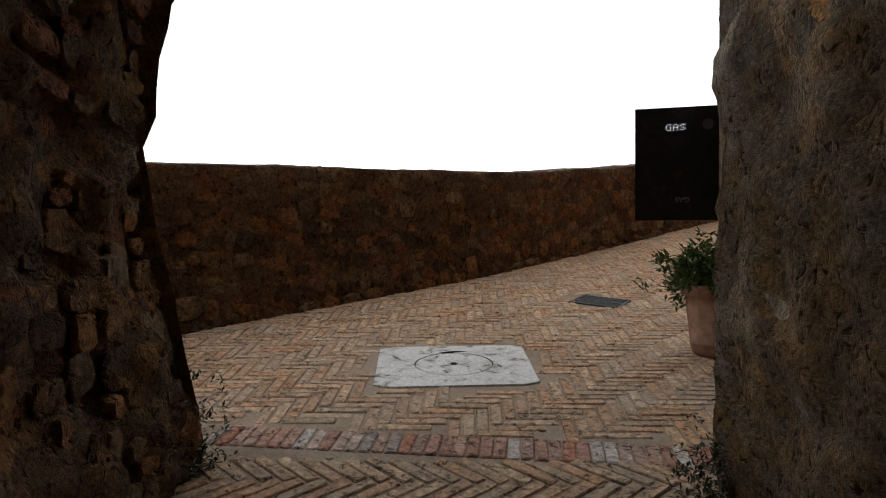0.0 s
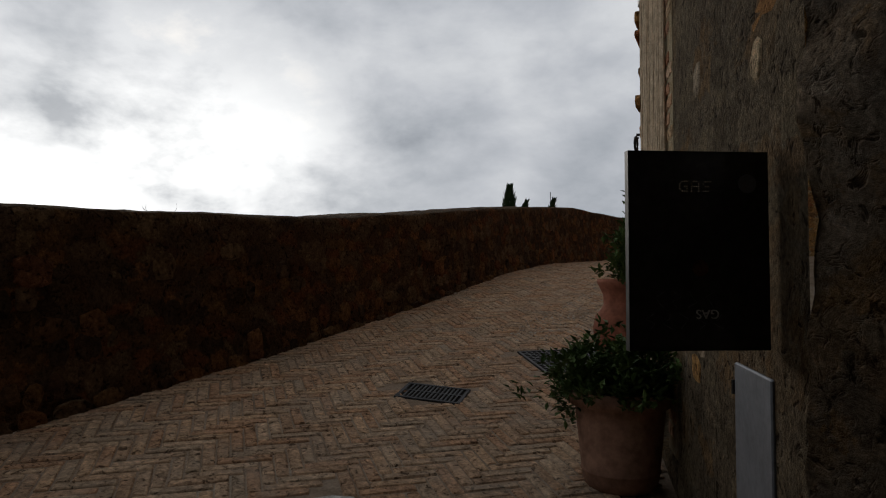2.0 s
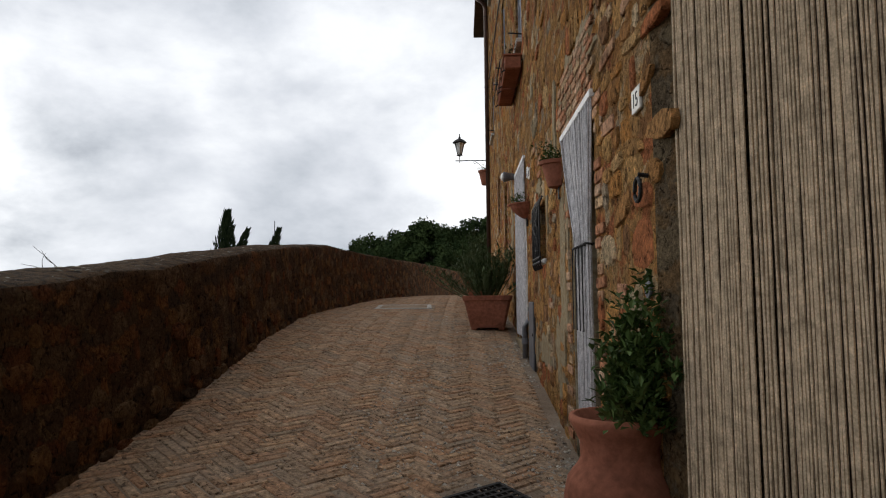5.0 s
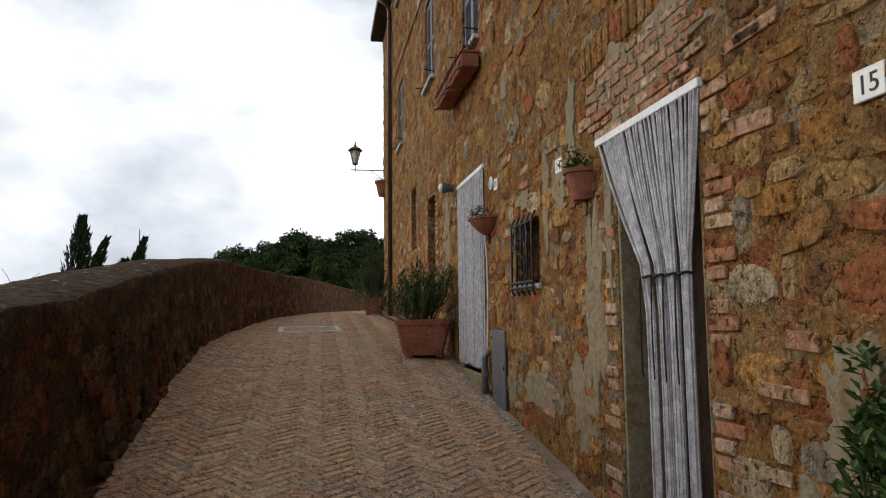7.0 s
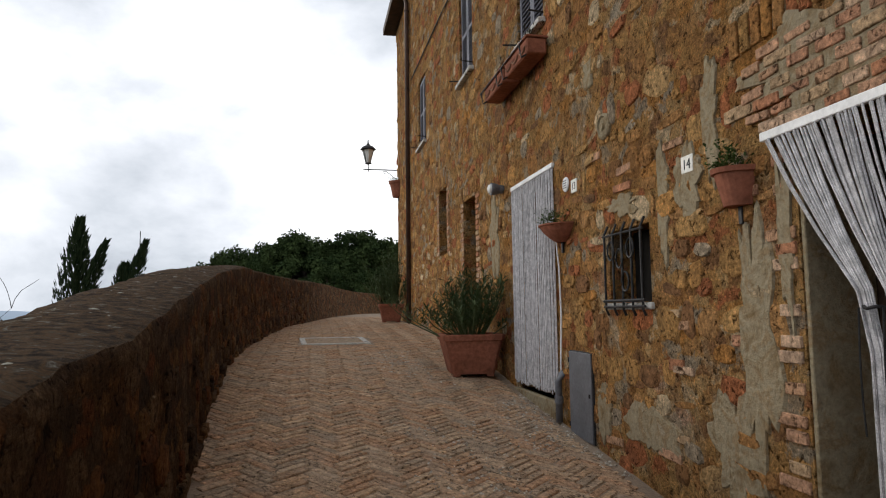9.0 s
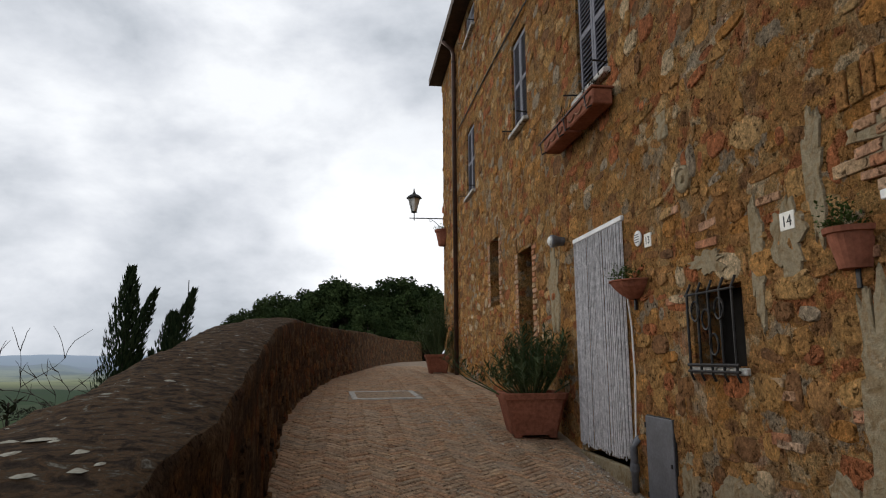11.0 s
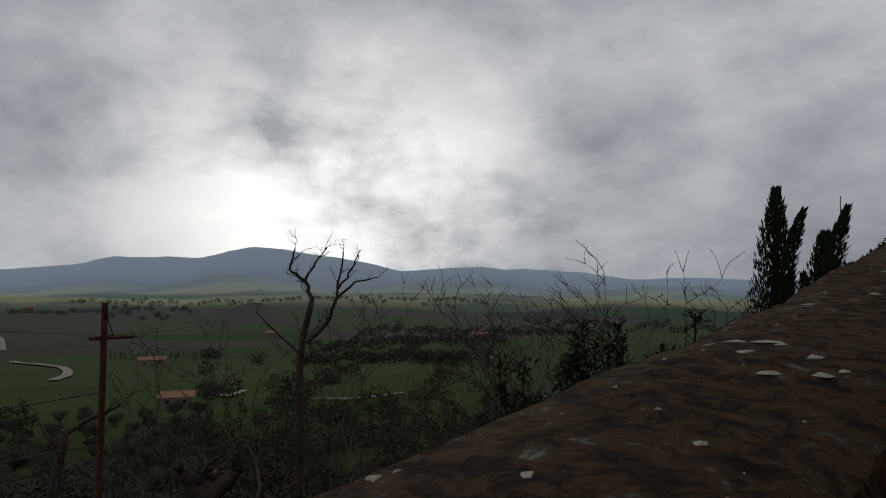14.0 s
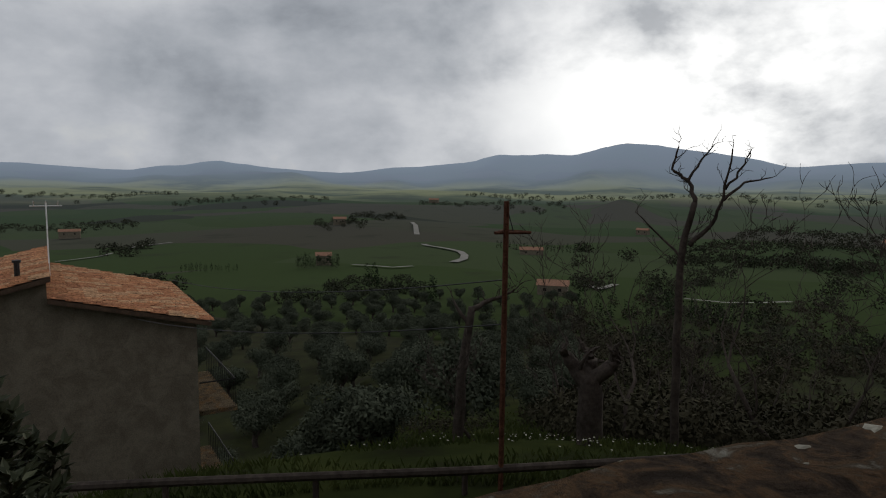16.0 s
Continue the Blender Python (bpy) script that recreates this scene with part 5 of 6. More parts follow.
# the tall forked tree; x of its own frame runs across the slope
x, y = bearing(54.6, 13)
z0 = land(x, y)
limb_tree("bare_tree", "tall leafless tree with a crooked forked crown", (x, y, z0), (
    (((0, 0, -0.3), (-0.06, 0, 2.2), (-0.02, 0, 4.0), (0.14, 0, 5.55 - 4.3 - z0 + 0.1)), 0.085, 0.055),
    (((0.14, 0, 1.3 - z0), (0.0, 0.1, 1.75 - z0), (-0.28, 0.0, 1.95 - z0), (-0.18, -0.1, 2.35 - z0)), 0.045, 0.014),
    (((0.0, 0.1, 1.7 - z0), (0.2, 0.15, 2.1 - z0), (0.42, 0.1, 2.4 - z0)), 0.028, 0.010),
    (((0.08, 0, 0.55 - z0), (0.45, 0.1, 0.95 - z0), (0.62, 0, 1.45 - z0), (0.72, -0.1, 2.3 - z0)), 0.048, 0.013),
    (((0.62, 0, 1.4 - z0), (0.95, 0.1, 1.72 - z0), (1.4, 0.05, 1.82 - z0)), 0.03, 0.010),
    (((0.64, 0, 1.6 - z0), (0.9, -0.1, 2.0 - z0), (1.0, -0.1, 2.25 - z0)), 0.026, 0.010),
    (((0.05, 0, 0.2 - z0), (-0.5, 0.1, 0.75 - z0), (-0.9, 0.0, 1.15 - z0)), 0.028, 0.010),
), 0.34, 5, 53.6)
# the pollarded stump and a broken leaning trunk
x, y = bearing(61.8, 12)
z0 = land(x, y)
limb_tree("pollarded_tree", "thick pollarded tree trunk with a knobbly cut head", (x, y, z0), (
    (((0, 0, -0.4), (0.03, 0, 0.8), (0.0, 0, -1.75 - z0)), 0.26, 0.2),
    (((0, 0, -1.95 - z0), (-0.3, 0.05, -1.6 - z0), (-0.42, 0, -1.42 - z0)), 0.16, 0.10),
    (((0, 0, -1.9 - z0), (0.3, -0.1, -1.62 - z0), (0.40, -0.1, -1.45 - z0)), 0.16, 0.11),
    (((0, 0, -1.9 - z0), (0.02, 0.1, -1.5 - z0)), 0.17, 0.12),
), 0.35, 9, 61.8)
x, y = bearing(73.2, 12.5)
z0 = land(x, y)
limb_tree("broken_tree", "leaning grey trunk with a broken crooked limb", (x, y, z0), (
    (((0, 0, -0.4), (0.05, 0, 1.2), (0.25, 0, -0.7 - z0)), 0.13, 0.07),
    (((0.25, 0, -0.75 - z0), (0.5, 0.1, -0.62 - z0), (0.85, 0.1, -0.5 - z0), (1.05, 0, -0.35 - z0)), 0.06, 0.018),
    (((0.2, 0, -1.1 - z0), (-0.1, 0.1, -0.6 - z0)), 0.05, 0.02),
), 0.3, 15, 73.2)


def cypress(at, h, rad, spires, seed):
    """A ragged cypress of several spires: (start height share, top share, radius share, lean)."""
    r = random.Random(seed)
    k = thing("cypress", "dark slender cypress tree with a ragged forked outline", "tree", "cypresses", at)
    part("trunk", Shape().tube([(0, 0, -0.3), (0.05, 0, h * 0.4), (spires[0][3] * 0.8, 0, h * 0.85)], [rad * 0.3, rad * 0.2, 0.02], 7), M_BARK, k)
    s = Shape()
    for f0, f1, q_, lean in spires:
        for _ in range(int(5200 * (f1 - f0) * q_) + 700):
            f = r.random() ** 0.9
            prof = min(1.0, 0.45 + f * 2.5) * max(0.0, 1 - max(0, f - 0.4) / 0.62) ** 0.75
            a = r.uniform(0, 6.28)
            q = rad * q_ * prof * r.uniform(0.3, 1.05) * (1 + 0.28 * noise.noise((f * 11 + seed, a * 1.3, lean * 5)))
            z = h * (f0 + (f1 - f0) * f)
            s.leaf((lean * f * f + q * math.cos(a), q * math.sin(a), z), (math.cos(a) * 0.3 + lean * 0.5 * f, math.sin(a) * 0.3, 1), r.uniform(0.10, 0.24), 0.055)
    part("crown", s, M_CYP, k)
    return k


for x, y, top, rad, spires, seed in ((-8.25, 16.9, 4.12, 0.92, ((0.05, 1.0, 1.0, 0.22), (0.45, 0.94, 0.42, 0.85), (0.4, 0.78, 0.45, 0.55)), 1), (-7.25, 17.2, 3.6, 1.1, ((0.05, 0.93, 1.0, 0.25), (0.45, 1.0, 0.42, 0.75), (0.4, 0.82, 0.45, -0.25)), 3)):
    z = land(x, y)
    cypress((x, y, z), top - z, rad, spires, seed)
mast = tagged(part("thin_mast", Shape().tube([(-6.75, 17.5, land(-6.75, 17.5) - 0.2), (-6.7, 17.5, 3.95)], 0.012, 5), M_IRON), "thin upright rod beside the cypresses", "mast")


def broad_pine(at, h, w, seed, mat, name="umbrella_pine", label="dark green umbrella pine with a broad domed crown", clumps=105):
    r = random.Random(seed)
    k = thing(name, label, "tree", "far pines", at)
    tr = Shape().tube([(0, 0, -1), (0.1, 0, h * 0.5), (0, 0, h * 0.75)], [0.28, 0.22, 0.15], 7)
    s = Shape()
    for _ in range(clumps):
        a, q = r.uniform(0, 6.28), w * math.sqrt(r.random())
        c = Vector((q * math.cos(a), q * math.sin(a), h * (0.62 + 0.36 * (1 - (q / w) ** 2) * r.uniform(0.35, 1.0))))
        tr.tube([(0, 0, h * 0.5), (c.x * 0.6, c.y * 0.6, c.z * 0.8), tuple(c)], [0.1, 0.06, 0.02], 4)
        cr = w * r.uniform(0.12, 0.24)
        for _ in range(210):
            d = Vector((r.gauss(0, 1), r.gauss(0, 1), r.gauss(0.1, 0.7))).normalized() * r.uniform(0.7, 1.5)
            flat_ = d.cross(Vector((r.gauss(0, 1), r.gauss(0, 1), r.gauss(0, 1))))
            s.leaf(c + d * cr * 0.44, flat_ + d * 0.4, cr * r.uniform(0.16, 0.36), cr * 0.19, (d.normalized() + Vector((0, 0, 0.4))).normalized())
    part("trunk", tr, M_BARK, k)
    part("crown", s, mat, k)
    return k


for x, y, top, w, seed in ((-6.4, 38, 5.0, 3.2, 1), (-3.4, 40, 6.4, 3.6, 2), (-0.4, 40, 6.85, 3.6, 3), (2.6, 41, 6.2, 3.4, 4), (5.6, 44, 5.6, 3.4, 5), (-8.6, 36, 3.6, 2.2, 6), (-5.0, 33, 3.4, 2.0, 7), (-1.0, 35, 3.9, 2.4, 9), (1.6, 36, 4.0, 2.4, 10)):
    z = -1.0
    broad_pine((x, y, z), top + 0.25 - z, w * 1.05, seed, M_PINE)


def shrub(at, h, w, seed, mat, label, n=900, leaf=0.09):
    r = random.Random(seed)
    k = thing("shrub", label, "shrub", "shrubs beyond the parapet", at)
    st, fo = Shape(), Shape()
    for _ in range(40):
        x, y = r.gauss(0, w * 0.45), r.gauss(0, w * 0.45)
        top = Vector((x, y, h * r.uniform(0.6, 1.0) * (1 - 0.25 * min(1, (x * x + y * y) / (w * w)))))
        st.tube([(x * 0.15, y * 0.15, -0.2), (x * 0.6, y * 0.6, top.z * 0.5), tuple(top)], [0.025, 0.015, 0.006], 5)
        for _ in range(n // 40):
            q = 1 - 0.55 * r.random() ** 1.4
            p = Vector((x * (0.15 + 0.85 * q), y * (0.15 + 0.85 * q), top.z * q))
            a = r.uniform(0, 6.28)
            fo.leaf(p + Vector((r.gauss(0, 0.03), r.gauss(0, 0.03), 0)), (math.cos(a), math.sin(a), r.uniform(0.1, 1.2)), leaf * r.uniform(0.6, 1.2), leaf * 0.38)
    part("stems", st, M_BARK, k, kind="stuff")
    part("foliage", fo, mat, k)
    return k


LAU = "dark evergreen laurel bush rising above the parapet"
for x, y, top, w, seed in ((-4.9, 2.7, 1.72, 0.46, 1), (-4.6, 2.1, 1.38, 0.5, 2), (-5.2, 3.1, 1.64, 0.45, 3), (-4.42, 2.9, 1.76, 0.38, 4), (-5.25, 2.3, 1.55, 0.4, 5)):
    z = land(x, y)
    shrub((x, y, z), top - z, w, seed, M_LAUREL, LAU, 9600, 0.072)
for x, y, top, w, seed in ((-7.1, -3.15, 0.55, 0.65, 6), (-6.8, -3.6, 0.95, 0.7, 7)):
    shrub((x, y, land(x, y)), top - land(x, y), w, seed, M_LAUREL, "dark evergreen bush on the slope beside the house", 6000, 0.13)

# Olive trees on the slope, each with its trunk and crown
r = random.Random(77)


def foliage_ball(shape, c, rx, rz_, n, leaf, r):
    """Leaves on a lumpy crown."""
    sd = r.uniform(0, 50)
    for _ in range(n):
        d = Vector((r.gauss(0, 1), r.gauss(0, 1), r.gauss(0.15, 1))).normalized()
        q = r.uniform(0.62, 1.0) * (0.86 + 0.42 * noise.noise((d.x * 1.9 + sd, d.y * 1.9, d.z * 1.9)))
        way = d.cross(Vector((r.gauss(0, 1), r.gauss(0, 1), r.gauss(0, 1)))) + d * 0.5
        shape.sliver(c + Vector((d.x * rx * q, d.y * rx * q, d.z * rz_ * q)), way, leaf * r.uniform(0.7, 1.4), leaf * 0.5, (d + Vector((r.gauss(0, 0.4), r.gauss(0, 0.4), 0.3))).normalized())


olive_kinds = []
for k in range(4):
    crown, trunk_ = Shape(), Shape()
    for _ in range(7):
        a, q = r.uniform(0, 6.28), r.uniform(0.3, 1.1)
        c = Vector((q * math.cos(a), q * math.sin(a), r.uniform(1.05, 2.3)))
        trunk_.tube([(0, 0, 0.7), (c.x * 0.5, c.y * 0.5, 1.2), tuple(c)], [0.13, 0.08, 0.03], 5)
        foliage_ball(crown, c, r.uniform(0.75, 1.1), r.uniform(0.65, 0.95), 620, 0.17, r)
    trunk_.tube([(0, 0, -0.4), (0.1, 0.05, 0.4), (0, 0, 0.9)], [0.24, 0.17, 0.15], 7)
    olive_kinds.append((trunk_.mesh("trunk", M_BARK), crown.mesh("crown", M_OLIVE)))


def olive_tree(x, y, size):
    k = thing("olive_tree", "rounded grey-green olive tree on the grassy slope", "tree", "olive grove", (x, y, land(x, y)), r.uniform(0, 360))
    k.scale = (size, size, size * r.uniform(0.85, 1.05))
    for nm, me in zip(("trunk", "crown"), olive_kinds[r.randrange(4)]):
        ob = new(nm, me)
        ob.parent = k


grove = []
for row in range(26):
    d0 = 23 * 1.085 ** row
    step_deg = math.degrees(5.6 / d0)
    deg = 63 + r.uniform(0, step_deg)
    while deg < (88 if d0 < 40 else 97):
        dist = d0 * r.uniform(0.95, 1.05)
        if r.random() < (0.88 if d0 > 45 else 0.66) and not (66.5 < deg < 70.5 and dist < 40):
            grove.append((deg, dist))
        deg += step_deg * r.uniform(0.8, 1.2)
for deg, dist in grove:
    olive_tree(*bearing(deg, dist), r.uniform(0.95, 1.35))

# Grass and daisies on the bank
grass, daisies = Shape(), Shape()
for _ in range(15000):
    deg, dist = r.uniform(36, 108), 8.2 + 26 * r.random() ** 1.8
    x, y = bearing(deg, dist)
    if noise.noise((x * 0.45, y * 0.45, 2.0)) < -0.18:
        continue
    a = r.uniform(0, 6.28)
    grass.sliver((x, y, land(x, y) - 0.02), (math.cos(a) * 0.5, math.sin(a) * 0.5, 1), r.uniform(0.08, 0.22) * (0.7 + dist / 25), 0.03 * (0.6 + dist / 18), Vector((math.sin(a), -math.cos(a), 0.2)))
for _ in range(130):
    deg, dist = r.gauss(66, 9), r.uniform(9.5, 15)
    x, y = bearing(deg, dist)
    z = land(x, y) + r.uniform(0.08, 0.16)
    daisies.add([(x, y, z + 0.012)] + [(x + 0.02 * math.cos(q), y + 0.02 * math.sin(q), z) for q in (0, 1.26, 2.51, 3.77, 5.03)], [(0, i, i % 5 + 1) for i in range(1, 6)])
tagged(part("grass", grass, M_GRASS), "rough green grass on the bank below the parapet", "grass", kind="stuff")
tagged(part("daisies", daisies, M_LICHEN), "small white daisies in the grass", "flowers", kind="stuff")

# Undergrowth, hedges, tree lines and cypress rows
scrub, wood, dark = Shape(), Shape(), Shape()
for _ in range(620):
    deg, dist = r.uniform(6, 66), 15 * math.exp(r.random() * 2.6)
    x, y = bearing(deg, dist)
    size = r.uniform(0.6, 1.5) * (0.8 + min(1.0, dist / 90))
    foliage_ball(scrub, Vector((x, y, land(x, y) + size * 0.4)), size, size * 0.7, int(lerp_rows(dist, (15, 40, 200), (520, 300, 120))), size * lerp_rows(dist, (15, 40, 200), (0.13, 0.2, 0.36)), r)
for _ in range(60):
    deg, dist = r.uniform(70, 104), 15 * math.exp(r.random() * 1.0)
    x, y = bearing(deg, dist)
    if deg > 88 and dist < 32:
        continue
    size = r.uniform(0.3, 0.7)
    foliage_ball(scrub, Vector((x, y, land(x, y) + size * 0.3)), size, size * 0.7, 260, size * 0.16, r)


def tree_line(deg0, deg1, d0, d1, n, size, tall=False):
    for i in range(n):
        q = (i + r.uniform(-0.3, 0.3)) / max(1, n - 1)
        x, y = bearing(deg0 + (deg1 - deg0) * q, (d0 + (d1 - d0) * q) * (1 + r.gauss(0, 0.0 if tall else 0.055)))
        sz = size * r.uniform(0.65, 1.2)
        if tall:
            foliage_ball(dark, Vector((x, y, land(x, y) + sz)), sz * 0.22, sz, 90, sz * 0.16, r)
        else:
            foliage_ball(wood, Vector((x, y, land(x, y) + sz * 0.6)), sz, sz * 0.75, 120, sz * 0.3, r)


for row in ((86.6, 83.2, 300, 292, 18, 3.6, True), (101.5, 98.0, 480, 470, 14, 4.5, False), (95.8, 91.5, 305, 300, 16, 2.2, True), (101, 96, 262, 258, 16, 3.5, False), (69.5, 62.7, 440, 430, 22, 3.6, True),
            (85, 81, 650, 640, 20, 4.0, False), (82, 77.5, 900, 880, 22, 5.0, False), (108, 99, 820, 800, 34, 4.5, False), (88, 76, 190, 200, 26, 2.6, False), (84, 77, 225, 240, 18, 2.8, False), (62, 48, 150, 140, 14, 3.8, True),
            (55, 41, 380, 360, 40, 4.5, False), (54, 38, 520, 560, 44, 5.5, False), (50, 30, 760, 700, 50, 6.0, False), (36, 14, 1000, 900, 40, 7.0, False), (96, 84, 1400, 1500, 40, 6.0, False),
            (76, 64, 1300, 1250, 40, 6.0, False), (110, 96, 1900, 1800, 40, 8.0, False), (72, 40, 1850, 1950, 60, 9.0, False), (75.1, 75.1, 150, 152, 2, 4.2, True), (80.6, 79.8, 205, 205, 3, 4.4, True)):
    tree_line(*row)
for _ in range(330):
    deg, dist = r.uniform(8, 63), 95 * math.exp(r.random() * 1.7)
    if noise.noise((deg * 0.16, math.log(dist) * 3.0, 5.0)) > 0.12:
        continue
    x, y = bearing(deg, dist)
    sz = r.uniform(1.4, 3.2) * (0.8 + dist / 350)
    foliage_ball(wood, Vector((x, y, land(x, y) + sz * 0.5)), sz, sz * 0.7, 130, sz * 0.26, r)
tagged(part("slope_scrub", scrub, M_SCRUB), "brown winter scrub on the slope", "scrub", kind="stuff")
tagged(part("far_woods", wood, M_WOODS), "dark hedges and copses between the valley fields", "woods", kind="stuff")
tagged(part("far_cypresses", dark, M_CYP), "dark rows of far cypresses", "cypresses", kind="stuff")


# Far farmhouses
def farmhouse(deg, dist, w, d, h, rz):
    x, y = bearing(deg, dist)
    k = thing("farmhouse", "small far stone farmhouse with a clay roof among the fields", "house", "far farmhouses", (x, y, land(x, y)), rz)
    part("wall", Shape().box((-w / 2, -d / 2, -1), (w / 2, d / 2, h)), M_BELOW, k)
    part("roof", Shape().add([(-w / 2 - 0.4, -d / 2 - 0.4, h), (w / 2 + 0.4, -d / 2 - 0.4, h), (w / 2 + 0.4, d / 2 + 0.4, h), (-w / 2 - 0.4, d / 2 + 0.4, h), (-w / 2 - 0.4, 0, h + d * 0.24), (w / 2 + 0.4, 0, h + d * 0.24)],
                             [(0, 1, 5, 4), (2, 3, 4, 5), (0, 4, 3), (1, 2, 5), (0, 3, 2, 1)]), M_TERRA_PALE, k)
    for q in (-0.25, 0.25):
        part("window", Shape().box((w * q - 0.5, -d / 2 - 0.05, h * 0.45), (w * q + 0.5, -d / 2 + 0.1, h * 0.75)), M_SHADE, k)


for row in ((64.7, 205, 9, 6, 3.2, 60), (66.6, 410, 14, 7, 3.5, 70), (84.4, 315, 7, 6, 4.5, 85), (83.0, 660, 12, 8, 5, 80), (103.5, 640, 16, 8, 5, 100), (57.5, 720, 12, 8, 5, 40), (40, 620, 14, 9, 5, 30), (75, 1500, 22, 12, 7, 70)):
    farmhouse(*row)

# White farm roads across the fields
def farm_road(pts, half):
    track, tr_pts = Shape(), []
    for (a0, d0), (a1, d1) in zip(pts, pts[1:]):
        for k in range(8):
            tr_pts.append(bearing(a0 + (a1 - a0) * k / 8, d0 + (d1 - d0) * k / 8))
    for i, (x, y) in enumerate(tr_pts):
        a, b = tr_pts[max(0, i - 1)], tr_pts[min(len(tr_pts) - 1, i + 1)]
        d = Vector((b[0] - a[0], b[1] - a[1])).normalized()
        for s in (-1, 1):
            px, py = x - d.y * half * s, y + d.x * half * s
            track.v.append((px, py, land(px, py) + 0.7))
    track.f = [(2 * i, 2 * i + 1, 2 * i + 3, 2 * i + 2) for i in range(len(tr_pts) - 1)]
    tagged(part("farm_track", track, M_ROAD), "pale winding farm track in the valley", "road", kind="structure")


farm_road([(76.9, 760), (76.6, 660), (76.5, 560), (76.3, 480), (75.6, 445), (74.2, 425), (72.7, 400), (72.3, 375), (72.4, 350), (73.4, 325)], 2.2)
farm_road([(82, 305), (80, 298), (78.5, 292), (76.5, 300)], 1.2)
farm_road([(62, 240), (60.8, 225), (60.2, 235), (59.4, 250)], 1.4)
farm_road([(54, 205), (51, 200), (48.5, 205), (46, 215)], 1.0)
farm_road([(104.5, 420), (101.5, 450), (99, 520), (96, 540)], 1.6)

# Rusty pole with a bracket
px, py = bearing(69.5, 8.0)
pole = thing("iron_pole", "rusty iron pole with a wire bracket near its top", "pole", at=(px, py, land(px, py) - 0.2))
ph = 1.5 - land(px, py) + 0.2
part("shaft", Shape().tube([(0, 0, 0), (0, 0, ph)], 0.034, 8), M_RUST, pole)
tri = [(0.0, -0.14, ph - 0.38), (0.0, 0.32, ph - 0.38), (-0.3, 0.1, ph - 0.38)]
for a, b in zip(tri, tri[1:] + tri[:1]):
    part("bracket_bar", Shape().tube([a, b], 0.02, 6), M_RUST, pole)
part("stay_wire", Shape().tube([(0, 0, ph - 0.06), (0, 0.1, ph - 0.38)], 0.006, 5), M_IRON, pole)
for k, dz in enumerate((-0.95, -1.5)):
    a = Vector((px, py, 1.5 + dz))
    b = Vector(bearing(97 if k == 0 else 100, 20)).to_3d() + Vector((0, 0, -1.2 - k))
    w = [a.lerp(b, q / 10) - Vector((0, 0, 1.0 * (q / 10) * (1 - q / 10))) for q in range(11)]
    tagged(part("overhead_wire", Shape().tube(w, 0.008, 4), M_IRON), "thin overhead wire slung to the pole", "wire")

# Rail along the path below
rail = thing("path_rail", "weathered round-timber handrail along a path below the parapet", "railing", at=(*bearing(72, 8.6), -2.3))
base = Vector((*bearing(72, 8.6), -2.3))
ends = [Vector(q) - base for q in ((-11.0, -4.4, -1.85), (-10.75, -2.63, -1.85), (-10.47, -0.9, -1.85), (-10.16, 0.9, -1.85), (-9.9, 3.0, -1.85), (-9.66, 5.2, -1.85), (-9.4, 7.6, -1.85))]
part("top_tube", Shape().tube(ends, 0.055, 8), M_BARK, rail)
for e in ends:
    part("post", Shape().tube([e, e - Vector((0, 0, 0.9))], 0.04, 7), M_BARK, rail)

# House below with tiled roofs at two heights
hb = thing("village_house", "pale brick village house with clay-tiled roofs below the parapet", "house", at=(-25.25, -8.12, -6.81), rz=15.2)
RIDGE, BACK, FRONT = 0.4, -3.3, 3.55


def prism(y0, y1, za, zb, x0, x1, floor_z):
    """A wall block whose top slopes from za at y0 to zb at y1."""
    v = [(x, y, z) for x in (x0, x1) for y, z in ((y0, floor_z), (y1, floor_z), (y1, zb), (y0, za))]
    return Shape().add(v, [(0, 3, 2, 1), (4, 5, 6, 7), (0, 1, 5, 4), (1, 2, 6, 5), (2, 3, 7, 6), (3, 0, 4, 7)])


part("wall", prism(RIDGE, 4.1, 5.17, 4.24, BACK, FRONT, -4), M_BELOW, hb)
part("wall", prism(-4.2, RIDGE - 0.002, 4.56, 5.74, BACK, FRONT, -4), M_BELOW, hb)
courses_ = Shape()
for k in range(46):
    z = -3.9 + k * 0.19
    courses_.box((FRONT, -4.2, z), (FRONT + 0.006, 4.1 if z < 4.0 else RIDGE, z + 0.165))
part("wall_courses", courses_, M_BELOW, hb, kind="stuff")


def tile_slope(name, y0, z0, y1, z1, x0, x1):
    """Rows of overlapping round clay tiles from the ridge (y0) down to the eave (y1), on a deck."""
    s, nk, nj = Shape(), int((x1 - x0) / 0.3), max(3, int(abs(y1 - y0) / 0.38))
    dx = (x1 - x0) / nk
    for k in range(nk):
        for j in range(nj):
            q0, q1 = j / nj, (j + 1) / nj + 0.02
            s.add([(x0 + dx * (k + u), y0 + (y1 - y0) * q, z0 + (z1 - z0) * q + 0.07 * math.sin(math.pi * u) + lift) for q, lift in ((q0, 0.02), (q1, 0.06)) for u in (0, 0.3, 0.7, 1)], [(i, i + 1, 5 + i, 4 + i) for i in range(3)])
    part(name, s, M_ROOF_BELOW, hb, "weathered orange clay-tiled roof", kind="stuff")
    d = Shape().add([(x, y, z + o) for x in (x0, x1) for y, z in ((y0, z0), (y1, z1)) for o in (-0.12, 0.0)], [(0, 1, 3, 2), (4, 6, 7, 5), (1, 5, 7, 3), (0, 2, 6, 4), (2, 3, 7, 6), (0, 4, 5, 1)])
    part("roof_deck", d, M_WOOD, hb)


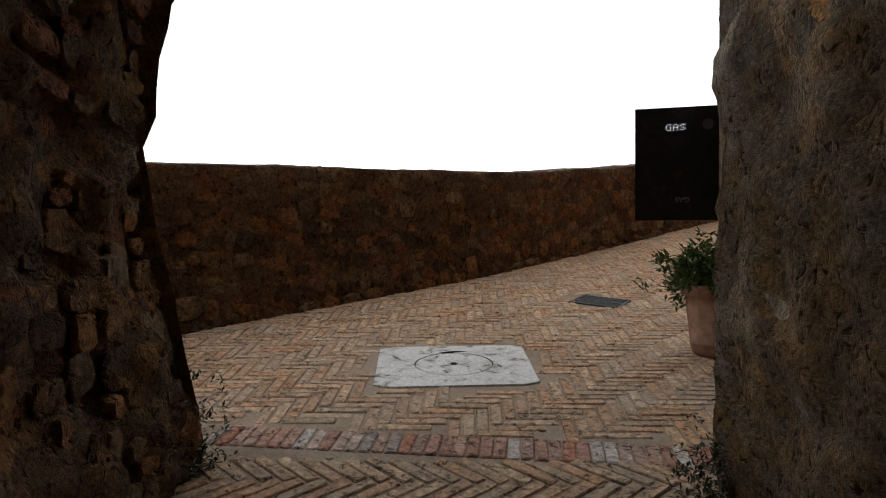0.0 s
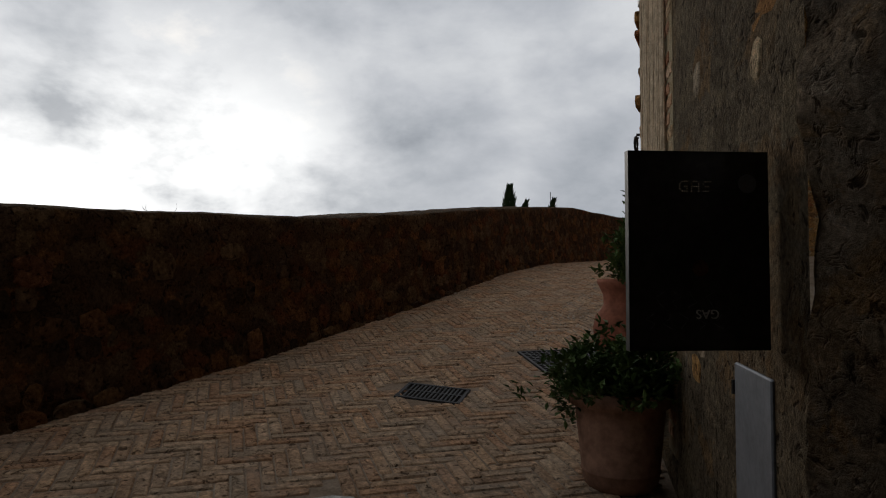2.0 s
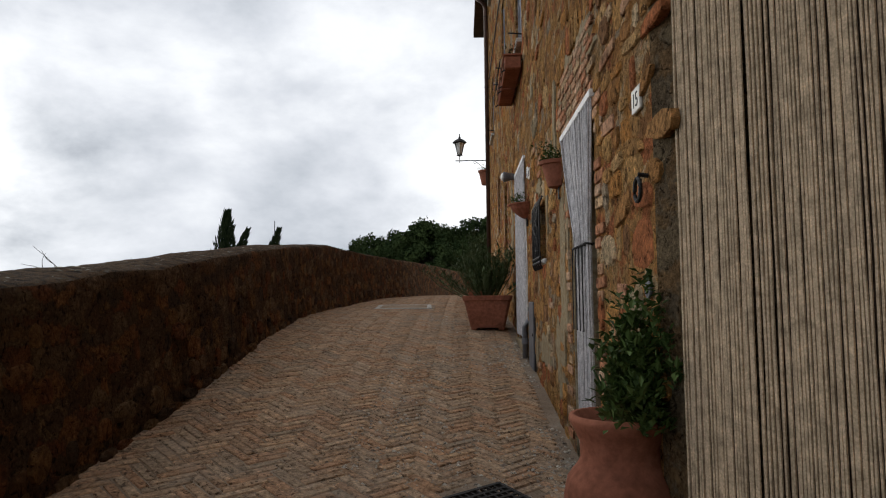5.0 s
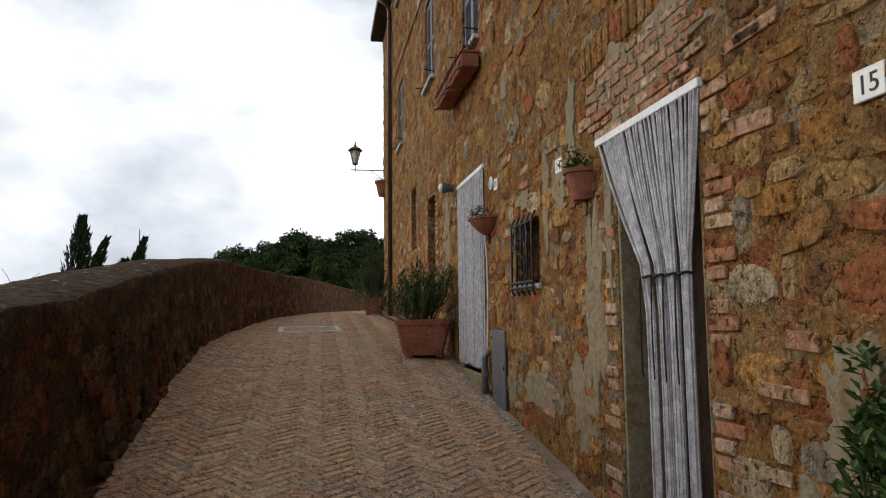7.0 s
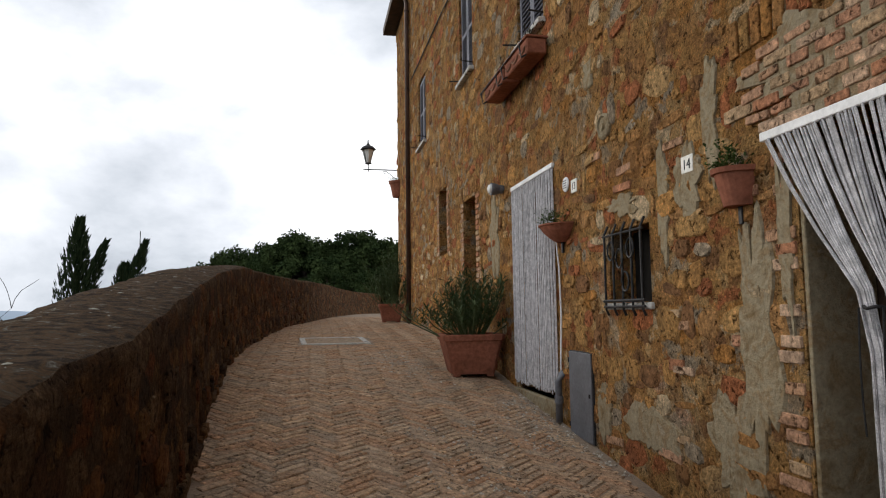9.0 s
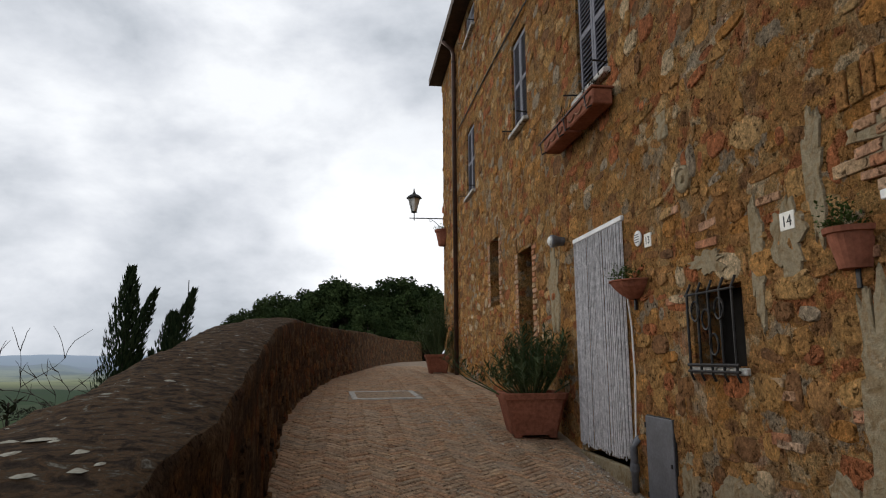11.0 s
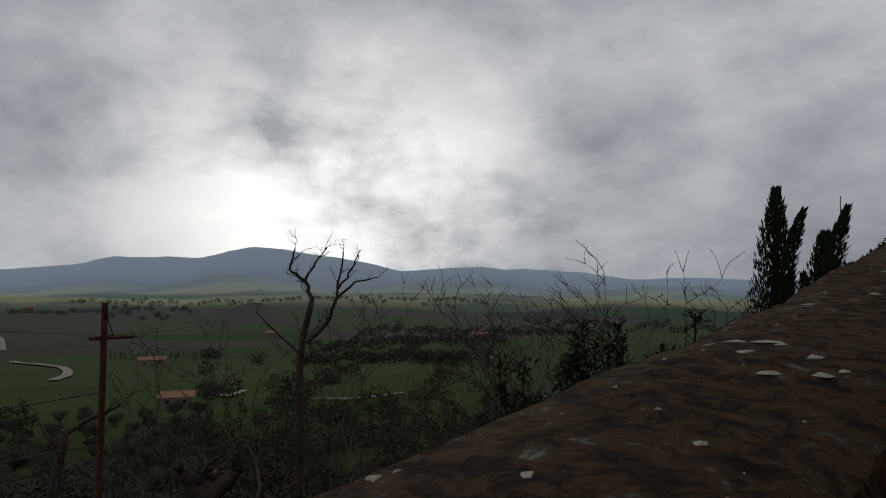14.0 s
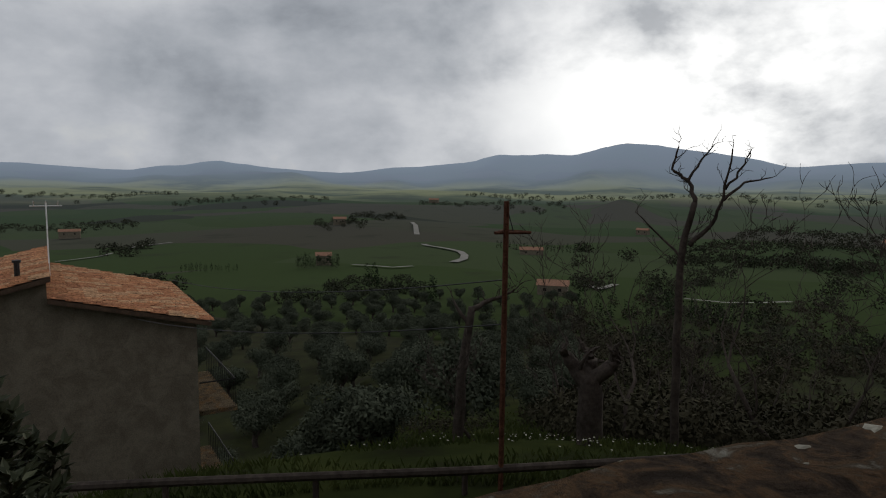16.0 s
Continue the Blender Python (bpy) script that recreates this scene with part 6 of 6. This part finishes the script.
tile_slope("roof", RIDGE, 5.32, 4.45, 4.30, BACK - 0.35, FRONT + 0.35)
tile_slope("roof", RIDGE + 0.1, 5.89, -4.6, 4.62, BACK - 0.35, FRONT + 0.35)
part("chimney", Shape().tube([(2.6, -0.25, 5.7), (2.6, -0.25, 6.15)], 0.07, 8).tube([(2.6, -0.25, 6.15), (2.6, -0.25, 6.22)], 0.11, 8), M_IRON, hb, "dark flue pipe")
part("aerial", Shape().tube([(1.5, 0.5, 5.6), (1.5, 0.5, 7.7)], 0.02, 5).tube([(1.5, 0.1, 7.6), (1.5, 0.9, 7.6)], 0.012, 4).tube([(1.2, 0.2, 7.6), (1.8, 0.2, 7.75)], 0.01, 4).tube([(1.2, 0.5, 7.6), (1.8, 0.5, 7.75)], 0.01, 4).tube([(1.2, 0.8, 7.6), (1.8, 0.8, 7.75)], 0.01, 4), M_WHITE, hb, "television aerial")
for lvl in (-1.5, 1.3):
    bal = part("balcony", Shape().box((-1.0, 4.2, lvl), (3.2, 5.3, lvl + 0.14), None, 0.01), M_GREY, hb)
    part("balcony_rail", Shape().tube([(-1.0, 5.25, lvl + 1.0), (3.15, 5.25, lvl + 1.0), (3.15, 4.2, lvl + 1.0)], 0.025, 5), M_IRON, bal)
    for k in range(16):
        part("baluster", Shape().tube([(-1.0 + k * 0.277, 5.25, lvl + 0.14), (-1.0 + k * 0.277, 5.25, lvl + 1.0)], 0.01, 4), M_IRON, bal)


# Ironwork and slabs in the paving
def on_ground(cx, cy, rz):
    """A frame lying on the sloping lane."""
    e = 0.2
    n = Vector((-(ground(cx + e, cy) - ground(cx - e, cy)) / (2 * e), -(ground(cx, cy + e) - ground(cx, cy - e)) / (2 * e), 1)).normalized()
    xa = (Vector((math.cos(radians(rz)), math.sin(radians(rz)), 0)))
    xa = (xa - n * xa.dot(n)).normalized()
    ya = n.cross(xa)
    return Matrix(((xa.x, ya.x, n.x, cx), (xa.y, ya.y, n.y, cy), (xa.z, ya.z, n.z, ground(cx, cy)), (0, 0, 0, 1)))


slab = thing("manhole_slab", "pale square stone slab with a round manhole lid set in the paving", "manhole cover")
slab.matrix_basis = on_ground(-0.886, -3.53, 49.6)
N = 40
R = 0.235
sq = []
for k in range(N):
    a = 2 * math.pi * k / N
    c, s = math.cos(a), math.sin(a)
    q = 1 / max(abs(c) / 0.455, abs(s) / 0.37)
    wob = 1 + 0.012 * noise.noise((c * 5, s * 5, 2))
    sq.append((q * c * wob, q * s * wob))
plate = Shape()
plate.v = [(x, y, 0.012) for x, y in sq] + [(R * math.cos(2 * math.pi * k / N), R * 0.92 * math.sin(2 * math.pi * k / N), 0.014) for k in range(N)] + [(R * math.cos(2 * math.pi * k / N), R * 0.92 * math.sin(2 * math.pi * k / N), -0.01) for k in range(N)] + [(x, y, -0.02) for x, y in sq]
plate.f = [(k, (k + 1) % N, N + (k + 1) % N, N + k) for k in range(N)] + [(N + k, N + (k + 1) % N, 2 * N + (k + 1) % N, 2 * N + k) for k in range(N)] + [(3 * N + k, 3 * N + (k + 1) % N, (k + 1) % N, k) for k in range(N)]
part("slab_surround", plate, M_TRAV, slab)
lid = part("lid", Shape().lathe([(0.2285, -0.012), (0.2285, 0.010), (0.222, 0.014), (0.03, 0.015), (0.02, 0.004)], sides=40), M_TRAV, slab, "round stone lid")
lid.scale = (1, 0.92, 1)
# Near-black disc painted as the shade inside the lifting hole
part("lifting_hole", Shape().lathe([(0.019, 0.0), (0.019, 0.0165), (0.002, 0.0165)], sides=10), M_SHADE, lid)
part("joint", Shape().tube([(0.234 * math.cos(a), 0.216 * math.sin(a), 0.008) for a in np.linspace(0, 6.28, 41)[:-1]], 0.0045, 5, True), M_SHADE, slab)
part("chip", Shape().tube([(0.05 * k, 0.225 + 0.012 * math.sin(k), 0.011) for k in range(-2, 3)], [0.003, 0.01, 0.012, 0.009, 0.003], 6), M_SHADE, slab)


def grate(cx, cy, w, h, rz, bars_x, bars_y, label):
    k = thing("drain_grate", label, "drain grate", "drain grates")
    k.matrix_basis = on_ground(cx, cy, rz)
    # Near-black block under the bars, painted as the shaded pit
    part("pit_shade", Shape().box((-w / 2 + 0.004, -h / 2 + 0.004, -0.05), (w / 2 - 0.004, h / 2 - 0.004, 0.005)), M_SHADE, k)
    fr = Shape()
    for lo, hi in (((-w / 2, -h / 2), (w / 2, -h / 2 + 0.025)), ((-w / 2, h / 2 - 0.025), (w / 2, h / 2)), ((-w / 2, -h / 2 + 0.025), (-w / 2 + 0.025, h / 2 - 0.025)), ((w / 2 - 0.025, -h / 2 + 0.025), (w / 2, h / 2 - 0.025))):
        fr.box((lo[0], lo[1], -0.02), (hi[0], hi[1], 0.016), None, 0.003)
    part("frame", fr, M_IRON, k)
    for i in range(bars_x):
        x = -w / 2 + 0.025 + (w - 0.05) * (i + 1) / (bars_x + 1)
        part("bar", Shape().box((x - 0.006, -h / 2 + 0.025, -0.01), (x + 0.006, h / 2 - 0.025, 0.013)), M_IRON, k)
    for i in range(bars_y):
        y = -h / 2 + 0.025 + (h - 0.05) * (i + 1) / (bars_y + 1)
        part("bar", Shape().box((-w / 2 + 0.025, y - 0.008, -0.01), (w / 2 - 0.025, y + 0.008, 0.0145)), M_IRON, k)
    return k


grate(-1.245, -1.51, 0.43, 0.31, 12, 13, 1, "dark iron slotted drain grate in the brick paving")
grate(-0.65, -0.2, 0.82, 0.58, 42, 17, 11, "large iron mesh drain cover in the brick paving")
mh = thing("manhole_frame", "square manhole with a pale stone rim and brick inset", "manhole cover")
mh.matrix_basis = on_ground(-1.8, 8.73, 3)
fr = Shape()
for lo, hi in (((-0.5, -0.52), (0.5, -0.44)), ((-0.5, 0.44), (0.5, 0.52)), ((-0.5, -0.44), (-0.42, 0.44)), ((0.42, -0.44), (0.5, 0.44))):
    fr.box((lo[0], lo[1], -0.02), (hi[0], hi[1], 0.014), None, 0.004)
part("stone_rim", fr, M_TRAV, mh)
part("inset", Shape().box((-0.42, -0.44, -0.02), (0.42, 0.44, 0.009)), M_PAVE_J, mh)

# Weeds at the foot of the jambs
for (x, y), sd in (((0.93, -4.02), 1), ((-0.62, -5.24), 2)):
    wd = thing("weed_tuft", "small dark green weed tuft at the foot of the wall", "weed", "weeds", (x - 0.04, y + 0.07, ground(x, y)))
    part("foliage", tuft(420, (0, 0, 0.0), (0.055, 0.055, 0.16), 0.035, 0.014, random.Random(sd), 0.5, 40), M_LAUREL, wd)

# Stones of the walls
r = random.Random(5)


def place_parapet(u, v):
    y, h = u, v
    base, top = ground(parapet_x(y), y), parapet_top(y)
    if base + h > top - 0.24:
        return None
    slope = (parapet_x(y + 0.2) - parapet_x(y - 0.2)) / 0.4
    lean = 0.05 * max(0.0, 1 - h / 0.3)
    return wall_frame((parapet_x(y) + lean - 0.004, y), (-slope, -1), base + h)


lay_stones("rubble_stone", parapet, courses(-6.0, 14.0, -0.02, 1.1, (0.07, 0.17), (0.09, 0.26), r), place_parapet, (M_RUB_O, M_RUB_J), lambda u, v: -3.2 < u < 0.4, (0.004, 0.026), r, 280, lambda u, v, w, h: r.random() < (0.3 if v < 0.3 else 0.5))

for wall, corner, way, mats, lim in ((wall_left, Vector(CORNER_L), PASS_DIR, (M_RUB_O, M_RUB_J), 150),):
    def place_l(u, v, corner=corner, way=way):
        q = corner + way * u + jamb_inset(corner, v)
        return None if u < 0.07 else wall_frame((q.x, q.y), way, v)

    lay_stones("rubble_stone", wall, courses(0.1, 2.6, -0.35, 2.5, (0.06, 0.16), (0.09, 0.24), r), place_l, mats, lambda u, v: u < 1.3, (0.006, 0.035), r, lim, lambda u, v, w, h: r.random() < 0.2)


def place_front(u, v):
    if v < ground(0, u) - 0.05:
        return None
    return wall_frame((0.004, u), (0, 1), v)


def skip_front(u, v, w, h):
    if any(a - w / 2 - 0.02 < u < b + w / 2 + 0.02 and c - h / 2 - 0.01 < v < d + h / 2 + 0.01 for a, b, c, d in OPENINGS.values()):
        return True
    if -0.02 < u < 1.3 and 2.45 < v < 2.98:
        return True
    patch_n = noise.fractal((u * 0.9, v * 0.8, 3.1), 1.0, 2.0, 3)
    return patch_n > 0.34 or r.random() < 0.27


low = lambda u, v: -1.0 < u < 3.2 and v < 2.9
lay_stones("facade_stone", house, courses(-0.95, 14.9, 0.2, 4.2, (0.06, 0.21), (0.07, 0.34), r), place_front, (M_STONE_O, M_STONE_J), low, (0.003, 0.020), r, 290, skip_front)
lay_stones("upper_stone", house, courses(-0.95, 14.9, 4.2, 8.9, (0.08, 0.22), (0.09, 0.36), r), place_front, (M_STONE_O, M_STONE_J), lambda u, v: False, (0.003, 0.022), r, 0, skip_front)


def place_near(u, v):
    y = CORNER_R[1] + u * 0.953
    return wall_frame((facade_x(y) + 0.003, y), (-0.308, 1), v)


lay_stones("facade_stone", house_near, courses(0.05, 2.8, 0.0, 3.4, (0.07, 0.18), (0.1, 0.3), r), place_near, (M_STONE_O, M_STONE_J), lambda u, v: u > 0.6 and v < 2.2, (0.001, 0.009), r, 90,
           lambda u, v, w, h: (1.80 - w / 2 < u < 2.76 + w / 2 and v < 2.75) or r.random() < 0.9 or (u < 0.7 and 0 < v < 1.4))


def place_right(u, v):
    q = Vector(CORNER_R) + PASS_DIR * u
    return wall_frame((q.x, q.y), -PASS_DIR, v)


lay_stones("jamb_stone", wall_right, courses(0.4, 2.4, -0.35, 2.5, (0.1, 0.24), (0.14, 0.36), r), place_right, (M_STONE_O, M_STONE_J), lambda u, v: u < 1.2, (0.001, 0.012), r, 90, lambda u, v, w, h: r.random() < 0.95)

# Smears of pale render over the stones
def render_patch(cy_, cz_, wy, wz, seed):
    q = random.Random(seed)
    n = 54
    ring = []
    for k in range(n):
        a = 2 * math.pi * k / n
        f = 1 + 0.6 * noise.noise((math.cos(a) * 2.1 + seed, math.sin(a) * 2.1, seed * 0.7)) + 0.3 * noise.noise((math.cos(a) * 7 + seed, math.sin(a) * 7, 1.7)) + q.uniform(-0.06, 0.06)
        ring.append((cy_ + wy * f * math.cos(a), cz_ + wz * f * math.sin(a)))
    s = Shape()
    s.v = [(0.002, y, z) for y, z in ring] + [(-0.0125, cy_ + (y - cy_) * 0.93, cz_ + (z - cz_) * 0.95) for y, z in ring] + [(-0.0135, cy_, cz_)]
    s.f = [(k, (k + 1) % n, n + (k + 1) % n, n + k) for k in range(n)] + [(n + k, n + (k + 1) % n, 2 * n) for k in range(n)]
    part("render_patch", s, M_SMOOTH, house, "pale smeared render")


for k, (a, b, c, d) in enumerate(((1.22, 1.55, 0.13, 0.62), (1.42, 0.98, 0.2, 0.28), (1.76, 2.42, 0.13, 0.22), (2.05, 2.35, 0.06, 0.4), (2.58, 2.42, 0.24, 0.07), (1.52, 2.75, 0.07, 0.3), (-0.72, 1.15, 0.12, 0.3), (0.56, 2.76, 0.64, 0.24), (2.3, 0.95, 0.35, 0.16), (3.0, 0.95, 0.12, 0.2), (0.98, 2.0, 0.05, 0.4), (5.9, 2.6, 0.18, 0.5), (-0.55, 0.75, 0.25, 0.2))):
    render_patch(a, b, c, d, k + 1)

# Brick jambs, lintels and the infill over the curtained door
def wall_bricks(cells, parent, mat=M_BRICK):
    cache = {}
    for y, z, w, h, rot, d in cells:
        key = (round(w, 2), round(h, 2))
        if key not in cache:
            cache[key] = Shape().box((-w / 2, -0.02, -h / 2), (w / 2, 0.006, h / 2), None, 0.004).mesh("brick", mat)
        ob = new("brick", cache[key])
        ob.parent = parent
        ob.matrix_basis = wall_frame((-0.002 - d, y), (0, 1), z) @ Matrix.Rotation(rot, 4, "Y")


cells = []
for j in range(7):  # infill over the doorway
    z = 2.545 + j * 0.062
    for i in range(6):
        y = 0.02 + i * 0.2 + (0.1 if j % 2 else 0)
        if 0 <= y <= 1.16 and z < 2.98:
            cells.append((y + rnd.uniform(0.0, 0.04), z + rnd.uniform(-0.006, 0.006), rnd.choice((0.13, 0.16, 0.18)), rnd.choice((0.04, 0.046, 0.052)), rnd.uniform(-0.06, 0.06), rnd.uniform(0.010, 0.016)))
for i in range(17):  # soldier course
    cells.append((-0.08 + i * 0.085, 3.06 + 0.03 * math.sin(i * 0.2), 0.068, 0.19, rnd.uniform(-0.05, 0.05), rnd.uniform(0, 0.008)))
for j in range(30):  # jambs of the tied-curtain doorway
    z = 0.42 + j * 0.07
    w = (0.13, 0.20)[j % 2]
    if rnd.random() < 0.55:
        cells.append((0.90 + w / 2 + 0.02, z, w, 0.055, rnd.uniform(-0.03, 0.03), rnd.uniform(0, 0.008)))
    if rnd.random() < 0.6:
        cells.append((0.03 - w / 2 - 0.01, z, w, 0.055, rnd.uniform(-0.03, 0.03), rnd.uniform(0, 0.008)))
for key in ("slit_far", "slit_near"):
    a, b, c, d = OPENINGS[key]
    for j in range(int((d - c) / 0.07)):
        for y, s in ((a, -1), (b, 1)):
            w = (0.13, 0.2)[(j + (s > 0)) % 2]
            cells.append((y + s * (w / 2 + 0.01), c + 0.04 + j * 0.07, w, 0.055, rnd.uniform(-0.03, 0.03), rnd.uniform(0, 0.008)))
    for i in range(9):
        cells.append((a - 0.06 + (b - a + 0.12) * i / 8, d + 0.12 + 0.03 * math.sin(math.pi * i / 8), 0.06, 0.2, (i - 4) * 0.05, 0.004))
for _ in range(48):  # single bricks among the stones
    y, z = rnd.uniform(-1.0, 3.8), rnd.uniform(0.7, 2.9)
    if not in_opening(y, z, 0.16) and not (1.6 < y < 1.9 and 2.4 < z < 2.65) and not (-1.1 < y < -0.78 and z > 1.3) and not (3.1 < y < 3.75):
        cells.append((y, z, rnd.choice((0.16, 0.22, 0.26)), rnd.uniform(0.045, 0.07), rnd.uniform(-0.05, 0.05), 0.004))
soldiers = [c for c in cells if c[3] > 0.15]
wall_bricks([c for c in cells if c[3] <= 0.15][:290], house)
wall_bricks(soldiers, house, M_STONE_O)
part("door_reveal", Shape().box((0.006, 0.872, 0.30), (0.355, 0.898, 2.46), None, 0.004), M_SMOOTH, house, "smooth plastered door reveal")
part("door_reveal", Shape().box((0.006, 0.062, 0.30), (0.355, 0.08, 2.46), None, 0.004), M_SMOOTH, house, "smooth plastered door reveal")
# red brick quoin by the nearest curtain
qm = [Shape().box((-w / 2, -0.02, -0.027), (w / 2, 0.005, 0.027), None, 0.005).mesh("brick", M_BRICK) for w in (0.13, 0.2)]
for j in range(34):
    if rnd.random() < 0.3:
        continue
    y = DOOR_A[0] - 0.02 - (0.065, 0.1)[j % 2]
    ob = new("brick", qm[j % 2])
    ob.parent = house_near
    ob.matrix_basis = wall_frame((facade_x(y) - 0.003, y), (-0.308, 1), 0.25 + j * 0.072) @ Matrix.Rotation(rnd.uniform(-0.03, 0.03), 4, "Y")
part("mortar_strip", Shape().box((-0.24, -0.01, 0.15), (-0.012, 0.0035, 2.75), wall_frame((facade_x(DOOR_A[0]), DOOR_A[0]), (-0.308, 1), 0), 0.002), M_SMOOTH, house_near, "pale mortar between the bricks")
# two pale carved stones
tagged(part("carved_rosette", Shape().lathe([(0.105, 0), (0.1, 0.02), (0.08, 0.032), (0.07, 0.02), (0.03, 0.02), (0.025, 0.035)], sides=11), M_SMOOTH), "pale carved round stone set in the house wall", "carved stone").matrix_basis = pose(0.0, 2.83, 3.04, 0, -90, 0)
tagged(part("pale_block", Shape().box((-0.015, 3.02, 3.42), (0.05, 3.18, 3.64), None, 0.012), M_SMOOTH), "pale square stone block set in the house wall", "carved stone")

# Herringbone paving
L, W = 0.262, 0.0655
blocked = [(slab.matrix_basis.inverted(), 0.475, 0.39), (on_ground(-1.245, -1.51, 12).inverted(), 0.235, 0.175), (on_ground(-0.65, -0.2, 42).inverted(), 0.43, 0.31), (mh.matrix_basis.inverted(), 0.53, 0.55)]
sill_dir = Vector((CORNER_R[0] - CORNER_L[0], CORNER_R[1] - CORNER_L[1], 0)).normalized()
sill_n = Vector((-sill_dir.y, sill_dir.x, 0))  # out of the passage


def side_of_sill(x, y):
    return (Vector((x, y, 0)) - Vector((*CORNER_L, 0))).dot(sill_n)


def inside_lane(x, y):
    if x < parapet_x(y) + 0.02 or y > 20:
        return False
    s = side_of_sill(x, y)
    along = (Vector((x, y, 0)) - Vector((*CORNER_L, 0))).dot(sill_dir)
    if s < SILL0:
        return 0 <= along <= 2.16 and s > -2.4
    if y > CORNER_R[1]:
        return x < facade_x(y) - 0.03
    return True


SILL0, SILL1 = 0.13, 0.345
brick_meshes = []
for k in range(8):
    s = Shape().box((-L / 2 + 0.004, -W / 2 + 0.004, -0.03), (L / 2 - 0.004, W / 2 - 0.004, 0.008), None, 0.006)
    s.f = s.f[1:]
    s.v = [(x + rnd.uniform(-0.002, 0.002), y + rnd.uniform(-0.002, 0.002), z + (rnd.uniform(-0.0015, 0.0015) if z > 0 else 0)) for x, y, z in s.v]
    brick_meshes.append(s)
brick_data = [s.mesh("paving_brick", M_PAVE_O) for s in brick_meshes]
rest = Shape()
made = 0


def lay_brick(x, y, rz):
    global made
    for inv, hw, hh in blocked:
        q = inv @ Vector((x, y, ground(x, y)))
        if abs(q.x) < hw + 0.03 and abs(q.y) < hh + 0.03:
            return
    m = on_ground(x, y, rz) @ pose(0, 0, rnd.uniform(-0.003, 0.003), rnd.uniform(-1.2, 1.2), rnd.uniform(-0.7, 0.7), rnd.uniform(-1, 1))
    k = rnd.randrange(8)
    if made < 300 and -4.6 < y < -1.9 and -1.9 < x < 0.2:
        ob = new("paving_brick", brick_data[k])
        ob.parent = lane
        ob.matrix_basis = m
        made += 1
    else:
        rest.add([m @ Vector(p) for p in brick_meshes[k].v], brick_meshes[k].f)


ca, sa = math.cos(radians(45)), math.sin(radians(45))
for k in range(-260, 330):
    for m_ in range(-80, 80):
        for dx, dy, rz in ((L / 2, W / 2, 0), (L + W / 2, W - L / 2, 90)):
            px_, py_ = k * W + m_ * L + dx, k * W - m_ * L + dy
            if abs(px_) > 22 or abs(py_) > 22:
                continue
            x, y = -1.2 + px_ * ca - py_ * sa, -1.0 + px_ * sa + py_ * ca
            if -3.3 < x < 3 and -6.6 < y < 20 and inside_lane(x, y) and side_of_sill(x, y) > SILL1 + 0.03:
                lay_brick(x, y, 45 + rz)
            x, y = 1.0 + px_, -5.5 + py_
            if -1 < x < 4 and -8 < y < -3.4 and inside_lane(x, y) and side_of_sill(x, y) < SILL0 - 0.03:
                lay_brick(x, y, rz)
part("paving_bricks_beyond", rest, M_PAVE_J, lane, kind="stuff")
sill_mesh = Shape().box((-0.0265, -0.1, -0.03), (0.0265, 0.1, 0.009), None, 0.006).mesh("threshold_brick", M_SILL)
for i in range(38):
    q = Vector((*CORNER_L, 0)) + sill_dir * (0.03 + i * 0.0578) + sill_n * (SILL0 + SILL1) / 2
    ob = new("threshold_brick", sill_mesh)
    ob.parent = lane
    ob.matrix_basis = on_ground(q.x, q.y, math.degrees(math.atan2(sill_dir.y, sill_dir.x))) @ pose(0, 0, rnd.uniform(-0.002, 0.004), 0, rnd.uniform(-1, 1), rnd.uniform(-2, 2))

# Pale mortar chips and grit where the paving is worn beside the house
chips_rnd = random.Random(31)
grit = Shape()
for _ in range(5200):
    y = chips_rnd.uniform(-0.6, 7.5)
    x = -0.04 - 1.5 * chips_rnd.random() ** 1.4
    if noise.noise((x * 1.3, y * 0.8, 7.0)) + 0.25 * noise.noise((x * 5, y * 5, 1.0)) < 0.02 or (-0.8 < x < -0.02 and 5.2 < y < 6.2):
        continue
    q = chips_rnd.choice((0.005, 0.008, 0.012, 0.018))
    z = ground(x, y) + 0.004
    ring = [(x + q * chips_rnd.uniform(0.6, 1.3) * math.cos(a), y + q * chips_rnd.uniform(0.6, 1.3) * math.sin(a), z) for a in (0, 1.05, 2.1, 3.14, 4.19, 5.24)]
    grit.add(ring + [(x, y, z + 0.006 + q * 0.35)], [(i, (i + 1) % 6, 6) for i in range(6)])
part("worn_grit", grit, M_GRIT, lane, "pale grit and mortar chips on worn paving", kind="stuff")
